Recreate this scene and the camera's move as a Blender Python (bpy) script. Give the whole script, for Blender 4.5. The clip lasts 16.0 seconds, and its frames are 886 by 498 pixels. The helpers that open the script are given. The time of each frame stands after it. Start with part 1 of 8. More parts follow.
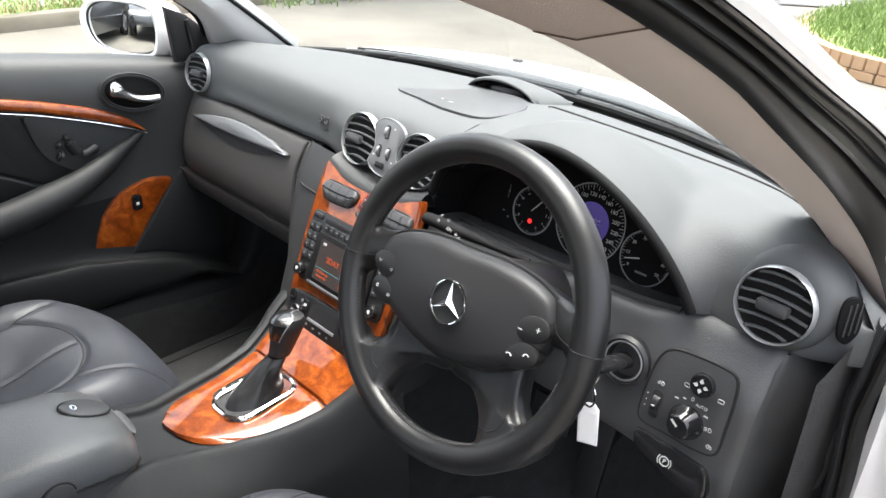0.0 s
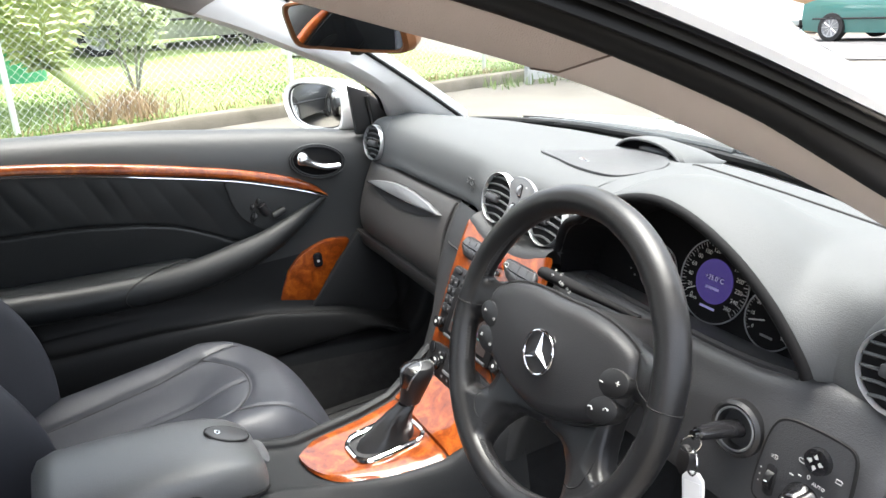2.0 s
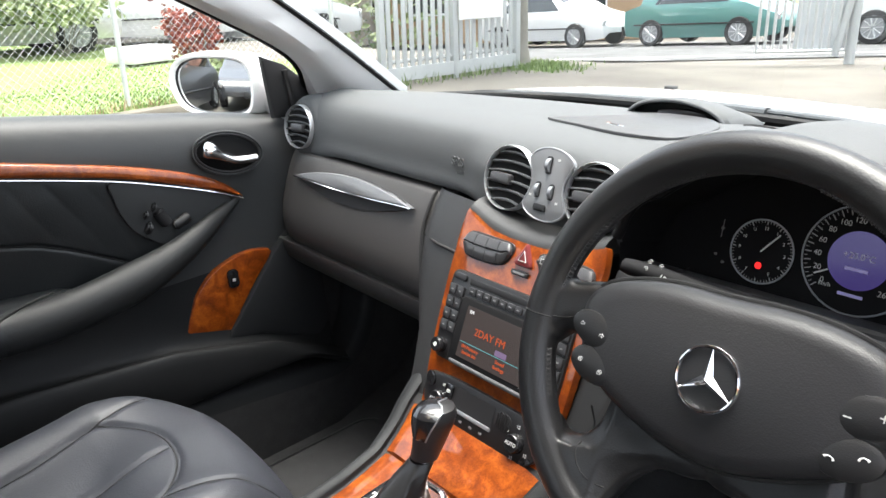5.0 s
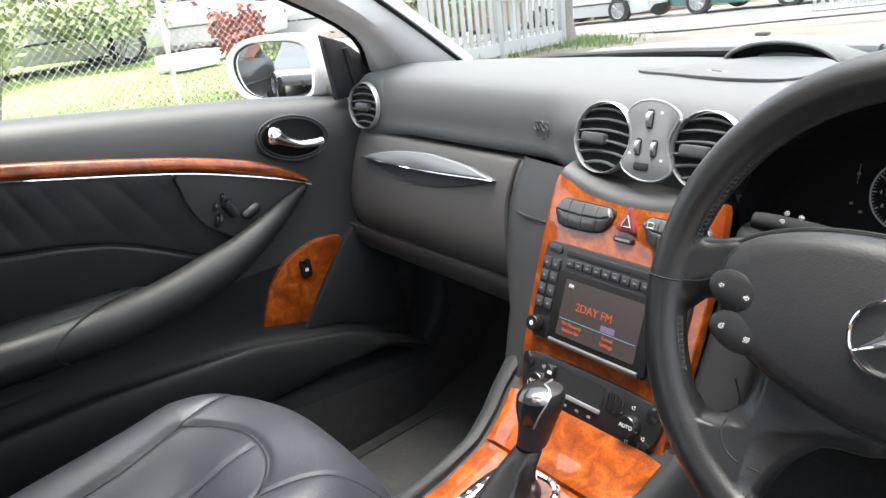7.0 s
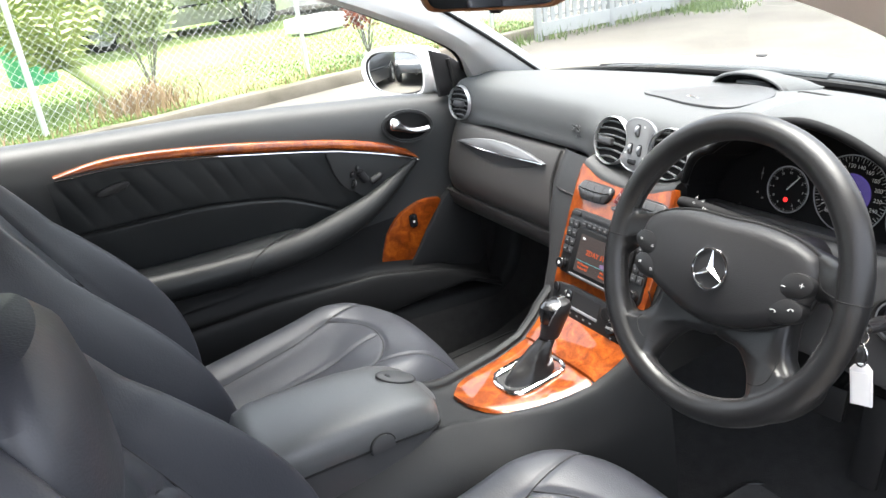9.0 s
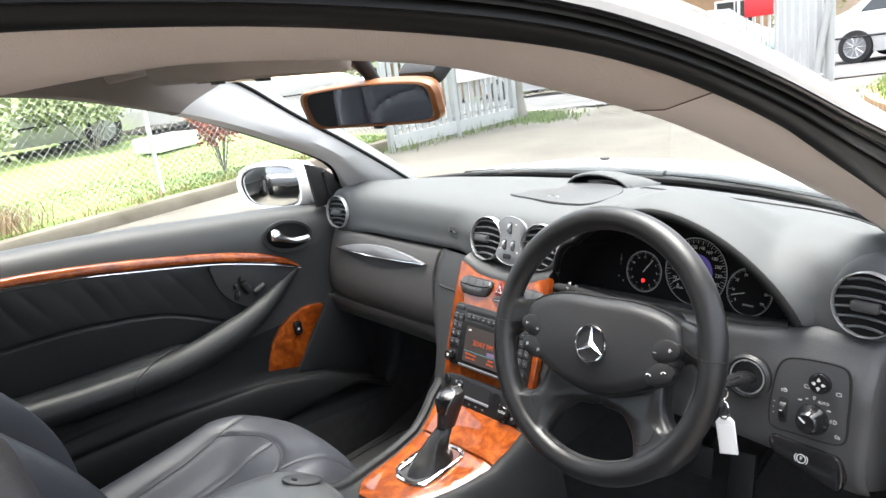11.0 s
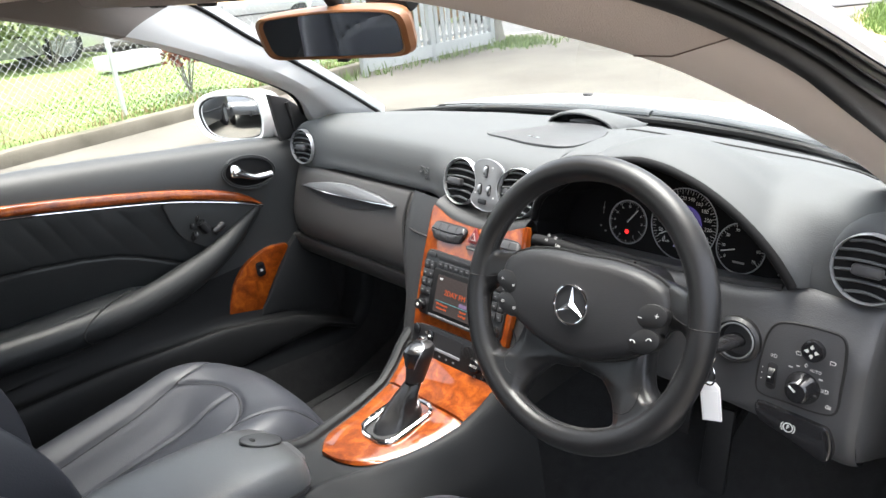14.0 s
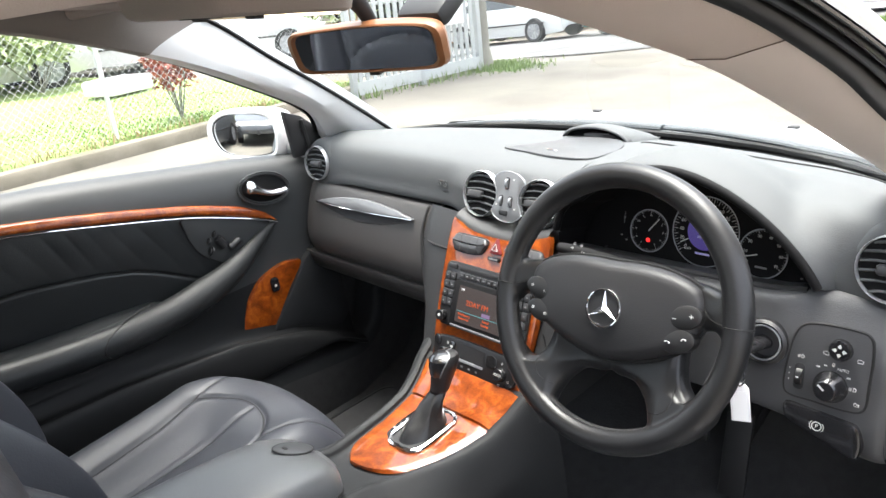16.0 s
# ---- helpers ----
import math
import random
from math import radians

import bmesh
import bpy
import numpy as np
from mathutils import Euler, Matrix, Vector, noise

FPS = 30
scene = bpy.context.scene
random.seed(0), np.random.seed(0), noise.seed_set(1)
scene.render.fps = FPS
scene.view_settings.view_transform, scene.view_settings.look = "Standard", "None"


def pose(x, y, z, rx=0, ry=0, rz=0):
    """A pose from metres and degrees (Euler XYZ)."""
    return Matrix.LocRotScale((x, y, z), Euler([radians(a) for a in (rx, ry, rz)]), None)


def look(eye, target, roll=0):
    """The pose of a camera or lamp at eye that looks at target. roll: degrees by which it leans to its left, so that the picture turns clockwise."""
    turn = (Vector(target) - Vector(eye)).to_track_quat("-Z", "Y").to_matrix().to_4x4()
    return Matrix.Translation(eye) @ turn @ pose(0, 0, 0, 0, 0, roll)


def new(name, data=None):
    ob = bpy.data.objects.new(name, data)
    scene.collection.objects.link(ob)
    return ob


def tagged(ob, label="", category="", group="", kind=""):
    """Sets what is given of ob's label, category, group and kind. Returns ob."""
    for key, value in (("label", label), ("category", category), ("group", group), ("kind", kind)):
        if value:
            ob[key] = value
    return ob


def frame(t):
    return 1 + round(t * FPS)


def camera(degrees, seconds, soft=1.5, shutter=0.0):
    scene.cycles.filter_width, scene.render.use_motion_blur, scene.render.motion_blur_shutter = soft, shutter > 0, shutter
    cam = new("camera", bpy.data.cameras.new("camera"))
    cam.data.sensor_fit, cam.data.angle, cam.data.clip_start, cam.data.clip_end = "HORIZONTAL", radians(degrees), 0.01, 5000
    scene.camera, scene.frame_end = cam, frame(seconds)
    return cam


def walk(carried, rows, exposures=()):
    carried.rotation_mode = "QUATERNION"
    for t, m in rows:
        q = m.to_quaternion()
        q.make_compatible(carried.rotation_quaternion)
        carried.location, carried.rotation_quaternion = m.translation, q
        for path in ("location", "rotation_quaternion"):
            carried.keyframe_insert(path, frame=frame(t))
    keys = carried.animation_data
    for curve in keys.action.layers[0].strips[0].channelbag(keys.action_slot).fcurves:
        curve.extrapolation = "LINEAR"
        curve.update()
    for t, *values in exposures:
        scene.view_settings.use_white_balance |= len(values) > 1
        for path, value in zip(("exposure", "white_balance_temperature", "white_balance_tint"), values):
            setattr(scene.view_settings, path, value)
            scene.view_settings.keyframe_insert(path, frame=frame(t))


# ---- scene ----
from mathutils.bvhtree import BVHTree

cam = camera(60.6, 16.0)
PATH = [
    (0, (0.8609, -0.7395, 1.2897), (-0.3254, 0.4459, 0.3967), 1.11),
    (0.5, (0.8557, -0.7234, 1.2792), (-0.3479, 0.4262, 0.3628), 0.49),
    (1, (0.8777, -0.7467, 1.2601), (-0.4093, 0.3072, 0.3420), 0.22),
    (1.5, (0.9235, -0.7056, 1.2737), (-0.4977, 0.2558, 0.4577), -1.72),
    (2, (0.9757, -0.6400, 1.2654), (-0.6033, 0.1494, 0.5629), -4.96),
    (2.5, (0.9827, -0.6289, 1.2703), (-0.6117, 0.1345, 0.5738), -5.55),
    (3, (0.9439, -0.6408, 1.2845), (-0.6294, 0.1845, 0.6110), -5.15),
    (3.2, (0.9202, -0.6648, 1.2908), (-0.6111, 0.2206, 0.5973), -5.32),
    (5.3, (0.5599, -0.6819, 1.1226), (-0.7669, 0.4788, 0.4139), -4.84),
    (5.5, (0.5320, -0.6760, 1.1069), (-0.7681, 0.5065, 0.3850), -5.49),
    (6, (0.4958, -0.6865, 1.0921), (-0.8224, 0.4337, 0.3062), -5.88),
    (6.5, (0.4939, -0.6868, 1.0905), (-0.8857, 0.3688, 0.3209), -7.40),
    (7, (0.5299, -0.6815, 1.1126), (-0.9125, 0.3263, 0.3957), -8.99),
    (7.5, (0.6069, -0.7013, 1.1487), (-0.9323, 0.1400, 0.4186), -10.48),
    (8, (0.6882, -0.7317, 1.1953), (-0.8969, 0.0372, 0.4839), -11.82),
    (8.2, (0.7407, -0.7715, 1.2440), (-0.8261, -0.0227, 0.4731), -11.08),
    (10.3, (1.1341, -0.8965, 1.3042), (-0.4371, -0.0996, 0.5925), -8.22),
    (10.5, (1.1052, -0.9044, 1.3009), (-0.4470, -0.0340, 0.6354), -7.80),
    (11, (0.9881, -0.9494, 1.3109), (-0.4343, 0.1691, 0.7312), -9.74),
    (11.5, (0.9313, -0.9482, 1.3296), (-0.3649, 0.2536, 0.6329), -7.29),
    (12, (0.9315, -0.9102, 1.3374), (-0.3808, 0.2868, 0.6630), -8.18),
    (12.5, (0.9350, -0.8866, 1.3226), (-0.3651, 0.3002, 0.6074), -8.76),
    (13, (0.9196, -0.8711, 1.3133), (-0.3996, 0.2707, 0.5610), -8.40),
    (13.5, (0.9168, -0.8777, 1.3098), (-0.4267, 0.2288, 0.5476), -8.07),
    (14, (0.9154, -0.8786, 1.3115), (-0.4310, 0.2246, 0.5499), -8.58),
    (14.5, (0.9162, -0.8812, 1.3139), (-0.4267, 0.2221, 0.5461), -8.47),
    (15, (0.9173, -0.8828, 1.3133), (-0.4263, 0.2104, 0.5324), -8.78),
    (15.5, (0.9180, -0.8990, 1.3109), (-0.4167, 0.2171, 0.5475), -8.28),
    (16, (0.8912, -0.9485, 1.3081), (-0.4420, 0.2031, 0.5965), -8.45),
]
# The cabin is drawn level; the car itself stands nose-up on the sloping drive.
CAR = pose(0, 0, 0.86, 3, 0, 0) @ pose(0, 0, -0.86)
walk(cam, [(t, CAR @ look(eye, target, roll)) for t, eye, target, roll in PATH],
     [(0, 2.0), (1, 2.07), (2, 2.13), (3, 2.1), (5.5, 1.88), (6.5, 1.93), (7, 2.1), (7.5, 2.26), (8, 2.29), (10.5, 2.15), (11, 2.07), (12, 2.05), (12.5, 1.98), (14.5, 2.06), (15.3, 2.13), (16, 2.2)])
HERE = CAR

# ---- world and light ----
world = bpy.data.worlds.new("overcast_sky")
scene.world = world
world.use_nodes = True
wn = world.node_tree.nodes
sky = wn.new("ShaderNodeTexSky")
sky.sky_type, sky.sun_disc = "NISHITA", False
sky.sun_elevation, sky.sun_rotation = radians(83), radians(-23)
sky.air_density, sky.dust_density, sky.ozone_density = 1.0, 6.0, 1.0
hue = wn.new("ShaderNodeHueSaturation")
hue.inputs["Saturation"].default_value = 0.45
world.node_tree.links.new(sky.outputs[0], hue.inputs["Color"])
world.node_tree.links.new(hue.outputs[0], wn["Background"].inputs["Color"])
wn["Background"].inputs["Strength"].default_value = 0.23
sun_data = bpy.data.lights.new("sun", "SUN")
sun_data.energy, sun_data.angle, sun_data.color = 1.75, radians(45), (1.0, 0.97, 0.92)
sun = new("sun", sun_data)
sun.matrix_world = look((-1.0, 2.3, 20), (0, 0, 0))


# ---- materials ----
def material(name, colour, rough=0.5, metal=0.0, coat=0.0, grain=0.0, grain_size=400.0, vary=0.0, vary_size=6.0, spec=0.5, sheen=0.0):
    """A plain surface with fine relief (grain) and slow changes of tone (vary)."""
    m = bpy.data.materials.new(name)
    m.use_nodes = True
    nt = m.node_tree
    b = nt.nodes["Principled BSDF"]
    b.inputs["Base Color"].default_value = (*colour, 1)
    b.inputs["Roughness"].default_value, b.inputs["Metallic"].default_value = rough, metal
    b.inputs["Coat Weight"].default_value, b.inputs["Coat Roughness"].default_value = coat, 0.03
    b.inputs["Specular IOR Level"].default_value = spec
    b.inputs["Sheen Weight"].default_value = sheen
    co = nt.nodes.new("ShaderNodeTexCoord")
    if vary:
        n = nt.nodes.new("ShaderNodeTexNoise")
        n.inputs["Scale"].default_value, n.inputs["Detail"].default_value = vary_size, 6
        nt.links.new(co.outputs["Object"], n.inputs["Vector"])
        ramp = nt.nodes.new("ShaderNodeMix")
        ramp.data_type = "RGBA"
        ramp.inputs[6].default_value = (*[c * (1 - vary) for c in colour], 1)
        ramp.inputs[7].default_value = (*[min(1, c * (1 + vary)) for c in colour], 1)
        nt.links.new(n.outputs["Fac"], ramp.inputs[0])
        nt.links.new(ramp.outputs[2], b.inputs["Base Color"])
        r = nt.nodes.new("ShaderNodeMapRange")
        r.inputs["To Min"].default_value, r.inputs["To Max"].default_value = max(0.02, rough - 0.08), min(1, rough + 0.08)
        nt.links.new(n.outputs["Fac"], r.inputs["Value"])
        nt.links.new(r.outputs[0], b.inputs["Roughness"])
    if grain:
        v = nt.nodes.new("ShaderNodeTexVoronoi")
        v.inputs["Scale"].default_value = grain_size
        nt.links.new(co.outputs["Object"], v.inputs["Vector"])
        n2 = nt.nodes.new("ShaderNodeTexNoise")
        n2.inputs["Scale"].default_value, n2.inputs["Detail"].default_value = grain_size * 0.35, 4
        nt.links.new(co.outputs["Object"], n2.inputs["Vector"])
        add = nt.nodes.new("ShaderNodeMath")
        nt.links.new(v.outputs["Distance"], add.inputs[0])
        nt.links.new(n2.outputs["Fac"], add.inputs[1])
        bump = nt.nodes.new("ShaderNodeBump")
        bump.inputs["Strength"].default_value, bump.inputs["Distance"].default_value = grain, 0.0008
        nt.links.new(add.outputs[0], bump.inputs["Height"])
        nt.links.new(bump.outputs[0], b.inputs["Normal"])
    return m


def glow(name, colour, strength):
    m = material(name, (0.01, 0.01, 0.01), 0.2)
    b = m.node_tree.nodes["Principled BSDF"]
    b.inputs["Emission Color"].default_value, b.inputs["Emission Strength"].default_value = (*colour, 1), strength
    return m


def burl(name):
    """Lacquered burl walnut."""
    m = material(name, (0.3, 0.08, 0.015), 0.45, coat=1.0, spec=0.12)
    nt = m.node_tree
    b = nt.nodes["Principled BSDF"]
    co = nt.nodes.new("ShaderNodeTexCoord")
    n = nt.nodes.new("ShaderNodeTexNoise")
    n.inputs["Scale"].default_value, n.inputs["Detail"].default_value, n.inputs["Distortion"].default_value = 30, 9, 1.2
    w = nt.nodes.new("ShaderNodeTexNoise")
    w.inputs["Scale"].default_value, w.inputs["Detail"].default_value, w.inputs["Distortion"].default_value = 260, 5, 1.2
    mix = nt.nodes.new("ShaderNodeMath")
    mix.operation = "MULTIPLY_ADD"
    mix.inputs[1].default_value = 0.46
    ramp = nt.nodes.new("ShaderNodeValToRGB")
    e = ramp.color_ramp.elements
    e[0].position, e[0].color = 0.38, (0.072, 0.0108, 0.0012, 1)
    e[1].position, e[1].color = 1.0, (0.345, 0.084, 0.0075, 1)
    k = e.new(0.72)
    k.color = (0.185, 0.0355, 0.0031, 1)
    for x in (n, w):
        nt.links.new(co.outputs["Object"], x.inputs["Vector"])
    nt.links.new(w.outputs["Fac"], mix.inputs[0])
    nt.links.new(n.outputs["Fac"], mix.inputs[2])
    nt.links.new(mix.outputs[0], ramp.inputs[0])
    nt.links.new(ramp.outputs[0], b.inputs["Base Color"])
    return m


def pane(name, tint=(0.93, 0.97, 0.95)):
    """Thin clear glass: lets the light through, with a reflection that grows at grazing angles."""
    m = bpy.data.materials.new(name)
    m.use_nodes = True
    nt = m.node_tree
    nt.nodes.remove(nt.nodes["Principled BSDF"])
    clear, gloss, mix, edge = (nt.nodes.new("ShaderNode" + k) for k in ("BsdfTransparent", "BsdfGlossy", "MixShader", "LayerWeight"))
    clear.inputs[0].default_value = (*tint, 1)
    gloss.inputs["Roughness"].default_value = 0.02
    edge.inputs[0].default_value = 0.5
    power, scale = nt.nodes.new("ShaderNodeMath"), nt.nodes.new("ShaderNodeMath")
    power.operation, scale.operation = "POWER", "MULTIPLY_ADD"
    power.inputs[1].default_value, scale.inputs[1].default_value, scale.inputs[2].default_value = 5.0, 0.9, 0.05
    nt.links.new(edge.outputs["Facing"], power.inputs[0])
    nt.links.new(power.outputs[0], scale.inputs[0])
    nt.links.new(scale.outputs[0], mix.inputs[0])
    nt.links.new(clear.outputs[0], mix.inputs[1])
    nt.links.new(gloss.outputs[0], mix.inputs[2])
    nt.links.new(mix.outputs[0], nt.nodes["Material Output"].inputs[0])
    return m


DASH = material("soft_dash_plastic", (0.074, 0.078, 0.080), 0.68, grain=0.25, grain_size=700, vary=0.06, spec=0.30)
DASH_LOW = material("lower_dash_plastic", (0.044, 0.045, 0.047), 0.48, grain=0.25, grain_size=700, vary=0.06)
GLOVE = material("glove_box_plastic", (0.043, 0.0405, 0.0385), 0.5, grain=0.25, grain_size=700, vary=0.06)
CONSOLE = material("console_plastic", (0.020, 0.021, 0.022), 0.58, grain=0.2, grain_size=700, vary=0.06, spec=0.18)
DOORTOP = material("door_top_plastic", (0.035, 0.037, 0.038), 0.44, grain=0.2, grain_size=700, vary=0.06, spec=0.3)
SWITCHGREY = material("grey_switch_plastic", (0.05, 0.05, 0.052), 0.35)
ARMGREY = material("armrest_leather", (0.098, 0.101, 0.102), 0.36, grain=0.25, grain_size=600, vary=0.06)
DOORBAR = material("door_armrest_leather", (0.0125, 0.0135, 0.0140), 0.54, grain=0.15, grain_size=600, vary=0.06, spec=0.32)
TAUPESEAM = material("taupe_seam", (0.16, 0.12, 0.10), 0.9)
# passenger pillar: same trim plastic, its cooler light put into the colour
TRIM_COOL_LIGHT = material("pillar_trim_cool_light", (0.68, 0.68, 0.68), 0.6, grain=0.2, grain_size=900, vary=0.04)
# passenger rail: the shade on the taupe cloth is put into this colour
RAIL_SHADED = material("rail_cloth_shaded", (0.22, 0.195, 0.18), 0.95, grain=0.6, grain_size=900, vary=0.04)
HANDLEGREY = material("pale_handle_plastic", (0.13, 0.135, 0.14), 0.4, vary=0.05)
SCUTTLE = material("grey_scuttle_plastic", (0.055, 0.06, 0.063), 0.4, grain=0.3, grain_size=300, vary=0.15, vary_size=5)
PANEL = material("hard_black_plastic", (0.011, 0.011, 0.0115), 0.42, grain=0.1, grain_size=900)
BLACK = material("gloss_black_plastic", (0.012, 0.012, 0.013), 0.15, coat=0.4)
MATT = material("matt_black_plastic", (0.010, 0.010, 0.011), 0.6)
LEATHER = material("charcoal_leather", (0.0300, 0.0322, 0.0395), 0.46, grain=0.22, grain_size=420, vary=0.10, vary_size=9)
DOOR_LOW = material("lower_door_plastic", (0.011, 0.0115, 0.012), 0.5, grain=0.2, grain_size=700, vary=0.08, spec=0.2)
LEATHER_DOOR = material("black_door_leather", (0.009, 0.0105, 0.0115), 0.46, grain=0.2, grain_size=420, vary=0.12, spec=0.35)
RIMLEATHER = material("worn_wheel_leather", (0.0125, 0.0125, 0.0130), 0.35, grain=0.12, grain_size=600, vary=0.25, vary_size=18, spec=0.42)
PADVINYL = material("grained_airbag_vinyl", (0.0185, 0.0185, 0.0195), 0.44, grain=0.14, grain_size=700, vary=0.12, vary_size=10, spec=0.38)
KNOBLEATHER = material("smooth_knob_leather", (0.014, 0.014, 0.015), 0.42, grain=0.15, grain_size=700, vary=0.1)
GAUGEBLACK = material("dull_gauge_black", (0.0055, 0.0055, 0.006), 0.75, spec=0.15)
STITCH = material("dull_grey_thread", (0.034, 0.034, 0.035), 0.8)
SEAM = material("seam_groove", (0.006, 0.006, 0.006), 0.8)
# driver's mat: daylight from the open door is put into the colour
MAT_LIT = material("mat_carpet_lit", (0.125, 0.125, 0.127), 1.0, grain=1.0, grain_size=600, vary=0.25, vary_size=30, spec=0.1)
CARPET = material("black_carpet", (0.042, 0.042, 0.043), 1.0, grain=1.0, grain_size=500, vary=0.3, vary_size=40, spec=0.1)
WOOD = burl("lacquered_burl_walnut")
HANDLECHROME = material("worn_chrome", (0.86, 0.86, 0.86), 0.17, metal=1.0)
CHROME = material("polished_chrome", (0.75, 0.75, 0.76), 0.08, metal=1.0)
SATIN = material("satin_silver_plastic", (0.30, 0.31, 0.32), 0.38, metal=0.6)
VENTRING = material("silver_vent_ring", (0.62, 0.63, 0.64), 0.30, metal=0.7)
SILVERFACE = material("grey_switch_face", (0.17, 0.175, 0.18), 0.45, metal=0.2)
RUBBER = material("black_rubber_seal", (0.006, 0.006, 0.006), 0.42, spec=0.18)
LINER = material("taupe_headliner_cloth", (0.37, 0.32, 0.295), 0.95, grain=0.8, grain_size=900, vary=0.04)
# same rail cloth, paler: light on the driver's side put into the colour
RAIL_LIT = material("rail_cloth_lit", (0.52, 0.445, 0.405), 0.95, grain=0.6, grain_size=900, vary=0.04)
# driver's pillar: warm bounce from the ground is tinted into the trim colour
TRIM_WARM_LIGHT = material("pillar_trim_warm_light", (0.63, 0.555, 0.515), 0.7, grain=0.2, grain_size=900, vary=0.04)
PAINT = material("white_car_paint", (0.80, 0.80, 0.80), 0.25, coat=1.0)
MIRROR = material("mirror_glass", (0.85, 0.86, 0.87), 0.01, metal=1.0)
GLASS = pane("window_glass")
MARK = material("white_print", (0.55, 0.55, 0.53), 0.6)
TICK = material("pale_grey_print", (0.33, 0.33, 0.32), 0.6)
GREYMARK = material("grey_print", (0.16, 0.16, 0.16), 0.6)
KEYBLACK = material("dark_key_plastic", (0.019, 0.019, 0.020), 0.40, grain=0.05, grain_size=900)
CHEEK = material("grained_cheek_plastic", (0.022, 0.0225, 0.023), 0.50, grain=0.22, grain_size=800, vary=0.06, spec=0.35)
ORANGE_TXT = glow("orange_display_text", (1.0, 0.16, 0.04), 0.15)
SCREEN = glow("display_screen", (0.16, 0.12, 0.11), 0.10)
PURPLE = glow("violet_display", (0.10, 0.07, 0.33), 0.115)
RED = glow("red_warning_lamp", (1.0, 0.03, 0.03), 0.35)
FRAMEWOOD = material("brown_mirror_frame", (0.17, 0.068, 0.025), 0.4, vary=0.2, vary_size=30)
LABELWHITE = material("white_plastic_tag", (0.80, 0.80, 0.80), 0.3, coat=0.5)
HAZARD = material("dark_red_switch", (0.16, 0.03, 0.03), 0.3)
BUCKLE = material("red_buckle_button", (0.6, 0.03, 0.03), 0.3)


# ---- mesh helpers ----
def cr(points, n=8, closed=False):
    """A smooth curve through the points."""
    p = [Vector(q) for q in points]
    k = len(p)
    out = []
    for i in range(k if closed else k - 1):
        if closed:
            a, b, c, d = p[i - 1], p[i], p[(i + 1) % k], p[(i + 2) % k]
        else:
            a, b, c, d = p[max(i - 1, 0)], p[i], p[i + 1], p[min(i + 2, k - 1)]
        for j in range(n):
            t = j / n
            out.append(0.5 * (2 * b + (c - a) * t + (2 * a - 5 * b + 4 * c - d) * t * t + (3 * b - a - 3 * c + d) * t ** 3))
    if not closed:
        out.append(p[-1])
    return out


def lerp_table(table, x):
    """Smooth value at x from rows of (x, value...)."""
    if x <= table[0][0]:
        return table[0][1:]
    for (x0, *a), (x1, *b) in zip(table, table[1:]):
        if x <= x1:
            t = (x - x0) / (x1 - x0)
            return tuple(u + (v - u) * t for u, v in zip(a, b))
    return table[-1][1:]


def part(name, bm, mat, parent=None, label="", smooth=True, flip=False, kind="", category="", group=""):
    """One mesh object, laid into the world by HERE; under a parent where one is given."""
    bm.transform(HERE)
    bmesh.ops.recalc_face_normals(bm, faces=bm.faces)
    if flip:
        bmesh.ops.reverse_faces(bm, faces=bm.faces)
    me = bpy.data.meshes.new(name)
    bm.to_mesh(me)
    bm.free()
    if smooth:
        me.polygons.foreach_set("use_smooth", [True] * len(me.polygons))
        me.set_sharp_from_angle(angle=radians(38))
    me.materials.append(mat)
    ob = new(name, me)
    if parent:
        ob.parent = parent
    return tagged(ob, label, category, group, kind)


def thing(name, label, category, group="", at=(0, 0, 0)):
    """The empty at a thing's base, under which its parts stand."""
    ob = new(name)
    ob.empty_display_size = 0.05
    return tagged(ob, label, category, group)


def grid(rows, around=False, ends=False, thick=0.0):
    """A skin over rows of points."""
    bm = bmesh.new()
    vs = [[bm.verts.new(p) for p in r] for r in rows]
    m = len(vs[0])
    for a, b in zip(vs, vs[1:]):
        for j in range(m if around else m - 1):
            k = (j + 1) % m
            bm.faces.new((a[j], a[k], b[k], b[j]))
    if ends:
        bm.faces.new(vs[0])
        bm.faces.new(vs[-1])
    if thick:
        bmesh.ops.recalc_face_normals(bm, faces=bm.faces)
        bmesh.ops.solidify(bm, geom=bm.faces[:], thickness=thick)
    return bm


def tube(points, r, n=10, ring=False, bm=None, flat=1.0, ends=True):
    """A round bar along points; r a radius or one for each point; flat squashes it across its second axis."""
    p = [Vector(q) for q in points]
    k = len(p)
    rs = r if isinstance(r, (list, tuple)) else [r] * k
    bm = bm or bmesh.new()
    side = None
    loops = []
    for i in range(k):
        d = (p[(i + 1) % k] - p[i - 1]) if ring else (p[min(i + 1, k - 1)] - p[max(i - 1, 0)])
        d.normalize()
        if side is None:
            side = d.cross(Vector((0, 0, 1)) if abs(d.z) < 0.9 else Vector((0, 1, 0)))
        side = (side - d * side.dot(d)).normalized()
        up = d.cross(side)
        loops.append([bm.verts.new(p[i] + rs[i] * (side * math.cos(a) + up * math.sin(a) * flat)) for a in (2 * math.pi * j / n for j in range(n))])
    for i in range(k if ring else k - 1):
        a, b = loops[i], loops[(i + 1) % k]
        for j in range(n):
            bm.faces.new((a[j], a[(j + 1) % n], b[(j + 1) % n], b[j]))
    if not ring and ends:
        bm.faces.new(loops[0])
        bm.faces.new(loops[-1])
    return bm


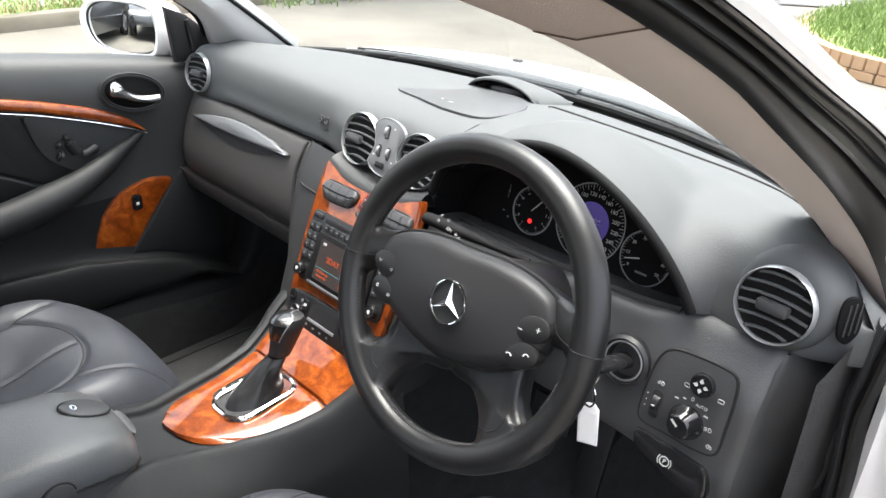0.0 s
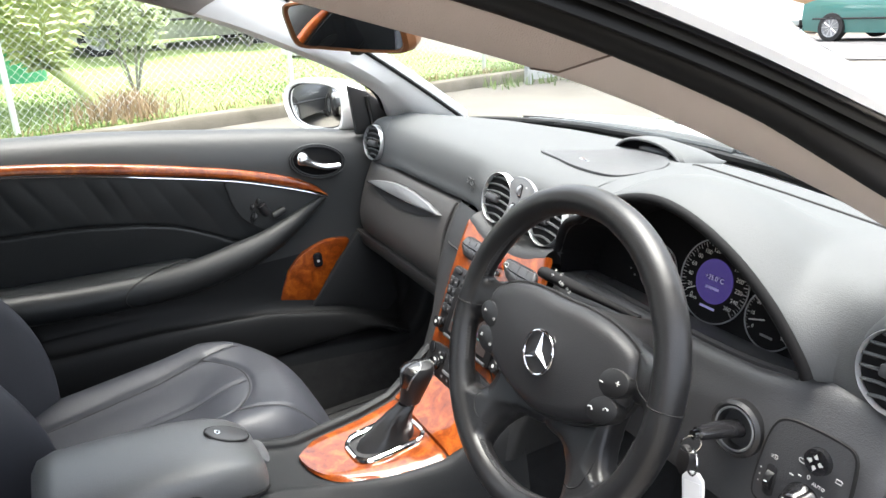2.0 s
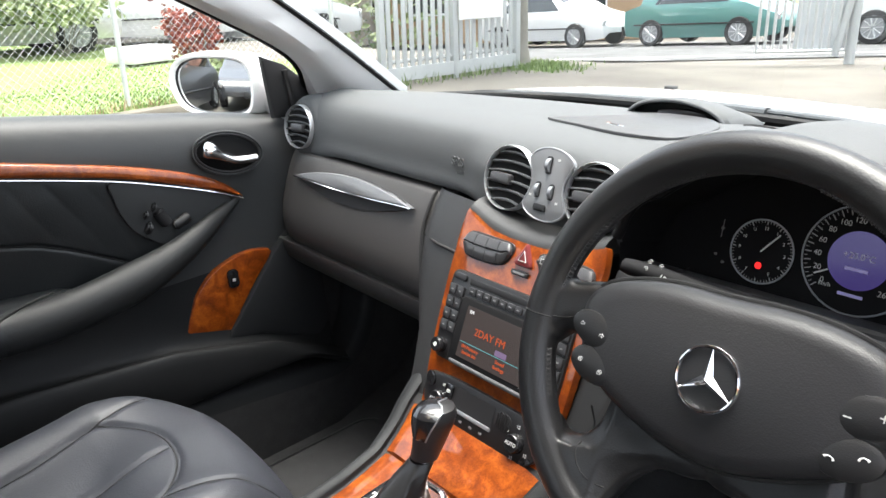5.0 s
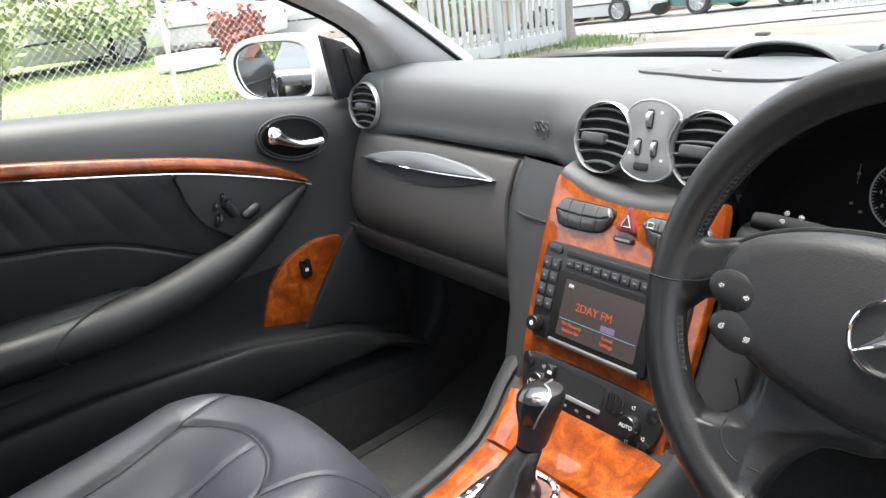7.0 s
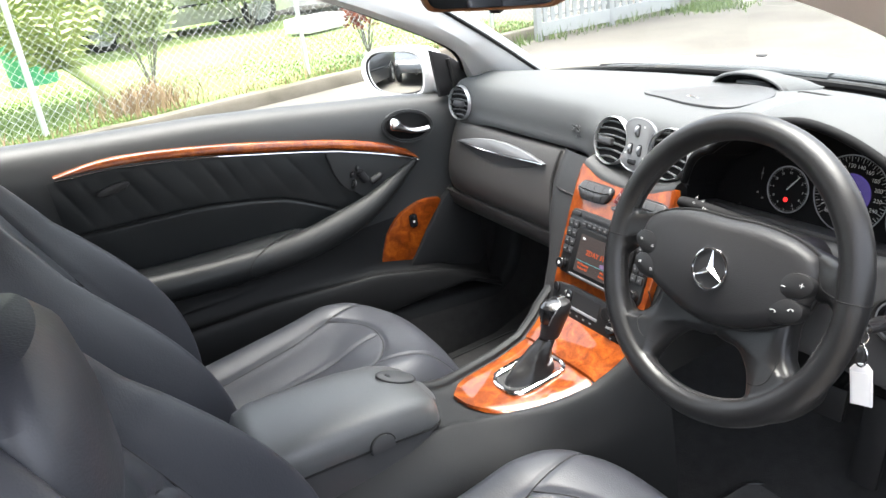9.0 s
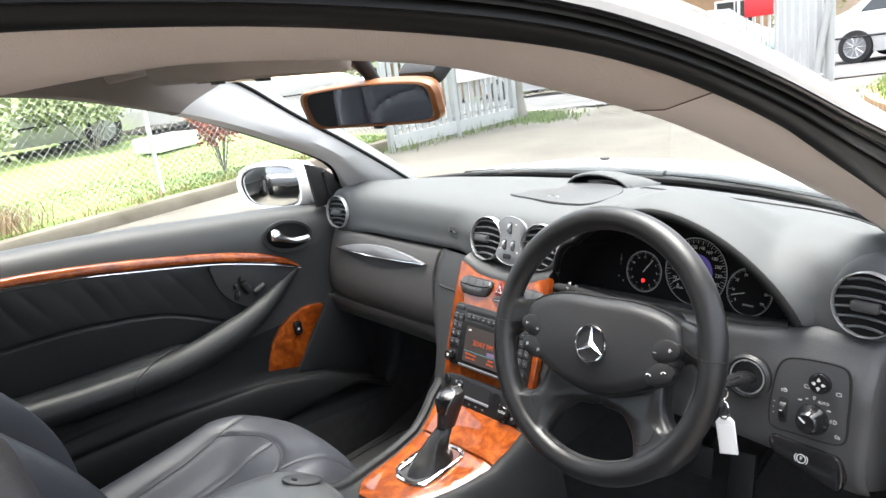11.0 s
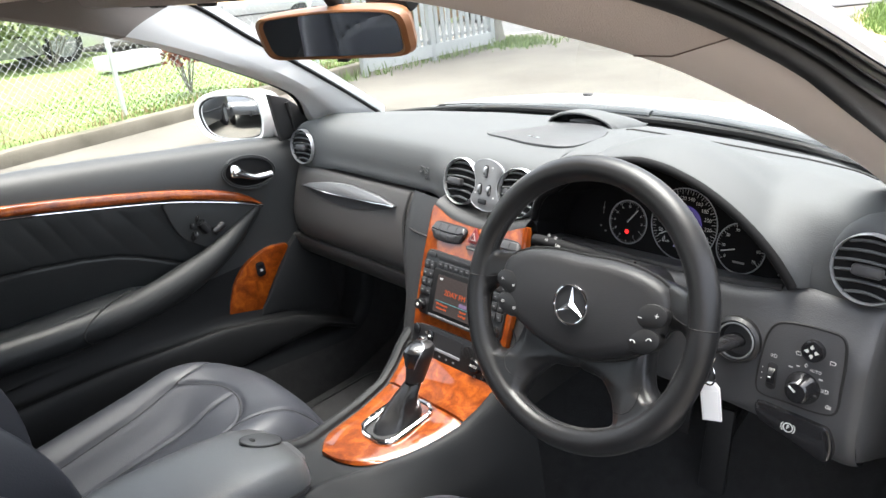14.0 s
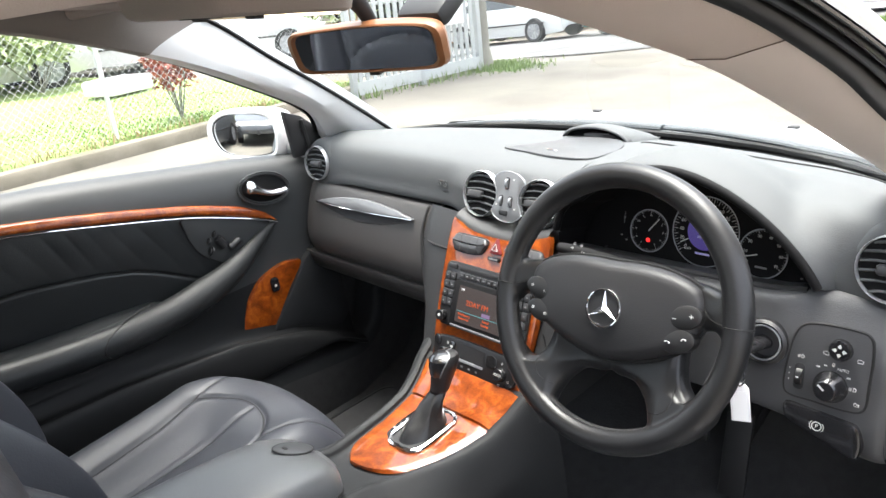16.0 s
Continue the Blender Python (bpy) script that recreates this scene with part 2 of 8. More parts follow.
def inset2(o, d):
    """The closed outline o moved inwards by d."""
    k = len(o)
    area = sum(o[i][0] * o[(i + 1) % k][1] - o[(i + 1) % k][0] * o[i][1] for i in range(k))
    s = 1 if area > 0 else -1
    out = []
    for i in range(k):
        (ax, ay), (bx, by), (cx, cy) = o[i - 1], o[i], o[(i + 1) % k]
        n1, n2 = Vector((-(by - ay), bx - ax)), Vector((-(cy - by), cx - bx))
        n1, n2 = (n1.normalized() if n1.length else n2.normalized()), (n2.normalized() if n2.length else n1.normalized())
        n = n1 + n2
        n = n / max(0.5, n.length_squared / 2) if n.length > 1e-6 else n1
        out.append((bx + s * n.x * d, by + s * n.y * d))
    return out


def slab(outline, frame_at, thick, bevel=0.0, base=0.0, crown=0.0, bm=None):
    """A plate with the closed 2D outline, in the frame (origin, right, up, out), with a rounded edge."""
    o, u, v, n = [Vector(q) for q in frame_at]
    bm = bm or bmesh.new()
    out2 = [(q[0], q[1]) for q in outline]
    layers = [(out2, base), (out2, base + thick - bevel)]
    if bevel:
        layers += [(inset2(out2, bevel * 0.3), base + thick - bevel * 0.3), (inset2(out2, bevel), base + thick)]
    vs = [[bm.verts.new(o + u * a + v * b + n * h) for a, b in lay] for lay, h in layers]
    k = len(out2)
    for a, b in zip(vs, vs[1:]):
        for j in range(k):
            bm.faces.new((a[j], a[(j + 1) % k], b[(j + 1) % k], b[j]))
    bm.faces.new(vs[0])
    if crown:
        ca, cb = sum(q[0] for q in layers[-1][0]) / k, sum(q[1] for q in layers[-1][0]) / k
        mid = vs[-1]
        for f in (0.88, 0.72, 0.52, 0.30, 0.12):
            nxt = [bm.verts.new(o + u * (ca + (a - ca) * f) + v * (cb + (b - cb) * f) + n * (base + thick + crown * (1 - f * f))) for a, b in layers[-1][0]]
            for j in range(k):
                bm.faces.new((mid[j], mid[(j + 1) % k], nxt[(j + 1) % k], nxt[j]))
            mid = nxt
        tip = bm.verts.new(o + u * ca + v * cb + n * (base + thick + crown))
        for j in range(k):
            bm.faces.new((mid[j], mid[(j + 1) % k], tip))
    else:
        bm.faces.new(vs[-1])
    return bm


def rounded(x0, y0, x1, y1, r, n=5):
    """A rectangle with rounded corners."""
    out = []
    for cx, cy, a0 in ((x1 - r, y1 - r, 0), (x0 + r, y1 - r, 90), (x0 + r, y0 + r, 180), (x1 - r, y0 + r, 270)):
        out += [(cx + r * math.cos(radians(a0 + 90 * i / n)), cy + r * math.sin(radians(a0 + 90 * i / n))) for i in range(n + 1)]
    return out


def oval(cx, cy, a, b, n=28, turn=0.0):
    c, s = math.cos(radians(turn)), math.sin(radians(turn))
    return [(cx + a * math.cos(t) * c - b * math.sin(t) * s, cy + a * math.cos(t) * s + b * math.sin(t) * c) for t in (2 * math.pi * i / n for i in range(n))]


def smooth2(points, n=6):
    return [(q.x, q.y) for q in cr([(a, b, 0) for a, b in points], n, True)]


def at_frame(o, out, up=(0, 0, 1)):
    """A frame (origin, right, up, out) on a surface that faces out."""
    n = Vector(out).normalized()
    u = Vector(up).cross(n).normalized()
    return (Vector(o), u, n.cross(u), n)


def spot(fr, a, b, c=0.0):
    o, u, v, n = fr
    return o + u * a + v * b + n * c


def moved(fr, a, b, c=0.0):
    return (spot(fr, a, b, c), *fr[1:])


def block(c, s, bevel=0.0, m=None, bm=None):
    """A box of size s about c, with bevelled edges."""
    own = bmesh.new()
    bmesh.ops.create_cube(own, size=1)
    own.transform(Matrix.Diagonal((*s, 1)))
    if bevel:
        bmesh.ops.bevel(own, geom=own.edges[:], offset=bevel, segments=2, affect="EDGES", profile=0.5)
    own.transform(Matrix.Translation(c) @ (m or Matrix()))
    return own


def turned(profile, fr, n=32):
    """A turned body: rows of (radius, height) about the frame's out axis."""
    o, u, v, w = fr
    return grid([[o + (u * math.cos(a) + v * math.sin(a)) * r + w * h for a in (2 * math.pi * j / n for j in range(n))] for r, h in profile], around=True, ends=True)


def lettering(name, text, size, fr, mat, parent, align="CENTER", depth=0.0004):
    """Raised letters, from the built-in font."""
    cu = bpy.data.curves.new(name, "FONT")
    cu.body, cu.size, cu.align_x, cu.align_y, cu.extrude = text, size, align, "CENTER", depth
    tmp = bpy.data.objects.new(name, cu)
    me = bpy.data.meshes.new_from_object(tmp)
    bpy.data.objects.remove(tmp)
    o, u, v, n = fr
    bm = bmesh.new()
    bm.from_mesh(me)
    bm.transform(Matrix(((u.x, v.x, n.x, o.x), (u.y, v.y, n.y, o.y), (u.z, v.z, n.z, o.z), (0, 0, 0, 1))))
    bpy.data.meshes.remove(me)
    return part(name, bm, mat, parent, smooth=False)


# ---- car body ----
body = thing("coupe", "white two-door coupe body with pale grey headlining", "car")
EDGE_IN = cr([(0.625, 0.235, 0.83), (0.585, 0.10, 0.945), (0.562, 0.0, 1.008), (0.555, -0.15, 1.09), (0.55, -0.30, 1.165), (0.55, -0.45, 1.223), (0.546, -0.60, 1.273), (0.542, -0.80, 1.304), (0.54, -1.0, 1.298), (0.54, -1.4, 1.285)], 6)
EDGE_UP = cr([(0.735, 0.11, 0.79), (0.695, 0.075, 0.90), (0.655, 0.02, 0.985), (0.634, -0.15, 1.088), (0.63, -0.30, 1.168), (0.63, -0.45, 1.233), (0.63, -0.60, 1.276), (0.628, -0.80, 1.314), (0.625, -1.0, 1.326), (0.625, -1.4, 1.315)], 6)
EDGE_OUT = cr([(0.73, 0.30, 0.87), (0.69, 0.15, 0.985), (0.66, 0.0, 1.078), (0.653, -0.15, 1.145), (0.65, -0.30, 1.211), (0.65, -0.45, 1.268), (0.65, -0.60, 1.312), (0.648, -0.80, 1.345), (0.645, -1.0, 1.36), (0.645, -1.4, 1.35)], 6)
EDGE_GLASS = cr([(0.605, 0.245, 0.865), (0.59, 0.15, 0.942), (0.578, 0.04, 1.028), (0.57, -0.09, 1.125), (0.562, -0.20, 1.212), (0.545, -0.29, 1.255), (0.53, -0.38, 1.275), (0.52, -0.60, 1.295), (0.52, -0.9, 1.305), (0.52, -1.4, 1.30)], 6)


def mirrored(points, s):
    return [Vector((q[0] * s, q[1], q[2])) for q in points]


for s, who in ((1, "driver"), (-1, "passenger")):
    a, b, c, g = (mirrored(e, s) for e in (EDGE_IN, EDGE_UP, EDGE_OUT, EDGE_GLASS))
    k = min(len(a), len(b), len(c), len(g))
    if s > 0:
        for i in range(k):
            t = min(1.0, max(0.0, (0.02 - b[i].y) / 0.25))
            lo, hi = b[i].lerp(c[i], 0.26 * t), c[i].lerp(b[i], 0.12)
            b[i], c[i] = lo, hi
    else:
        for i in range(k):
            a[i] = a[i].lerp(b[i], 0.5 * min(1.0, max(0.0, (1.12 - a[i].z) / 0.12)))
    rows = []
    for i in range(k):
        mid = (a[i] + b[i]) / 2 + Vector((-0.004 * s, -0.006, -0.006))
        soft = (a[i] * 0.75 + g[i] * 0.25) + Vector((-0.006 * s, -0.012, 0.0))
        rows.append([g[i] + Vector((0, 0.004, 0.03)), g[i], (a[i] + g[i]) / 2 + Vector((-0.01 * s, -0.016, 0)), soft, a[i], mid, b[i], b[i] + Vector((0, 0, 0.02))])
    cut = 26
    # one plastic in two tints, each standing for the light on its side
    part("pillar_trim", grid(rows[:cut + 1]), TRIM_WARM_LIGHT if s > 0 else TRIM_COOL_LIGHT, body, "pale grey plastic pillar trim, tinted by side for the light")
    # one cloth, coloured lighter or darker by side in place of real light
    part("roof_rail_trim", grid(rows[cut:]), RAIL_LIT if s > 0 else RAIL_SHADED, body, "taupe cloth roof rail, toned by side for light and shade")
    part("trim_seam", tube([rows[cut][j] + Vector((0, -0.0006, -0.0004)) for j in (4, 5, 6)], 0.0007, 6), TAUPESEAM, body)
    if s < 0:
        part("roof_side", grid([[b[i] + Vector((-0.014, 0, 0)), b[i].lerp(g[i], 0.4) + Vector((-0.016, 0.004, 0.018)), g[i] + Vector((-0.006, 0.002, 0.012))] for i in range(k)]), PAINT, body)
        part("door_seal", tube([p + Vector((-0.008, 0, 0)) for p in b], 0.005, 8), RUBBER, body)
        continue
    band = []
    for i in range(k):
        d = (c[i] - b[i]) + Vector((0.012, 0, 0))
        o = Vector((0.45, -0.75, -0.5)).normalized()
        band.append([b[i] + Vector((0, 0, 0.012))] + [b[i] + d * t + o * h for t, h in ((-0.02, 0.0), (0.0, 0.004), (0.12, 0.0065), (0.30, 0.007), (0.44, 0.004), (0.50, -0.001), (0.53, 0.003), (0.58, 0.0085), (0.64, 0.009), (0.69, 0.004), (0.72, -0.003), (0.76, -0.003), (0.80, 0.003), (0.85, 0.006), (0.90, 0.003), (0.95, -0.002), (1.02, -0.002))])
    part("door_seal", grid(band), RUBBER, body, "black ridged rubber door seal")
    part("gutter_trim", tube([p.lerp(q, 0.97) + Vector((0.014, 0, 0)) for p, q in zip(b, c)], 0.003, 8), BLACK, body, "gloss black gutter strip")
    skin = [[c[i] + Vector((0.019 * s, 0, -0.001)), c[i] + Vector((0.0225 * s, 0.001, 0.004)), c[i] + Vector((0.021 * s, 0.005, 0.011)), c[i] + Vector((0.012 * s, 0.011, 0.018)), c[i] + Vector((-0.006 * s, 0.018, 0.022)), c[i].lerp(g[i], 0.6) + Vector((0, 0.020, 0.022)), g[i] + Vector((0.0, 0.010, 0.016))] for i in range(k)]
    part("roof_side", grid(skin, thick=0.002), PAINT, body, "white painted pillar and roof edge")

cx = [(-1 + 2 * i / 16) for i in range(17)]
gl = EDGE_GLASS
roof_in, roof_out = [], []
for q in gl[36:]:
    roof_in.append([Vector((q.x * t, q.y, q.z + 0.012 * (1 - t * t))) for t in cx])
    roof_out.append([Vector((q.x * t, q.y + 0.012, q.z + 0.04 + 0.03 * (1 - t * t))) for t in cx])
part("headliner", grid(roof_in), LINER, body, "taupe cloth headliner")
part("roof_skin", grid(roof_out), PAINT, body)
ws = []
for q in gl[:40]:
    ws.append([Vector((q.x * t, q.y + 0.15 * (1 - t * t) + 0.004, q.z + 0.018 * (1 - t * t))) for t in cx])
w = part("windscreen", grid(ws), GLASS, body, "clear curved windscreen")
w.visible_shadow = False
for s in (1, -1):
    part("windscreen_seal", tube(mirrored([q + Vector((0.0, 0.002, 0.003)) for q in gl[:40]], s), 0.005, 6), RUBBER, body)
part("header_trim", tube([r + Vector((0, -0.004, -0.006)) for r in ws[-1]], 0.012, 8), LINER, body)


def ws_base(x):
    return lerp_table([(0, 0.372), (0.15, 0.368), (0.3, 0.348), (0.45, 0.310), (0.52, 0.275), (0.6, 0.215), (0.66, 0.15), (0.70, 0.09), (0.74, 0.05)], abs(x))[0]


xs = [-0.72 + 1.44 * i / 40 for i in range(41)]
part("scuttle_seal", tube([(x, ws_base(x) + 0.012, 0.884 - 0.03 * abs(x) ** 3) for x in xs if abs(x) < 0.64], 0.008, 8), RUBBER, body)
scuttle = [[Vector((x, ws_base(x) + 0.012 + d * (1 + 0.2 * abs(x)), z - 0.06 * abs(x) ** 2)) for x in xs] for d, z in ((0, 0.874), (0.012, 0.886), (0.05, 0.888), (0.078, 0.884), (0.10, 0.868))]
part("scuttle_panel", grid(scuttle), SCUTTLE, body, "black plastic scuttle panel under the wipers")
bonnet = [[Vector((x * f, ws_base(x) + 0.085 + d, 0.890 - 0.045 * abs(x / 0.7) ** 2.5 - dz)) for x in xs] for d, dz, f in ((0, 0.02, 1.04), (0.006, 0.003, 1.04), (0.06, 0.004, 1.045), (0.12, 0.014, 1.05), (0.35, 0.086, 1.06), (0.65, 0.18, 1.04), (0.92, 0.27, 1.0), (1.05, 0.33, 0.95), (1.12, 0.42, 0.9))]
part("bonnet", grid(bonnet), PAINT, body, "white painted bonnet")
for x in (-0.16, 0.30):
    part("washer_nozzle", block((x, ws_base(x) + 0.125, 0.893), (0.022, 0.012, 0.006), 0.002), MATT, body)
for x0, x1, dy in ((-0.47, 0.06, 0.0), (0.02, 0.60, 0.01)):
    pts = [(x0 + (x1 - x0) * i / 8, ws_base(x0 + (x1 - x0) * i / 8) + 0.034 + dy + 0.006 * i / 8, 0.8885 + 0.001 * math.sin(i) - 0.03 * abs(x0 + (x1 - x0) * i / 8) ** 2) for i in range(9)]
    wiper = part("wiper_arm", tube(pts, [0.006 + 0.005 * (i / 8) for i in range(9)], 8, flat=0.6), SCUTTLE, body, "black windscreen wiper arm")
    part("wiper_blade", tube([(p[0] - 0.04, p[1] + 0.012, p[2] - 0.004) for p in pts[:7]], 0.004, 6), RUBBER, wiper)
# floor, bulkhead, sills and the closed rear
part("floor_carpet", grid([[Vector((x, y, z)) for x in (-0.72, -0.4, -0.14, 0.14, 0.4, 0.72)] for y, z in ((-1.5, 0.22), (-0.5, 0.22), (0.0, 0.22), (0.16, 0.27), (0.30, 0.42), (0.34, 0.84))]), CARPET, body, "black loop-pile floor carpet")
for s in (1, -1):
    part("footwell_side", grid([[Vector((s * 0.70, y, z)) for y in (-0.06, 0.1, 0.36)] for z in (0.20, 0.5, 0.83)]), CARPET, body)
part("door_sill", block((0.70, -0.6, 0.24), (0.14, 1.3, 0.14), 0.02), PANEL, body, "black door sill")
part("door_sill", block((-0.73, -0.6, 0.24), (0.10, 1.3, 0.14), 0.02), PANEL, body)
part("sill_skin", block((0.80, -0.6, 0.20), (0.06, 1.4, 0.16), 0.02), PAINT, body)
# sill moulding that curves up the passenger kick panel
line = cr([(0, 0.112, 0.60), (0, 0.106, 0.49), (0, 0.078, 0.392), (0, 0.027, 0.345), (0, -0.05, 0.349), (0, -0.218, 0.370), (0, -0.40, 0.386), (0, -0.9, 0.39)], 5)
sill_rows, kick_rows = [], []
for i, q in enumerate(line):
    d = (line[min(i + 1, len(line) - 1)] - line[max(i - 1, 0)]).normalized()
    nrm = Vector((0, -d.z, d.y)) if d.y * 1 > 0 else Vector((0, d.z * -1, d.y))
    sill_rows.append([Vector((x, q.y, q.z + 0.022)) + nrm * h for x, h in ((-0.69, -0.010), (-0.642, -0.003), (-0.630, -0.001), (-0.622, 0.002), (-0.617, 0.008), (-0.614, 0.018), (-0.613, 0.030))])
    e = sill_rows[-1][-1]
    kick_rows.append([e, Vector((-0.617, 0.33 - 1.25 * i / (len(line) - 1), min(e.z, 0.215 + 0.2 * max(0, 6 - i) / 6)))])
part("sill_moulding", grid(sill_rows), CONSOLE, body, "dark grey sill moulding")
part("kick_panel", grid(kick_rows), CARPET, body, "black carpeted kick panel")
jamb = [[Vector((x, y, z)) for x, y in ((0.735, 0.06), (0.745, 0.052), (0.77, 0.055), (0.80, 0.06), (0.83, 0.10))] for z in (0.16, 0.4, 0.6, 0.78, 0.84)]
part("door_jamb", grid(jamb), PAINT, body, "white painted front door jamb")
for pts, mat, lab in ((((0.701, 0.066), (0.704, 0.052), (0.709, 0.043), (0.713, 0.040), (0.717, 0.045), (0.718, 0.056)), DASH_LOW, "dark grey jamb trim"), (((0.717, 0.046), (0.719, 0.036), (0.723, 0.030), (0.727, 0.031), (0.731, 0.040), (0.732, 0.06)), RUBBER, "black rubber door seal")):
    part("jamb_seal", grid([[Vector((x + lerp_table([(0.25, 0.012), (0.5, 0.013), (0.65, 0.009), (0.75, 0.0), (0.82, 0.006), (0.88, 0.010)], z)[0], y, z)) for x, y in pts] for z in [0.25 + 0.61 * i / 24 for i in range(25)]]), mat, body, lab)
part("front_wing", grid([[Vector((x, y, z - dz)) for y, dz in ((0.07, 0.0), (0.4, 0.02), (0.9, 0.13), (1.3, 0.24))] for x, z in ((0.74, 0.845), (0.80, 0.83), (0.845, 0.77), (0.86, 0.5), (0.855, 0.2))]), PAINT, body, "white painted front wing")
part("front_wing", grid([[Vector((-x, y, z - dz)) for y, dz in ((0.07, 0.0), (0.4, 0.02), (0.9, 0.13), (1.3, 0.24))] for x, z in ((0.74, 0.845), (0.80, 0.83), (0.845, 0.77), (0.86, 0.5), (0.855, 0.2))]), PAINT, body)
TAIL = ((-1.12, 1.0, 1.0), (-1.6, 1.0, 1.0), (-2.1, 0.99, 0.99), (-2.5, 0.96, 0.975), (-2.75, 0.90, 0.95), (-2.84, 0.80, 0.88))
for s in (1, -1):
    part("rear_wing", grid([[Vector((s * x * f, y, z * h)) for y, f, h in TAIL] for x, z in ((0.72, 1.0), (0.80, 0.94), (0.862, 0.80), (0.87, 0.52), (0.85, 0.20))]), PAINT, body, "white painted rear wing")
    part("rear_pillar", grid([[Vector((s * x, y, z)) for x, y, z in line] for line in (((0.645, -1.36, 1.35), (0.625, -1.62, 1.25), (0.60, -2.02, 1.03)), ((0.66, -1.42, 1.30), (0.67, -1.66, 1.18), (0.70, -2.06, 1.0)), ((0.69, -1.46, 1.20), (0.715, -1.70, 1.06), (0.72, -2.10, 0.99)), ((0.72, -1.50, 1.0), (0.72, -1.75, 0.99), (0.72, -2.12, 0.98)))]), PAINT, body)
    q = part("quarter_window", grid([[Vector((s * x, y, z)) for x, y, z in line] for line in (((0.63, -1.14, 1.325), (0.645, -1.38, 1.31)), ((0.71, -1.14, 1.02), (0.715, -1.50, 1.01)))]), GLASS, body, "clear rear quarter window")
    q.visible_shadow = False
    for y, z in ((1.02, 0.26), (-1.78, 0.405)):
        f = tuple(Vector(v) for v in ((s * 0.775, y, z), (0, s, 0), (0, 0, 1), (s, 0, 0)))
        wl = part("road_wheel", turned([(0.20, -0.10), (0.30, -0.10), (0.315, -0.06), (0.315, 0.06), (0.30, 0.095), (0.215, 0.10), (0.20, 0.06)], f, 28), RUBBER, body, "road wheel with silver rim")
        part("rim", turned([(0.215, 0.085), (0.205, 0.098), (0.19, 0.088), (0.19, 0.06), (0.0, 0.06)], f, 28), SATIN, wl)
rw = part("rear_window", grid([[Vector((x * u, y, z + 0.03 * (1 - u * u))) for u in (-1, -0.5, 0, 0.5, 1)] for x, y, z in ((0.62, -1.40, 1.345), (0.62, -1.70, 1.22), (0.63, -2.04, 1.03))]), GLASS, body, "clear rear window")
rw.visible_shadow = False
part("boot_lid", grid([[Vector((x * u, y, z + 0.02 * (1 - u * u))) for u in (-1, -0.6, 0, 0.6, 1)] for x, y, z in ((0.715, -2.04, 1.0), (0.70, -2.45, 0.975), (0.65, -2.76, 0.94), (0.62, -2.82, 0.85), (0.60, -2.80, 0.60))]), PAINT, body, "white painted boot lid")
part("rear_bumper", grid([[Vector((x * f, y + dy, z)) for x, y in ((-0.85, -2.2), (-0.82, -2.6), (-0.6, -2.82), (0, -2.90), (0.6, -2.82), (0.82, -2.6), (0.85, -2.2))] for z, f, dy in ((0.64, 0.94, 0.03), (0.58, 1.0, 0.0), (0.36, 1.0, 0.0), (0.26, 0.96, 0.04))]), PAINT, body)
part("front_bumper", grid([[Vector((x * f, y + dy, z)) for x, y in ((-0.855, 1.22), (-0.80, 1.45), (-0.5, 1.60), (0, 1.66), (0.5, 1.60), (0.80, 1.45), (0.855, 1.22))] for z, f, dy in ((0.56, 0.95, -0.06), (0.50, 1.0, 0.0), (0.30, 1.0, 0.0), (0.20, 0.96, -0.04))]), PAINT, body)
part("parcel_shelf", grid([[Vector((x, y, z)) for x in (-0.70, 0.70)] for y, z in ((-1.55, 0.95), (-2.04, 0.985))]), PANEL, body)
part("rear_bulkhead", grid([[Vector((x, -1.55, z)) for x in (-0.75, 0.75)] for z in (0.2, 0.95)]), PANEL, body)
part("quarter_panel", grid([[Vector((-0.72, y, z)) for y in (-1.55, -1.02)] for z in (0.2, 1.02)]), PANEL, body)
part("quarter_panel", grid([[Vector((0.72, y, z)) for y in (-1.55, -1.12)] for z in (0.2, 1.0)]), PANEL, body)


# ---- dashboard ----
dash = thing("dashboard", "dark grey moulded dashboard with silver-ringed round vents", "dashboard")


def arch(x):
    u = abs((x - 0.325) / 0.228)
    a = 0.80 + 0.166 * max(0.0, 1 - u ** 1.8) ** 0.7
    if x < 0.325:
        v = (0.325 - x) / 0.213
        return max(a, 0.80 + 0.105 * max(0.0, 1 - v ** 8) ** 0.5) if v < 1 else 0.0
    return a if u < 1 else 0.0


def lip_z(x):
    dip = 0.034 * math.exp(-((x / 0.13) ** 4))
    return 0.818 - dip - (0.02 * max(0, abs(x) - 0.5) / 0.2 if x < 0 else 0.016 * min(1.0, max(0.0, (x - 0.53) / 0.06)))


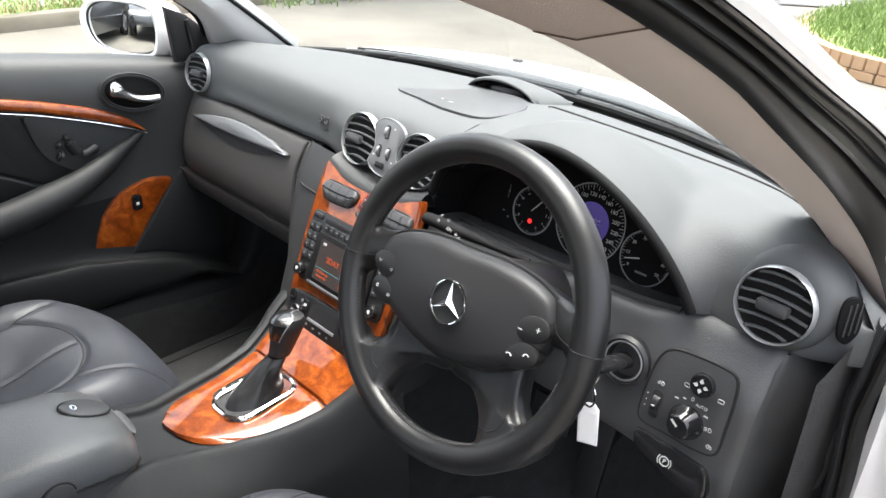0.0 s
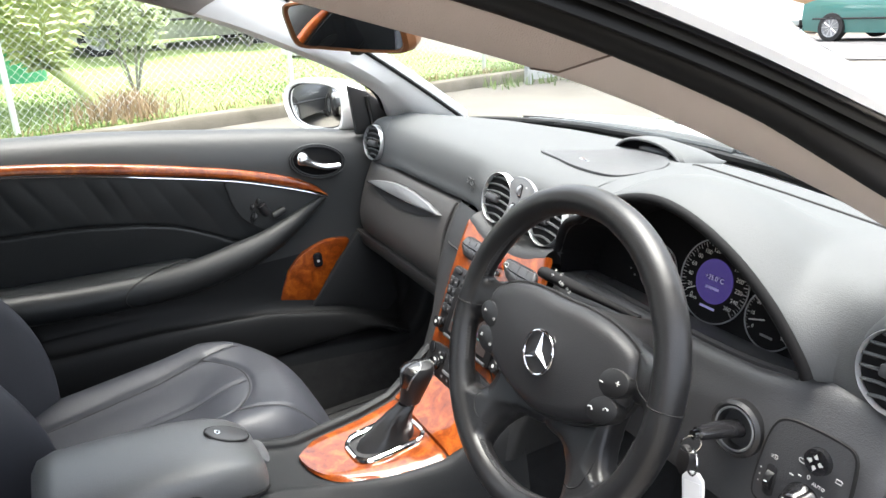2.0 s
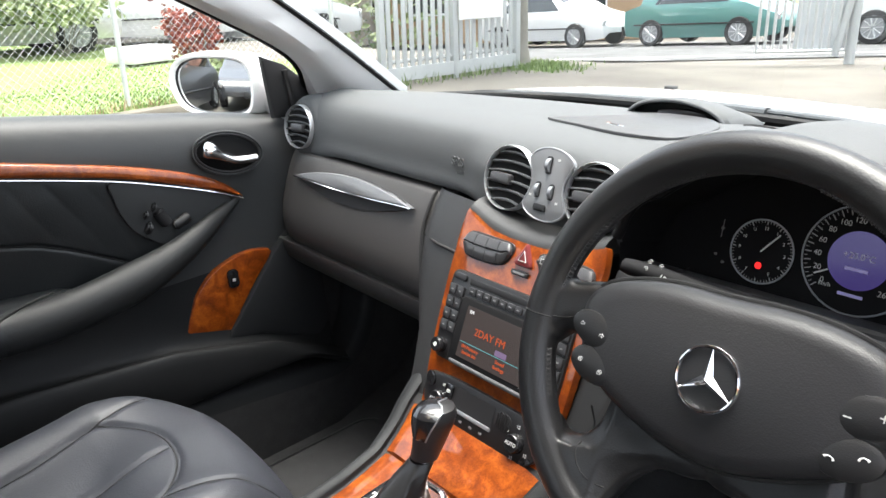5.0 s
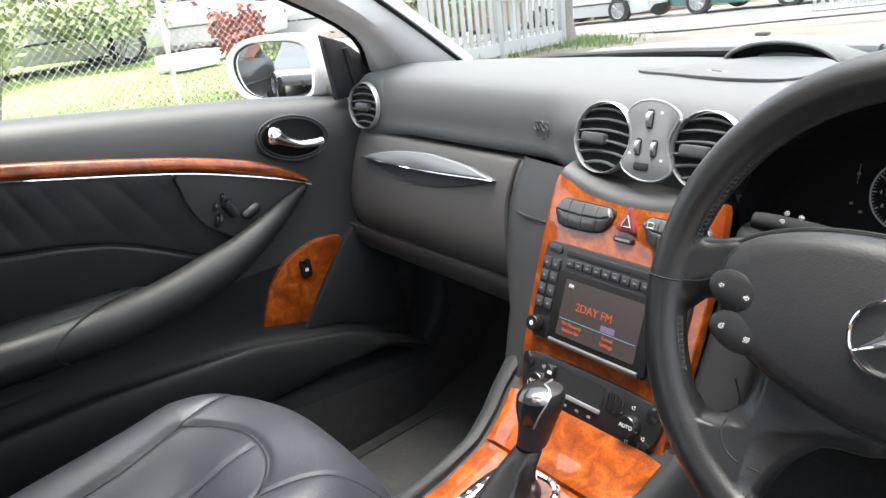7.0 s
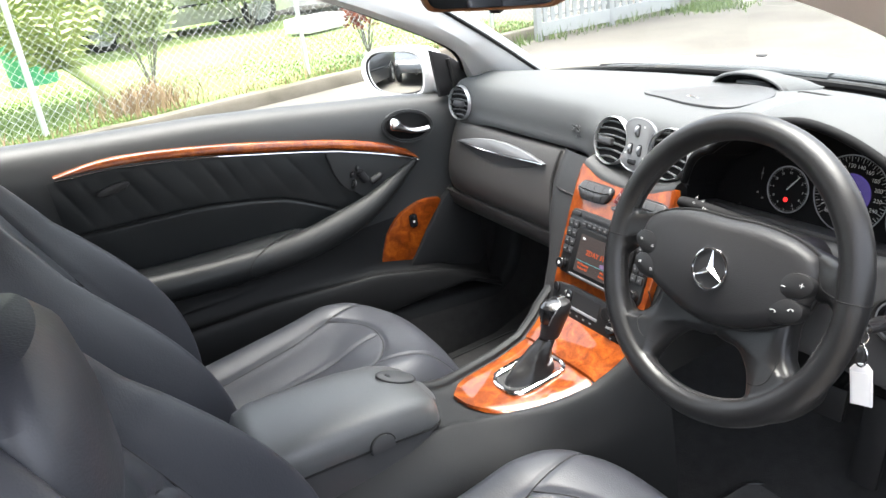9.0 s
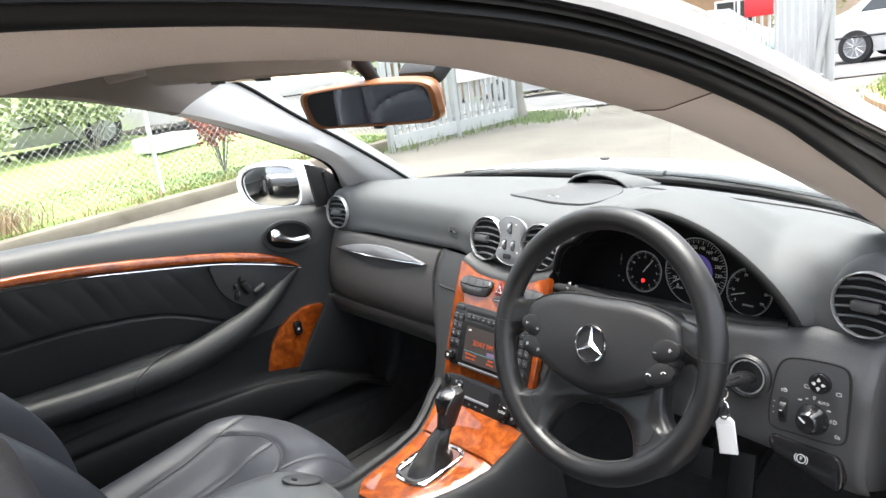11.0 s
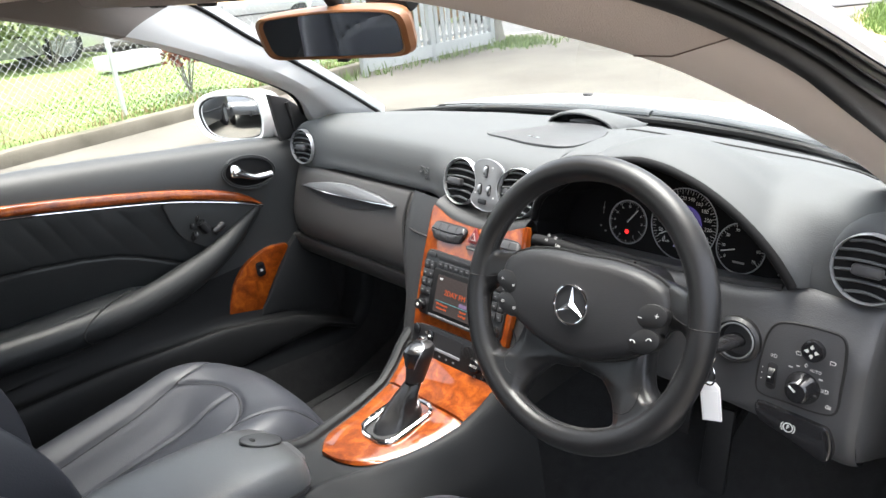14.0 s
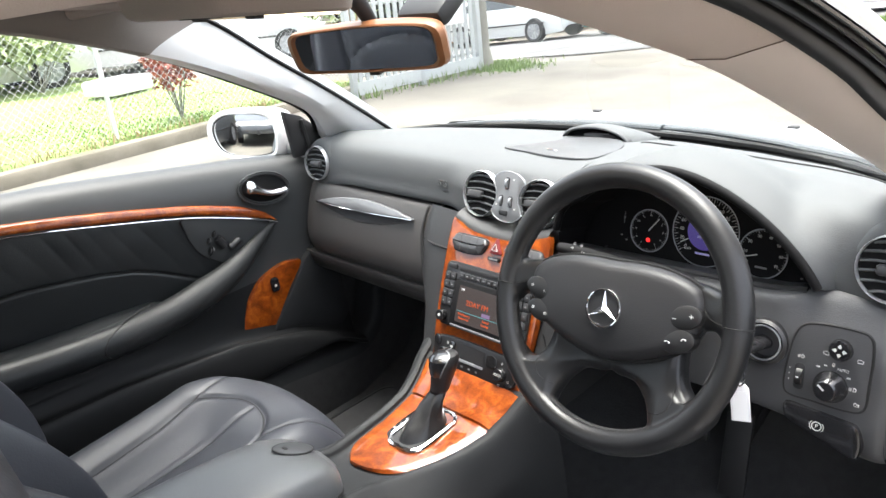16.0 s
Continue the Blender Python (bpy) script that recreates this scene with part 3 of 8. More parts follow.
def dash_profile(x):
    yb = ws_base(x)
    edge = max(0.0, abs(x) - 0.60) / 0.10
    drop = 0.05 * edge ** 2
    back = 0.03 * edge ** 2
    pod = 0.012 * math.exp(-((abs(x) - 0.085) / 0.075) ** 4)
    normal = [(yb, 0.872 - 0.02 * edge), (yb - 0.02, 0.884 - drop), (0.75 * yb, 0.900 - drop), (0.5 * yb + 0.01, 0.912 - drop), (0.10 - 0.3 * edge * 0.1, 0.916 - drop), (0.055 + back, 0.911 - drop), (0.030 + back - pod * 0.3, 0.899 - drop), (0.016 + back - pod, 0.872 - 0.4 * drop), (0.010 + back - pod, 0.845), (0.006 + back - pod, lip_z(x) + 0.01), (0.012 + back, lip_z(x)), (0.05 + back, lip_z(x) - 0.004)]
    a = arch(x)
    if a <= 0.80:
        return normal
    top = max(0.913, a + 0.004)
    hood = [(yb, 0.872), (yb - 0.02, 0.884), (0.75 * yb, 0.902), (0.5 * yb + 0.01, 0.914 + 0.06 * max(0.0, a - 0.90)), (0.12, max(0.916, 0.3 * 0.916 + 0.7 * top)), (0.08, top), (0.045, max(0.906, a + 0.010)), (0.012, max(a + 0.007, a + 0.62 * (0.900 - a))), (-0.012, max(a + 0.002, a + 0.2 * (0.900 - a))), (-0.020, a - 0.004), (-0.014, a - 0.012), (0.06, a - 0.03)]
    t = min(1.0, (a - 0.80) / 0.05)
    t = t * t * (3 - 2 * t)
    return [(p[0] + (q[0] - p[0]) * t, p[1] + (q[1] - p[1]) * t) for p, q in zip(normal, hood)]


dxs = sorted([-0.715 + 1.43 * i / 143 for i in range(144)] + [0.111 + 0.0012 * i for i in range(12)])
rows = []
for x in dxs:
    rows.append([Vector((x, q.x, q.y)) for q in cr([(a, b, 0) for a, b in dash_profile(x)], 3)])
part("upper_pad", grid(rows), DASH, dash, "grained dark grey upper dash pad")
part("hood_lip", tube([(x, -0.0185, arch(x) - 0.006) for x in [0.325 + (0.212 if i < 30 else 0.218) * math.sin(math.pi * (i / 60 - 0.5)) for i in range(61)]], 0.0065, 10), GAUGEBLACK, dash, "black lip round the gauge hood")


def dash_z(x, y):
    """Height of the dash top at a place."""
    q = cr([(a, b, 0) for a, b in dash_profile(x)], 3)
    for u, v in zip(q, q[1:]):
        if v.x <= y <= u.x:
            return u.y + (v.y - u.y) * (u.x - y) / max(1e-6, u.x - v.x)
    return 0.9


# groove that runs along the pad towards the driver
part("pad_groove", tube([(x, y, dash_z(x, y) + 0.0002) for x, y in ((0.105 + 0.45 * i / 30, 0.262 - 0.050 * i / 30) for i in range(31))], 0.0024, 6), SEAM, dash)

FACE = (0, -1, 0.33)


def vent(fr, r, knob_shift=0.0):
    v = part("air_vent", turned([(r * 0.80, -0.030), (r * 0.93, -0.006), (r * 0.93, 0.0)], fr), GAUGEBLACK, dash, "round black air vent")
    bm = turned([(r * 0.95, -0.002), (r * 0.958, 0.005), (r * 0.974, 0.0066), (r * 0.992, 0.005), (r * 1.0, -0.006)], fr, 40)
    bm.faces.ensure_lookup_table()
    bmesh.ops.delete(bm, geom=[f for f in bm.faces if len(f.verts) > 4], context="FACES")
    part("vent_ring", bm, VENTRING, v, "satin silver vent ring")
    for i in range(6):
        h = r * (-0.74 + 0.29 * i)
        half = math.sqrt(max(0.0, (0.92 * r) ** 2 - h * h))
        rowz = [[spot(fr, a * half, h + z + 0.004 * (1 - a * a), d) for a in (-1, -0.5, 0, 0.5, 1)] for z, d in ((-0.0030, 0.000), (-0.0010, 0.0040), (0.0008, 0.0035), (0.0030, -0.016))]
        part("vent_slat", grid(rowz), DASH, v)
    part("vent_knob", slab(rounded(-0.018, -0.007, 0.018, 0.007, 0.004), moved(fr, knob_shift, -0.002), 0.009, 0.003), SWITCHGREY, v)
    return v


vent(at_frame((-0.622, 0.006, 0.860), (0.10, -1, 0.20)), 0.0405)
vent(at_frame((0.622, 0.006, 0.858), (-0.04, -1, 0.20)), 0.0440)
vent(at_frame((-0.070, -0.004, 0.864), FACE), 0.043, -0.012)
vent(at_frame((0.070, -0.004, 0.864), FACE), 0.043, -0.012)
# the bulge behind each outer vent
for x in (-0.622, 0.622):
    fr = at_frame((x, 0.012, 0.859), (0, -1, 0.20))
    bm = turned([(0.062, -0.05), (0.060, -0.025), (0.056, -0.010), (0.050, -0.002), (0.044, 0.0)], fr, 40)
    part("vent_pod", bm, DASH, dash)
# switch island between the centre vents
fr = at_frame((0.002, -0.006, 0.868), FACE)
half_isle = [(0, 0.045), (0.020, 0.041), (0.034, 0.031), (0.0312, 0.020), (0.0265, 0.009), (0.0252, 0.0), (0.0265, -0.009), (0.0312, -0.020), (0.034, -0.031), (0.020, -0.042)]
isle_out = smooth2(half_isle + [(-a, -b) for a, b in half_isle], 4)
isle = slab(isle_out, fr, 0.007, 0.0015)
island = part("switch_island", isle, SILVERFACE, dash, "grey panel between the round vents")
part("island_rim", tube([spot(fr, a, b, 0.006) for a, b in isle_out], 0.0014, 6, ring=True), SATIN, island)
for a, b, w2, h2 in ((-0.002, 0.024, 0.0045, 0.011), (-0.013, -0.008, 0.004, 0.010), (0.009, -0.008, 0.004, 0.010)):
    part("switch_well", slab(rounded(a - w2, b - h2, a + w2, b + h2, w2 * 0.7), moved(fr, 0, 0, 0.007), 0.0008), MATT, island)
    part("thumbwheel", tube([spot(fr, a - w2 * 0.6, b, 0.0045), spot(fr, a + w2 * 0.6, b, 0.0045)], h2 * 0.85, 16), SATIN, island, "ribbed silver thumbwheel")
part("rocker_switch", slab(rounded(-0.015, -0.034, 0.005, -0.025, 0.003), moved(fr, 0, 0, 0.007), 0.002, 0.001), PANEL, island)
for a, b in ((-0.024, -0.016), (0.020, -0.020), (0.012, 0.032)):
    part("switch_mark", slab(rounded(a - 0.002, b - 0.0015, a + 0.002, b + 0.0015, 0.0007), moved(fr, 0, 0, 0.007), 0.0003), MARK, island)

# speaker mat with a badge tag, and the display hood on the dash top
mat_out = smooth2([(-0.108, 0.112), (-0.06, 0.165), (-0.02, 0.235), (0.06, 0.245), (0.105, 0.20), (0.112, 0.14), (0.096, 0.098), (0.03, 0.088), (-0.04, 0.098)], 4)
part("speaker_grille", slab(mat_out, tuple(Vector(q) for q in ((0, 0, 0.9210), (1, 0, 0), (0, 1, -0.058), (0, 0.058, 1))), 0.0045, 0.0015), DASH_LOW, dash, "flat dark speaker grille on the dash top")
part("grille_tag", slab(rounded(-0.016, -0.0035, 0.016, 0.0035, 0.002), at_frame((-0.002, 0.125, 0.9170), (0, 0, 1), (0.25, 1, 0)), 0.0015, 0.0005), CHROME, dash, "small chrome badge tag")
part("tag_mark", slab(rounded(-0.008, -0.0016, 0.008, 0.0016, 0.0006), at_frame((-0.002, 0.125, 0.9187), (0, 0, 1), (0.25, 1, 0)), 0.0003), MATT, dash)
hood = []
for y, w2, h in ((0.256, 0.080, 0.041), (0.264, 0.089, 0.044), (0.30, 0.094, 0.038), (0.34, 0.090, 0.020), (0.365, 0.082, 0.0)):
    hood.append([Vector((0.0 + w2 * math.cos(t), y + 0.015 * (1 - math.sin(t)) * 0, 0.885 + h * max(0, math.sin(t)) ** 0.8)) for t in (math.pi * i / 24 for i in range(25))])
part("display_hood", grid(hood), DASH, dash, "arched hood of the parking display on the dash top")
part("display_hood_rim", tube([Vector((0.082 * math.cos(t), 0.257, 0.885 + 0.0415 * max(0, math.sin(t)) ** 0.8)) for t in (math.pi * i / 24 for i in range(25))], 0.0026, 8), DASH, dash)
part("parking_display", grid([[Vector((0.079 * math.cos(t) * k, 0.266 + 0.028 * (1 - k), 0.885 + 0.040 * max(0, math.sin(t)) ** 0.8 * k)) for t in (math.pi * i / 24 for i in range(25))] for k in (1.0, 0.5, 0.0)]), BLACK, dash, "dark parking-aid display")
part("display_lens", slab(rounded(-0.038, -0.006, 0.038, 0.006, 0.005), at_frame((0.0, 0.276, 0.9040), (0, -1, 0.3)), 0.002, 0.0005), material("smoked_lens", (0.05, 0.05, 0.055), 0.15), dash)
for i, (w2, b) in enumerate(((0.030, 0.006), (0.026, -0.008))):
    lettering("airbag_mark", ("SRS", "AIRBAG")[i], (0.019, 0.010)[i], at_frame((-0.191, 0.0108, 0.856 + b), (-0.1, -1, 0.22)), DASH, dash, depth=0.0009)

# glove compartment and lower dash, passenger side
fr = at_frame((-0.30, -0.022, 0.78), (0, -1, 0.35))
lower = []
for x in [-0.70 + 0.50 * i / 30 for i in range(31)]:
    e = max(0, (-x - 0.60)) / 0.10
    lower.append([Vector((x, a + 0.04 * e * e, b)) for a, b in [(q.x, q.y) for q in cr([(0.03, 0.8135, 0), (0.006, 0.8125, 0), (-0.006, 0.803, 0), (-0.022, 0.775, 0), (-0.040, 0.73, 0), (-0.050, 0.69, 0), (-0.045, 0.655, 0), (-0.015, 0.635, 0), (0.05, 0.63, 0)], 4)]])
glove = part("glove_box", grid(lower), GLOVE, dash, "dark grey glove compartment lid")
part("knee_roll", grid([[Vector((x, a, b)) for a, b in ((-0.020, 0.652), (-0.046, 0.646), (-0.047, 0.638), (-0.040, 0.612), (-0.022, 0.592), (0.02, 0.578), (0.12, 0.565), (0.3, 0.56))] for x in [-0.68 + 0.5 * i / 12 for i in range(13)]]), GLOVE, dash, "grey lower edge under the glove box")
lens_out = [(-0.302, -0.004)] + [(-0.302 + 0.34 * t, -0.004 + 0.008 * t + 0.024 * math.sin(math.pi * t) ** 0.8) for t in (i / 14 for i in range(1, 14))] + [(0.038, 0.005)]
low_out = [(0.038 - 0.34 * t, 0.005 - 0.009 * t - 0.026 * math.sin(math.pi * t) ** 0.9) for t in (i / 14 for i in range(1, 14))]
gfr = moved(fr, 0, 0, -0.004)
part("glove_recess", slab(lens_out + low_out, gfr, 0.0065), MATT, dash, "dark finger recess")
mid_line = [(0.038 - 0.34 * t, 0.005 - 0.009 * t - 0.004 * math.sin(math.pi * t)) for t in (i / 14 for i in range(1, 14))]
handle = part("glove_handle", slab(lens_out + mid_line, gfr, 0.013, 0.002), HANDLEGREY, dash, "lens-shaped glove box handle")
part("handle_chrome", tube([spot(gfr, a, b, 0.011) for a, b in [(0.039, 0.004)] + mid_line + [(-0.303, -0.004)]], 0.0016, 6), CHROME, handle, "chrome strip")
# side cheeks of the centre stack
for s in (-1, 1):
    sec = []
    for z, y, xi, xo in ((0.818 if s < 0 else 0.785, -0.006, 0.121, 0.228 if s < 0 else 0.165), (0.80, -0.022, 0.122, 0.228), (0.76, -0.048, 0.1235, 0.225), (0.70, -0.080, 0.123, 0.208), (0.64, -0.110, 0.119, 0.178), (0.58, -0.145, 0.113, 0.160), (0.53, -0.165, 0.111, 0.158)):
        if s > 0:
            z, xo = min(z, 0.785), min(xo, 0.168)
        sec.append([Vector((s * q.x, q.y, q.z)) for q in cr([(xi, y + 0.02, z), (xi + 0.001, y, z), ((xi + xo) / 2, y + 0.004, z), (xo - 0.004, y + 0.014, z), (xo, y + 0.05, z), (xo, y + 0.25, z)], 3)])
    part("stack_cheek", grid(sec), CHEEK, dash, "grained grey cheek beside the centre stack")
    if s < 0:
        part("cheek_seam", tube([(-0.131, -0.0515, 0.757), (-0.18, -0.047, 0.757), (-0.221, -0.034, 0.757)], 0.002, 6), SEAM, dash)
        part("cheek_seam", tube(cr([(-0.231, 0.002, 0.813), (-0.2305, -0.010, 0.80), (-0.2285, -0.033, 0.76), (-0.2125, -0.054, 0.70), (-0.197, -0.056, 0.668)], 4), 0.0030, 6), SEAM, dash)

# centre stack: burl wood, switches, radio and climate panel
STACK = at_frame((0, -0.05, 0.80), (0, -1, 0.45))
half_fascia = [(0.117, 0.021), (0.121, -0.04), (0.1205, -0.10), (0.117, -0.18), (0.110, -0.235), (0.105, -0.262)]
fascia_out = smooth2([(-0.100, 0.023), (-0.06, 0.009), (0.0, 0.005), (0.06, 0.009), (0.100, 0.023)] + half_fascia + [(0.0, -0.264)] + [(-a, b) for a, b in half_fascia[::-1]], 4)
stack = thing("centre_stack", "burl walnut centre stack with radio and climate controls", "control panel")
part("wood_fascia", slab(fascia_out, STACK, 0.012, 0.003, base=-0.012), WOOD, stack, "lacquered orange burl walnut fascia")
lip_rows = []
for a in [-0.112 + 0.224 * i / 32 for i in range(33)]:
    q = spot(STACK, a, 0.003 + 0.017 * (a / 0.1) ** 2, 0.002)
    lip_rows.append([q + Vector((0, y, z)) for y, z in ((0.0, -0.006), (0.003, 0.001), (0.010, 0.006), (0.022, 0.009), (0.036, 0.010), (0.060, 0.010))])
part("pad_underside", grid(lip_rows), CHEEK, dash, "dark grey roll between the vents and the wood")
S3 = moved(STACK, 0.005, 0.002, 0.0)


def key(name, x0, y0, x1, y1, h, mat, parent, r=0.002, bev=0.0012, label="", crown=0.0):
    return part(name, slab(rounded(x0, y0, x1, y1, min(r, (x1 - x0) / 2.05, (y1 - y0) / 2.05)), S3, h, bev, crown=crown), mat, parent, label)


for s in (-1, 1):
    pad = smooth2([(s * 0.100, -0.004), (s * 0.060, -0.003), (s * 0.026, -0.004), (s * 0.021, -0.014), (s * 0.034, -0.034), (s * 0.066, -0.039), (s * 0.102, -0.037), (s * 0.108, -0.020)], 3)
    bank = part("switch_bank", slab(pad, S3, 0.002, 0.001), MATT, stack, "bank of grey switches")
    for i in range(4):
        rows = []
        for j in range(9):
            x = 0.0225 + 0.0212 * i + 0.0204 * j / 8
            hi = -0.005 - 0.010 * max(0.0, (0.030 - x) / 0.008) ** 2 - 0.010 * max(0.0, (x - 0.099) / 0.008) ** 2
            lo = lerp_table([(0.022, -0.016), (0.028, -0.026), (0.036, -0.034), (0.066, -0.0375), (0.098, -0.036), (0.107, -0.026)], x)[0]
            rows.append([spot(S3, s * x, lo + (hi - lo) * t, h) for t, h in ((0, 0.001), (0.02, 0.0045), (0.2, 0.0066), (0.44, 0.0072), (0.50, 0.0060), (0.58, 0.0082), (0.8, 0.0072), (0.97, 0.0048), (1, 0.001))])
        part("switch", grid([[q - S3[3] * 0.005 for q in rows[0]]] + rows + [[q - S3[3] * 0.005 for q in rows[-1]]]), SWITCHGREY, bank)
    if s > 0:
        part("switch_mark", tube([spot(S3, a, b, 0.0086) for a, b in ((0.030, -0.010), (0.038, -0.010), (0.038, -0.016), (0.030, -0.016))], 0.0005, 5, ring=True), MARK, bank)
tri_out = smooth2([(0.0, 0.001), (0.004, -0.006), (0.013, -0.023), (0.010, -0.027), (0.0, -0.027), (-0.010, -0.027), (-0.013, -0.023), (-0.004, -0.006)], 3)
hz = part("hazard_switch", slab(tri_out, S3, 0.006, 0.0015), HAZARD, stack, "dark red hazard switch")
part("hazard_mark", tube([spot(S3, a, b, 0.0065) for a, b in ((0, -0.008), (0.0065, -0.021), (-0.0065, -0.021))], 0.0007, 5, ring=True), MARK, hz)
key("trim_button", -0.016, -0.040, 0.012, -0.033, 0.004, PANEL, stack, 0.003)
part("button_mark", slab(rounded(-0.012, -0.038, 0.008, -0.0352, 0.0008), S3, 0.0045), GREYMARK, stack)
S3 = STACK
radio = key("radio", -0.107, -0.177, 0.107, -0.056, 0.005, PANEL, stack, 0.012, 0.002, "black head unit with colour display")
S3 = moved(STACK, 0, 0, 0.005)
key("disc_slot", -0.072, -0.0705, 0.072, -0.0615, 0.0008, MATT, radio, 0.002)
key("eject_button", -0.100, -0.069, -0.078, -0.060, 0.003, KEYBLACK, radio, 0.004, 0.001)
key("eject_button", 0.078, -0.069, 0.100, -0.060, 0.003, KEYBLACK, radio, 0.004, 0.001)
for i in range(10):
    x = -0.068 + 0.0138 * i
    key("preset_key", x, -0.083, x + 0.0124, -0.073, 0.003, KEYBLACK, radio)
    part("key_mark", slab(rounded(x + 0.004, -0.0785, x + 0.0085, -0.0768, 0.0005), S3, 0.0034), GREYMARK, radio)
for s in (-1, 1):
    for j in range(4):
        for i in range(2):
            x = s * (0.1045 - 0.0145 * i)
            key("side_key", min(x, x - s * 0.0135), -0.0905 - 0.0165 * j, max(x, x - s * 0.0135), -0.0765 - 0.0165 * j, 0.003, KEYBLACK, radio)
            part("key_mark", slab(rounded(x - s * 0.007 - 0.002, -0.0845 - 0.0165 * j, x - s * 0.007 + 0.002, -0.0825 - 0.0165 * j, 0.0006), S3, 0.0034), GREYMARK, radio)
    kf = moved(STACK, s * 0.094, -0.1605, 0.005)
    kb = part("volume_knob", turned([(0.0105, 0.0), (0.010, 0.010), (0.009, 0.012), (0.0, 0.012)], kf, 24), BLACK, radio, "black rotary knob")
    part("knob_tip", turned([(0.003, 0.012), (0.003, 0.0126)], kf, 12), MARK, kb)
bezel = rounded(-0.074, -0.176, 0.074, -0.086, 0.005)
part("screen_surround", slab(bezel, S3, 0.006, 0.003), GAUGEBLACK, radio, "black sloping screen surround")
SC = moved(STACK, 0, 0, 0.0112)
scr = part("screen", slab(rounded(-0.058, -0.163, 0.058, -0.095, 0.002), SC, 0.0006), SCREEN, radio, "lit radio display")
part("screen_chin", tube([spot(STACK, a, -0.172, 0.0115) for a in (-0.066, 0.0, 0.066)], 0.003, 8), SWITCHGREY, radio, "grey bar under the screen")
SC = moved(STACK, 0, 0, 0.0122)
lettering("screen_text", "2DAY FM", 0.0135, moved(SC, -0.008, -0.124), ORANGE_TXT, scr)
for txt, a, b in (("FM Memory", -0.036, -0.1475), ("Station list", -0.036, -0.1545), ("Sound", 0.018, -0.1475), ("Settings", 0.018, -0.1545)):
    lettering("screen_text", txt, 0.0062, moved(SC, a, b), ORANGE_TXT, scr)
lettering("screen_text", "FM", 0.006, moved(SC, -0.048, -0.102), glow("dim_display_text", (0.5, 0.5, 0.5), 0.6), scr)
part("screen_line", slab(rounded(-0.056, -0.1425, 0.056, -0.1415, 0.0003), SC, 0.0002), glow("teal_display_line", (0.1, 0.3, 0.32), 0.35), scr)
part("screen_chip", slab(rounded(0.006, -0.1405, 0.026, -0.1335, 0.001), SC, 0.0002), glow("violet_display_chip", (0.18, 0.12, 0.22), 0.35), scr)
S3 = moved(STACK, 0, 0, 0.0)
clim_out = smooth2([(-0.103, -0.200), (-0.06, -0.194), (0.0, -0.193), (0.06, -0.194), (0.103, -0.200), (0.106, -0.215), (0.098, -0.242), (0.070, -0.252), (0.0, -0.252), (-0.070, -0.252), (-0.098, -0.242), (-0.106, -0.215)], 3)
clim = part("climate_panel", slab(clim_out, STACK, 0.006, 0.002), PANEL, stack, "black climate control panel")
S3 = moved(STACK, 0, 0, 0.006)
key("climate_display", -0.044, -0.228, 0.026, -0.201, 0.0006, MATT, clim, 0.002, 0.0)
key("climate_bar", -0.044, -0.2335, 0.026, -0.2285, 0.0025, SATIN, clim, 0.001, 0.0008)
for i in range(4):
    part("key_mark", slab(rounded(-0.046 + 0.0185 * i, -0.243, -0.041 + 0.0185 * i, -0.240, 0.0006), S3, 0.0006), GREYMARK, clim)
part("sensor_grille", slab(oval(0.0425, -0.2125, 0.0135, 0.012, 24), S3, 0.0012, 0.0004), MATT, clim, "round slotted sensor grille")
for i in range(6):
    x = 0.0335 + 0.0036 * i
    h2 = 0.011 * math.sqrt(max(0.05, 1 - ((x - 0.0425) / 0.0125) ** 2))
    key("sensor_slat", x - 0.0007, -0.2125 - h2, x + 0.0007, -0.2125 + h2, 0.0024, PANEL, clim, 0.0004, 0.0)
part("climate_key", slab(oval(0.094, -0.2075, 0.008, 0.0105, 22, -30), S3, 0.0026, 0.001), BLACK, clim, "oval black key")
part("climate_key", slab(oval(0.090, -0.243, 0.0085, 0.005, 22, 20), S3, 0.0022, 0.001), BLACK, clim)
part("climate_key", slab(oval(-0.094, -0.2075, 0.008, 0.0105, 22, 30), S3, 0.0026, 0.001), BLACK, clim)
part("climate_key", slab(rounded(-0.064, -0.222, -0.049, -0.202, 0.003), S3, 0.0022, 0.001), BLACK, clim)
part("key_mark", slab(rounded(-0.060, -0.214, -0.053, -0.210, 0.001), S3, 0.0028), MARK, clim)
for s in (-1, 1):
    kf = moved(STACK, s * 0.070, -0.228, 0.006)
    part("temperature_dial", turned([(0.0125, 0), (0.012, 0.009), (0.0105, 0.011), (0.0, 0.011)], kf, 24), BLACK, clim, "black temperature dial")
    lettering("dial_text", "AUTO", 0.0062, moved(kf, 0, 0, 0.0112), MARK, clim, depth=0.0002)
    for a in (95, 150, 265, 335):
        ax, ay = s * 0.070 + 0.0195 * math.cos(radians(a if s > 0 else 180 - a)), -0.228 + 0.0195 * math.sin(radians(a))
        part("key_mark", tube([spot(STACK, ax + u, ay + v, 0.0066) for u, v in ((-0.0022, 0.0018), (-0.0018, -0.0012), (0.0014, -0.0018), (0.0018, 0.0006))], 0.00045, 5), MARK, clim)
        part("key_mark", slab(rounded(ax - 0.0004, ay + 0.0006, ax + 0.0014, ay + 0.0022, 0.0006), S3, 0.0008), MARK, clim)

# ---- steering wheel ----
wheel = thing("steering_wheel", "black leather four-spoke steering wheel with a chrome star badge", "steering wheel")
WC = at_frame((0.345, -0.200, 0.824), (0, -math.cos(radians(23)), math.sin(radians(23))), (-math.sin(radians(3)), 0, math.cos(radians(3))))
RR = 0.1782


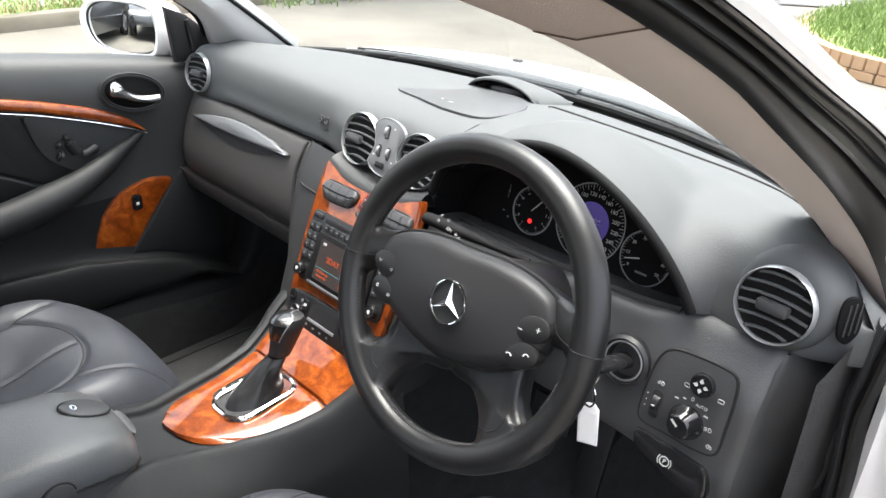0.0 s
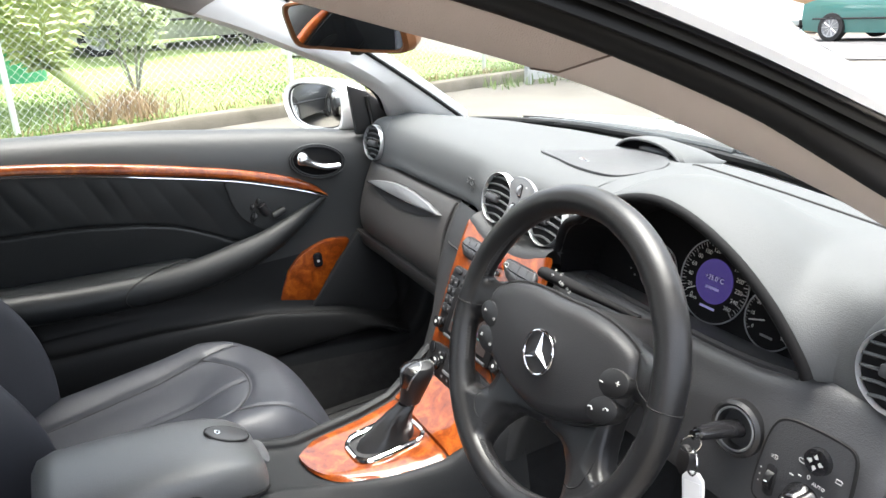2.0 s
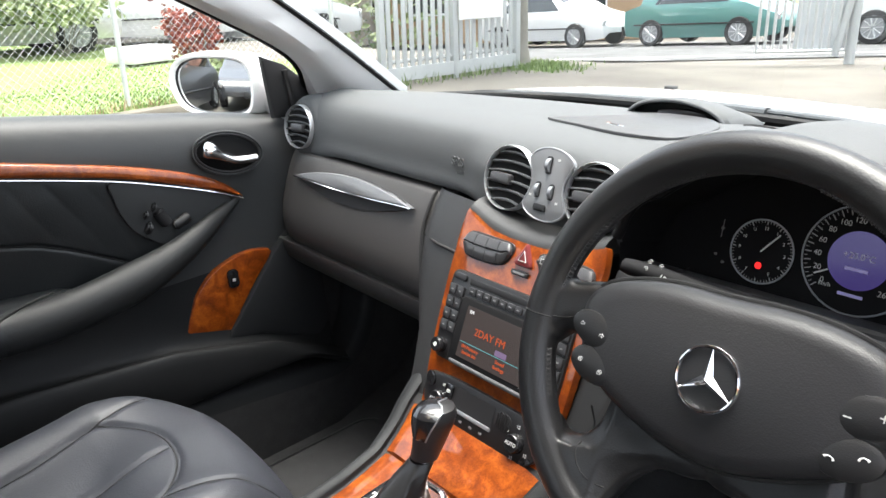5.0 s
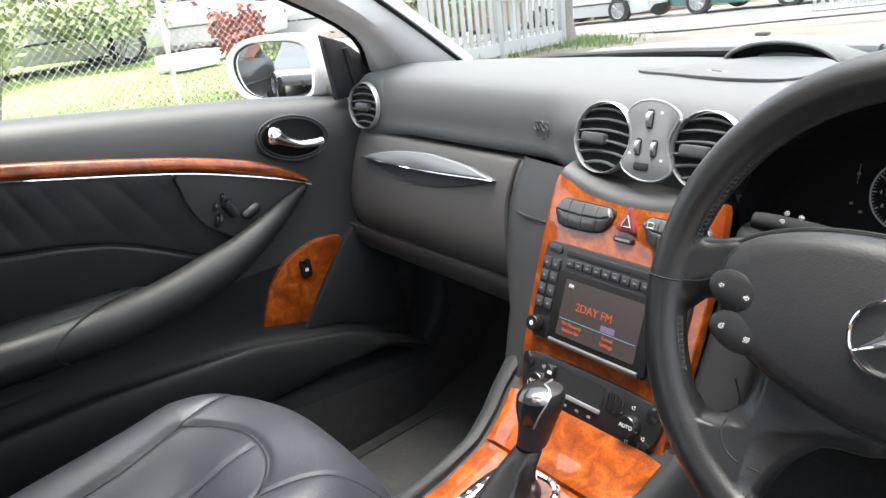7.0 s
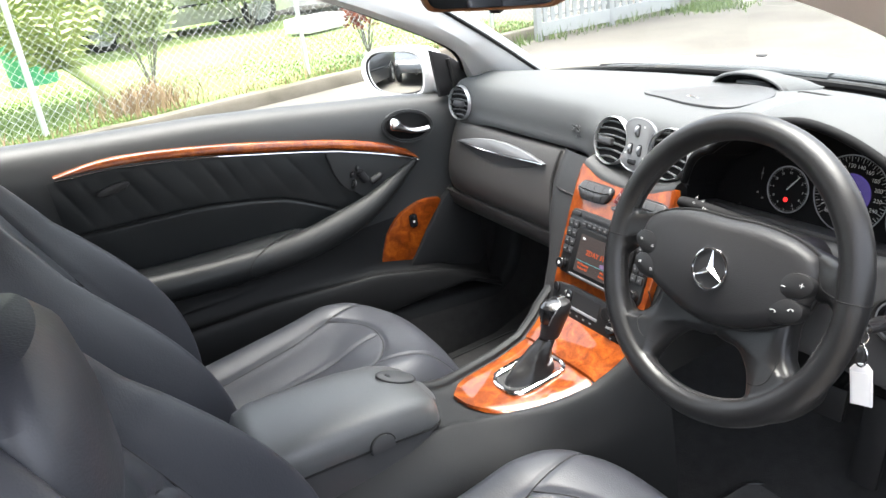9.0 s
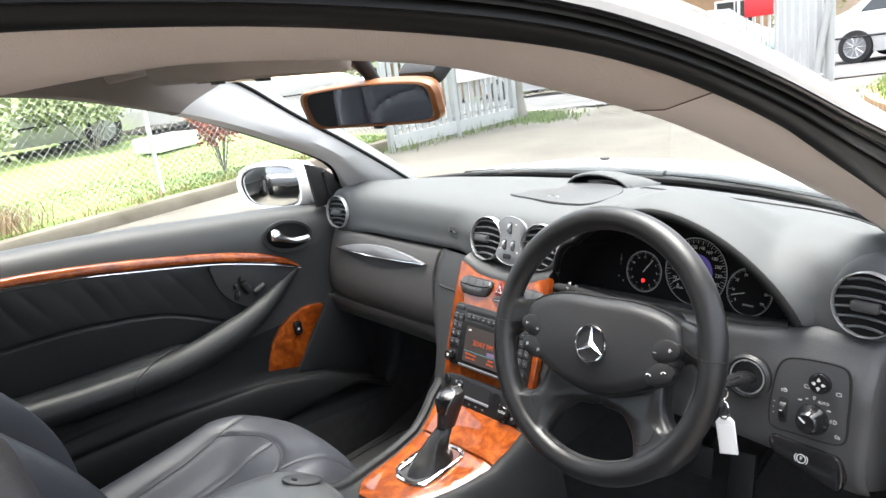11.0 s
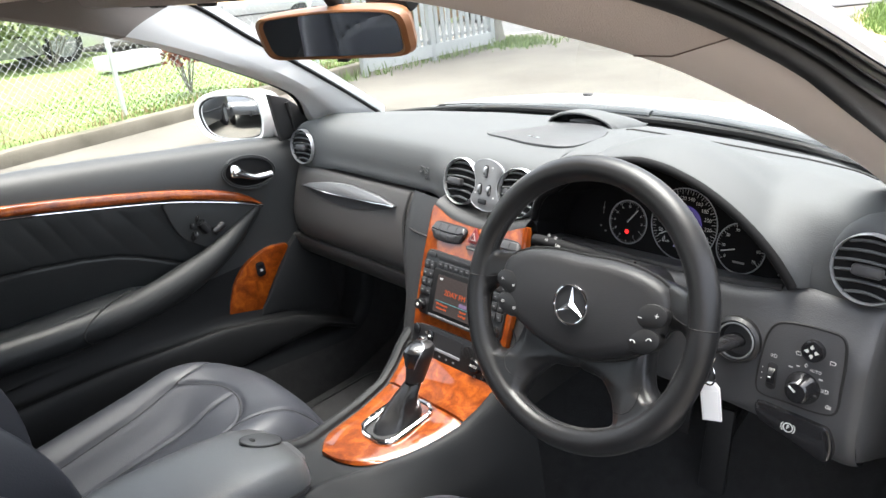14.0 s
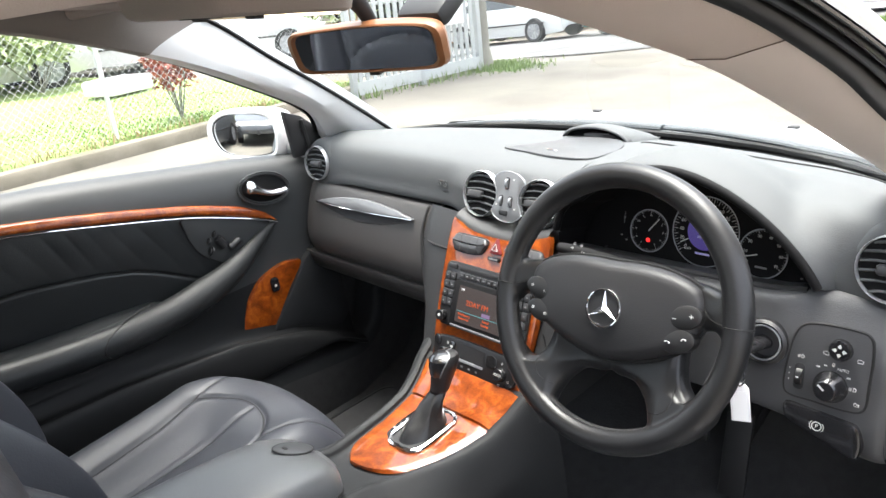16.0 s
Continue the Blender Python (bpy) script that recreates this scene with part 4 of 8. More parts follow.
def on_rim(deg, r=RR, c=0.0):
    return spot(WC, r * math.cos(radians(deg)), r * math.sin(radians(deg)), c)


HUB_DIP = [(0.05, -0.016), (0.09, -0.012), (0.13, -0.003), (0.16, 0.006), (0.19, 0.009)]


def wheel_dip(a, b):
    return lerp_table(HUB_DIP, math.hypot(a, b))[0]


def joined(pieces):
    """One bmesh out of several, which are used up."""
    bm = bmesh.new()
    for q in pieces:
        me = bpy.data.meshes.new("piece")
        q.to_mesh(me)
        q.free()
        bm.from_mesh(me)
        bpy.data.meshes.remove(me)
    return bm


def wheel_plate(outline, thick, bevel, crown, drop=0.0):
    """A padded plate in the plane of the wheel, which sinks towards the hub."""
    bm = slab(smooth2(outline, 4), moved(WC, 0, 0, -thick), thick, bevel, crown=crown)
    for v in bm.verts:
        a, b = (v.co - WC[0]).dot(WC[1]), (v.co - WC[0]).dot(WC[2])
        v.co += WC[3] * (wheel_dip(a, b) - drop)
    return bm


for d0, d1 in ((105, 172), (188, 204), (234, 306), (336, 350), (8, 75)):
    st = []
    for i in range(int((d1 - d0) / 1.6)):
        d = d0 + 1.6 * i
        st.append(tube([on_rim(d, RR - 0.0158, 0.0072), on_rim(d + 1.0, RR - 0.0174, 0.0015)], 0.0009, 5))
        st.append(tube([on_rim(d + 0.9, RR - 0.0158, 0.0072), on_rim(d, RR - 0.0174, 0.0015)], 0.0008, 5))
    part("stitching", joined(st), STITCH, wheel, kind="stuff")
half_pad = [(0.0, 0.064), (0.040, 0.065), (0.075, 0.062), (0.104, 0.055), (0.124, 0.045), (0.1335, 0.031), (0.1345, 0.014), (0.130, -0.006), (0.122, -0.022), (0.108, -0.036), (0.088, -0.047), (0.062, -0.058), (0.032, -0.067)]
pad_out = smooth2(half_pad + [(0.0, -0.071)] + [(-a, b) for a, b in half_pad[:0:-1]], 4)
pad_bm = slab(pad_out, moved(WC, 0, 0, -0.020), 0.024, 0.010, crown=0.0001)
for v in pad_bm.verts:
    a, b, c = ((v.co - WC[0]).dot(WC[i]) for i in (1, 2, 3))
    if c > -0.004:
        v.co += WC[3] * 0.014 * (1 - min(1.0, (a / 0.145) ** 2)) * (1 - min(1.0, (b / 0.080) ** 2)) * (1.0 if c > 0.0039 else 0.6)
pad = part("airbag_pad", pad_bm, PADVINYL, wheel, "grained black airbag cover")
part("pad_seam", tube([spot(WC, a * 1.008, b * 1.012, -0.007) for a, b in pad_out], 0.0022, 6, ring=True), SEAM, wheel)
hub_out = [(-0.09, 0.03), (0.0, 0.045), (0.09, 0.03), (0.100, -0.03), (0.090, -0.054), (0.052, -0.080), (0.0, -0.087), (-0.052, -0.080), (-0.090, -0.054), (-0.100, -0.03)]
upper = [(0.080, 0.049), (0.125, 0.050), (0.148, 0.045), (0.166, 0.048), (0.182, 0.054), (0.187, 0.0), (0.178, -0.024), (0.163, -0.016), (0.148, -0.003), (0.130, -0.006), (0.085, -0.008)]
lower = [(0.0, -0.045), (0.05, -0.028), (0.106, -0.020), (0.110, -0.045), (0.113, -0.066), (0.119, -0.081), (0.132, -0.092), (0.149, -0.093), (0.165, -0.082), (0.160, -0.114), (0.124, -0.153), (0.080, -0.170), (0.078, -0.154), (0.073, -0.135), (0.065, -0.117), (0.054, -0.104), (0.038, -0.093), (0.0, -0.086)]
blanks = [tube([on_rim(3 * i) for i in range(120)], [0.0171 + 0.0012 * abs(math.sin(radians(3 * i * 2 + 30))) for i in range(120)], 14, ring=True), wheel_plate(hub_out, 0.016, 0.006, 0.001, 0.006)]
for s in (-1, 1):
    blanks.append(wheel_plate([(s * a, b) for a, b in upper], 0.026, 0.010, 0.002))
    blanks.append(wheel_plate([(s * (a - (0.013 if s < 0 and a > 0.09 and -0.095 < b < -0.015 else 0.003 * (a > 0.09 and b > -0.095))), b) for a, b in lower], 0.030, 0.012, 0.004, 0.0015 if s > 0 else 0.0))
# rim, hub and spokes flow into one another under the leather: melt them together, then part them at their seams
blank = bpy.data.objects.new("blank", bpy.data.meshes.new("blank"))
joined(blanks).to_mesh(blank.data)
bpy.context.scene.collection.objects.link(blank)
melt = blank.modifiers.new("melt", "REMESH")
melt.mode, melt.voxel_size = "VOXEL", 0.0021
soft = blank.modifiers.new("soft", "SMOOTH")
soft.factor, soft.iterations = 0.5, 14
melted = bpy.data.meshes.new_from_object(blank.evaluated_get(bpy.context.evaluated_depsgraph_get()))
bpy.data.objects.remove(blank)
wheel_bvh = BVHTree.FromPolygons([v.co for v in melted.vertices], [p.vertices for p in melted.polygons])
sorts = {}
for p in melted.polygons:
    a, b, c = ((p.center - WC[0]).dot(WC[i]) for i in (1, 2, 3))
    r = math.hypot(a, b)
    if r > 0.0 and math.hypot(r - RR, c) < 0.0215:
        kind_of = ("rim", "worn black leather rim", 0)
    elif abs(a) < 0.088 and b > -0.088:
        kind_of = ("hub_shell", "black hub below the airbag cover", 0)
    else:
        kind_of = ("spoke", "upper wheel spoke" if b > -0.05 else "lower wheel spoke", 1 if a > 0 else -1)
    sorts.setdefault(kind_of, []).append(tuple(p.vertices))
for (word, lab, _), polys in sorts.items():
    ids = sorted({i for q in polys for i in q})
    at = {i: k for k, i in enumerate(ids)}
    me = bpy.data.meshes.new(word)
    me.from_pydata([melted.vertices[i].co for i in ids], [], [[at[i] for i in q] for q in polys])
    bm = bmesh.new()
    bm.from_mesh(me)
    bpy.data.meshes.remove(me)
    part(word, bm, RIMLEATHER, wheel, lab)
bpy.data.meshes.remove(melted)


def on_wheel(a, b):
    """The point of the leather that faces the driver."""
    hit = wheel_bvh.ray_cast(spot(WC, a, b, 0.10), -WC[3])[0]
    return (hit if hit else spot(WC, a, b, wheel_dip(a, b))) - WC[3] * 0.0003


for s in (-1, 1):
    for line in (((0.108, -0.060), (0.1065, -0.082), (0.108, -0.098), (0.102, -0.112), (0.090, -0.120), (0.076, -0.123)), ((0.1185, 0.047), (0.128, 0.032), (0.137, 0.0165), (0.147, 0.0105), (0.160, 0.0082))):
        part("spoke_seam", tube(cr([on_wheel(s * a, b) for a, b in line], 4), 0.0009, 6), SEAM, wheel)
    part("rim_seam", tube([on_rim(90 - s * 87.5, RR + 0.0173 * math.cos(t), 0.0173 * math.sin(t)) for t in (2 * math.pi * i / 24 for i in range(24))], 0.0008, 6, ring=True), SEAM, wheel)
    for cx_, cy, half in ((0.1125, 0.0085, 0.0155), (0.1070, -0.0225, 0.0155)):
        pod = part("wheel_button", slab(oval(s * cx_, cy, 0.0245, half, 24, s * 14), moved(WC, 0, 0, -0.004), 0.015, 0.003, crown=0.002), PANEL, wheel, "oval wheel button")
        for k in (-1, 1):
            cxm, cym = s * cx_ + k * 0.011, cy + k * s * 0.003
            if s > 0 and cy > 0:
                part("button_mark", slab(rounded(cxm - 0.0027, cym - 0.0004, cxm + 0.0027, cym + 0.0004, 0.0002), moved(WC, 0, 0, 0.0118), 0.0012), MARK, pod)
                if k > 0:
                    part("button_mark", slab(rounded(cxm - 0.0004, cym - 0.0027, cxm + 0.0004, cym + 0.0027, 0.0002), moved(WC, 0, 0, 0.0118), 0.0012), MARK, pod)
            elif s > 0:
                arc = [spot(WC, cxm + 0.0034 * math.cos(t), cym - 0.001 + 0.0027 * math.sin(t) * (1 if k < 0 else 1.2), 0.0128) for t in (0.3 + (math.pi - 0.6) * i / 8 + k * 0.25 for i in range(9))]
                part("button_mark", tube(arc, [0.0010, 0.0009, 0.0006, 0.0005, 0.0005, 0.0005, 0.0006, 0.0009, 0.0010], 6), MARK, pod)
            elif cy > 0:
                part("button_mark", tube([spot(WC, cxm + 0.75 * k * u, cym + 0.75 * v, 0.0126) for u, v in ((-0.003, -0.0010), (0.0002, -0.0010), (0.0002, -0.0024), (0.0028, 0.0), (0.0002, 0.0024), (0.0002, 0.0010), (-0.003, 0.0010))], 0.00028, 5, ring=True), MARK, pod)
            else:
                for d in (-0.0008, 0.0008):
                    part("button_mark", tube([spot(WC, cxm + 0.75 * (d + u), cym + 0.75 * (d + v), 0.0126) for u, v in ((-0.0022, -0.0016), (0.0022, -0.0016), (0.0022, 0.0016), (-0.0022, 0.0016))], 0.00028, 5, ring=True), MARK, pod)
bf = moved(WC, 0.003, 0.0, 0.0195)
badge = part("badge_ring", tube([spot(bf, 0.0252 * math.cos(t), 0.0252 * math.sin(t)) for t in (2 * math.pi * i / 48 for i in range(48))], 0.0016, 8, ring=True), CHROME, wheel, "chrome ring badge with three points")
for d in (90, 210, 330):
    bm = bmesh.new()
    tip = bm.verts.new(spot(bf, 0.025 * math.cos(radians(d)), 0.025 * math.sin(radians(d)), 0.0))
    mid = bm.verts.new(spot(bf, 0, 0, 0.004))
    l = bm.verts.new(spot(bf, 0.0052 * math.cos(radians(d + 60)), 0.0052 * math.sin(radians(d + 60)), -0.001))
    r = bm.verts.new(spot(bf, 0.0052 * math.cos(radians(d - 60)), 0.0052 * math.sin(radians(d - 60)), -0.001))
    bm.faces.new((tip, mid, l))
    bm.faces.new((tip, r, mid))
    part("badge_point", bm, CHROME, badge, smooth=False)
for txt, b, sz in (("SRS", -0.037, 0.012), ("AIRBAG", -0.049, 0.0075)):
    lettering("airbag_mark", txt, sz, moved(WC, 0.0, b, 0.0125 if sz > 0.01 else 0.0095), PANEL, wheel, depth=0.0012)
part("column_shroud", turned([(0.050, -0.20), (0.055, -0.10), (0.060, -0.045), (0.050, -0.025)], WC, 28), PANEL, wheel, "black steering column shroud")
# stalk on the left of the column
stalk = thing("indicator_stalk", "black column stalk with white symbols", "stalk")
st0, st1 = Vector((0.177, -0.092, 0.838)), Vector((0.338, -0.060, 0.821))
part("stalk_arm", tube(cr([st0, st0.lerp(st1, 0.35), st0.lerp(st1, 0.7), st1], 5), [0.0085, 0.0100, 0.0104, 0.0104, 0.0102, 0.0095, 0.0085, 0.0078, 0.007, 0.0064, 0.006, 0.0056, 0.0053, 0.005, 0.005, 0.005], 12, flat=0.8), GAUGEBLACK, stalk)
sf = at_frame(st0.lerp(st1, 0.3) + Vector((0, -0.0086, 0.0062)), (0.05, -1, 0.75), (0.23, 0, 1))
lettering("stalk_text", "LIM", 0.0065, moved(sf, 0.002, -0.003, 0.0024), TICK, stalk)
for a, b in ((-0.021, 0.004), (-0.021, -0.004), (0.016, -0.002), (0.023, -0.003), (-0.008, 0.006)):
    part("stalk_mark", tube([spot(sf, a + 0.0021 * math.cos(t), b + 0.0019 * math.sin(t), 0.0024) for t in (2 * math.pi * i / 12 for i in range(12))], 0.0003, 5, ring=True), TICK, stalk)
    part("stalk_mark", slab(rounded(a - 0.0007, b - 0.0007, a + 0.0007, b + 0.0007, 0.0004), moved(sf, 0, 0, 0.0022), 0.0004), TICK, stalk)

# ---- instrument cluster ----
cluster = thing("instrument_cluster", "black instrument cluster with three round gauges", "gauges")
IC = at_frame((0.345, 0.062, 0.838), (0, -1, 0.30))
bowl_out = smooth2([(-0.225, -0.060), (-0.20, 0.02), (-0.13, 0.088), (-0.04, 0.115), (0.04, 0.108), (0.11, 0.070), (0.17, 0.005), (0.198, -0.062), (0.10, -0.078), (0.0, -0.082), (-0.10, -0.075)], 4)
part("cluster_face", slab(bowl_out, moved(IC, 0, 0, -0.006), 0.004), GAUGEBLACK, cluster, "matt black cluster face")
hooded = []
axs = sorted([0.112 + 0.426 * i / 60 for i in range(61)] + [0.1125 + 0.0008 * i for i in range(10)])
for y, dz, k in ((-0.012, 0.0145, 1.0), (0.02, 0.024, 0.985), (0.062, 0.036, 0.965)):
    hooded.append([Vector((0.325 + (x - 0.325) * k, y, max(arch(x) - dz, 0.772))) for x in axs])
part("cluster_shroud", grid(hooded), GAUGEBLACK, cluster, "black shroud round the gauges")
part("cluster_lip", tube(cr([(0.150, 0.010, 0.790), (0.22, 0.004, 0.7915), (0.32, -0.002, 0.794), (0.42, -0.004, 0.797), (0.48, -0.004, 0.801), (0.525, -0.002, 0.807)], 5), 0.007, 8), MATT, cluster, "black lower edge of the gauge hood")


def gauge(cx_, cy_, r, ticks, numbers, needle, display=0.0):
    f = moved(IC, cx_, cy_, 0.0)
    g = part("gauge", turned([(r * 0.98, -0.004), (r * 0.98, 0.0)], f, 40), GAUGEBLACK, cluster, "round black gauge with white numerals")
    part("gauge_ring", tube([spot(f, r * math.cos(t), r * math.sin(t), 0.0015) for t in (2 * math.pi * i / 48 for i in range(48))], 0.0010, 6, ring=True), SATIN, g, "thin silver gauge ring")
    a0, a1, n, long_each = ticks
    bm = bmesh.new()
    for i in range(n):
        a = radians(a0 + (a1 - a0) * i / (n - 1))
        r0 = r * (0.84 if i % long_each == 0 else 0.90)
        c, s_ = math.cos(a), math.sin(a)
        w_ = 0.0006 if i % long_each == 0 else 0.00035
        bm.faces.new([bm.verts.new(spot(f, c * q - s_ * w, s_ * q + c * w, 0.0012)) for q, w in ((r0, -w_), (r * 0.965, -w_), (r * 0.965, w_), (r0, w_))])
    part("gauge_ticks", bm, TICK, g, kind="stuff", smooth=False)
    for i, txt in enumerate(numbers):
        if not txt:
            continue
        a = radians(a0 + (a1 - a0) * i / (len(numbers) - 1))
        lettering("gauge_numeral", txt, r * (0.145 if len(numbers) > 8 else 0.17), moved(f, r * 0.73 * math.cos(a), r * 0.73 * math.sin(a), 0.001), MARK, g, depth=0.0001)
    if display:
        part("gauge_display", turned([(r * display, 0.0), (r * display, 0.0012), (0, 0.0012)], f, 32), PURPLE, g, "violet lit display")
    a = radians(needle)
    part("needle", tube([spot(f, r * 0.2 * (1.0 if not display else display / 0.2) * math.cos(a), r * 0.2 * (1.0 if not display else display / 0.2) * math.sin(a), 0.003), spot(f, r * 0.8 * math.cos(a), r * 0.8 * math.sin(a), 0.003)], 0.0009, 6), MARK, g, "white needle")
    return f, g


f, g = gauge(-0.099, -0.015, 0.0345, (90, -270, 61, 5), ["12", "1", "2", "3", "4", "5", "", "7", "8", "9", "10", "11", ""], 52)
part("warning_lamp", slab(rounded(-0.0036, -0.0190, 0.0036, -0.0118, 0.003), moved(f, 0, 0, 0.0012), 0.0006), RED, g, "red warning lamp")
part("needle", tube([spot(f, 0, 0, 0.003), spot(f, 0.0085, 0.0115, 0.003)], 0.0009, 6), MARK, g)
f, g = gauge(-0.0025, -0.0005, 0.0545, (222, -42, 53, 2), ["0", "20", "40", "60", "80", "100", "120", "140", "160", "180", "200", "220", "240", "260"], 210, 0.54)
lettering("display_text", "+25.0\u00b0C", 0.009, moved(f, 0, 0.004, 0.0016), MARK, g, depth=0.0001)
for b, w2 in ((-0.009, 0.011), (-0.035, 0.012)):
    part("display_bar", slab(rounded(-w2, b - 0.0016, w2, b + 0.0016, 0.0004), moved(f, 0, 0, 0.0014), 0.0002), material("pale_violet_print", (0.5, 0.45, 0.8), 0.6), g)
lettering("gauge_unit", "km/h", 0.006, moved(f, -0.026, -0.030, 0.001), MARK, g, depth=0.0001)
f, g = gauge(0.0905, -0.0175, 0.0362, (215, -35, 36, 5), ["0", "10", "20", "30", "40", "50", "60", "70"], 197)
part("gauge_unit_bar", slab(rounded(-0.009, -0.022, 0.009, -0.019, 0.0005), moved(f, 0, 0, 0.001), 0.0002), GREYMARK, g)
for a, b in ((-0.148, 0.0), (-0.140, -0.037), (-0.150, -0.030), (0.15, -0.042)):
    part("cluster_mark", slab(rounded(a - 0.0018, b - 0.0014, a + 0.0018, b + 0.0014, 0.0006), moved(IC, 0, 0, 0.0), 0.0004), GREYMARK, cluster)
part("level_bar", slab(rounded(-0.1484, -0.010, -0.1476, 0.010, 0.0003), moved(IC, 0, 0, 0), 0.0005), GREYMARK, cluster)

# ---- driver's lower dash ----
knee = []
for x in [0.118 + 0.53 * i / 86 for i in range(87)]:
    e = max(0.0, (x - 0.63) / 0.018)
    top = lerp_table([(0.118, 0.794), (0.42, 0.799), (0.48, 0.803), (0.52, 0.810), (0.56, 0.817), (0.60, 0.812), (0.65, 0.810)], x)[0]
    t = min(1.0, max(0.0, (x - 0.49) / 0.07))
    t = 0.024 * t * t * (3 - 2 * t)
    bot = 0.605 + 0.025 * max(0, (0.62 - x) / 0.1)
    prof = [(0.075, top - 0.022), (0.03, top - 0.008), (-0.004 + t, top - 0.001), (-0.018 + t, top - 0.002), (-0.0265 + t * 0.9, top - 0.009), (-0.033 + t * 0.7, top - 0.022), (-0.045, 0.755), (-0.055, 0.715), (-0.064, 0.675), (-0.066, 0.650), (-0.055, bot + 0.01), (-0.02, bot - 0.008), (0.12, bot - 0.01)]
    knee.append([Vector((x, q.x + 0.006 * e ** 3, q.y)) for q in cr([(a, b, 0) for a, b in prof], 3)])
part("driver_knee_panel", grid(knee), DASH_LOW, dash, "dark grey panel below the wheel")
rim_edge = [(0.006, 0.806), (-0.014, 0.790), (-0.039, 0.755), (-0.049, 0.715), (-0.058, 0.675), (-0.060, 0.650), (-0.050, 0.618), (-0.018, 0.600)]
side = [[Vector((0.648 + dx, y + dy * (0.6 if z < 0.61 else 1.0), z)) for y, z in rim_edge] for dx, dy in ((0.0, 0.0), (0.004, 0.004), (0.007, 0.014), (0.018, 0.040), (0.030, 0.066), (0.042, 0.095), (0.050, 0.125), (0.055, 0.165))]
part("dash_end_panel", grid(side), DASH_LOW, dash, "grey dashboard end cover")
sv = at_frame((0.690, 0.030, 0.862), (0.75, -0.66, 0.1))
side_vent = part("side_vent", slab(smooth2([(-0.011, 0.020), (0.003, 0.026), (0.011, 0.010), (0.011, -0.015), (-0.001, -0.028), (-0.012, -0.015)], 4), sv, 0.004, 0.001), GAUGEBLACK, dash, "small side window vent")
for i in range(3):
    part("vent_slat", tube([spot(sv, -0.006 + 0.006 * i, -0.018 + 0.002 * i, 0.005), spot(sv, -0.004 + 0.006 * i, 0.018 + 0.002 * i, 0.005)], 0.0009, 6), DASH_LOW, side_vent)
LP = at_frame((0, -0.0555, 0.70), (0, -1, 0.20))
lp_out = smooth2([(0.528, 0.062), (0.538, 0.080), (0.560, 0.087), (0.600, 0.089), (0.619, 0.084), (0.624, 0.060), (0.624, 0.02), (0.622, -0.012), (0.600, -0.020), (0.560, -0.020), (0.530, -0.020), (0.521, -0.008), (0.523, 0.03)], 4)
LPF = moved(LP, 0, 0, 0.0)
part("panel_groove", tube([spot(LP, a, b, 0.0022) for a, b in lp_out], 0.0022, 6, ring=True), SEAM, dash)
light = part("light_switch_panel", slab(lp_out, LPF, 0.004, 0.0012), DASH_LOW, dash, "grey light switch panel with white symbols")
kf = moved(LPF, 0.580, 0.007, 0.004)
kn = part("light_knob", turned([(0.0215, 0), (0.0205, 0.004), (0.0165, 0.008), (0.015, 0.018), (0.012, 0.021), (0, 0.021)], kf, 32), BLACK, light, "black rotary light knob")
part("knob_mark", slab(rounded(-0.0012, 0.001, 0.0012, 0.011, 0.0006), (kf[0], (kf[1] * 0.6 + kf[2] * 0.8).normalized(), (kf[2] * 0.6 - kf[1] * 0.8).normalized(), kf[3]), 0.0216), MARK, kn)
kf = moved(LPF, 0.587, 0.060, 0.004)
ms = part("mirror_switch", turned([(0.0145, 0), (0.0135, 0.006), (0.010, 0.007), (0, 0.006)], kf, 28), BLACK, light, "round mirror adjuster")
for d in (0, 90, 180, 270):
    c, s_ = math.cos(radians(d)), math.sin(radians(d))
    bm = bmesh.new()
    bm.faces.new([bm.verts.new(spot(kf, c * a - s_ * b, s_ * a + c * b, 0.0074)) for a, b in ((0.0095, 0), (0.005, 0.0028), (0.003, 0), (0.005, -0.0028))])
    part("switch_mark", bm, MARK, ms, smooth=False)
th = part("level_wheel", slab(rounded(0.5335, -0.009, 0.5465, 0.028, 0.005), LPF, 0.0048, 0.0005), MATT, light, "headlamp level thumbwheel")
part("thumbwheel", tube([spot(LPF, 0.536, 0.009, -0.002), spot(LPF, 0.544, 0.009, -0.002)], 0.013, 20), PANEL, th)
for a, b, w2, h2 in ((0.562, 0.030, 0.004, 0.0012), (0.571, 0.034, 0.003, 0.0012), (0.600, 0.025, 0.004, 0.0015), (0.527, 0.018, 0.0012, 0.0012), (0.527, 0.010, 0.0012, 0.0012), (0.527, 0.002, 0.0012, 0.0012), (0.540, 0.010, 0.003, 0.0008)):
    part("panel_mark", slab(rounded(a - w2 * 0.62, b - h2 * 0.6, a + w2 * 0.62, b + h2 * 0.6, min(w2, h2) * 0.3), LPF, 0.0046 if (a, b) != (0.540, 0.010) else 0.0125), MARK, light)
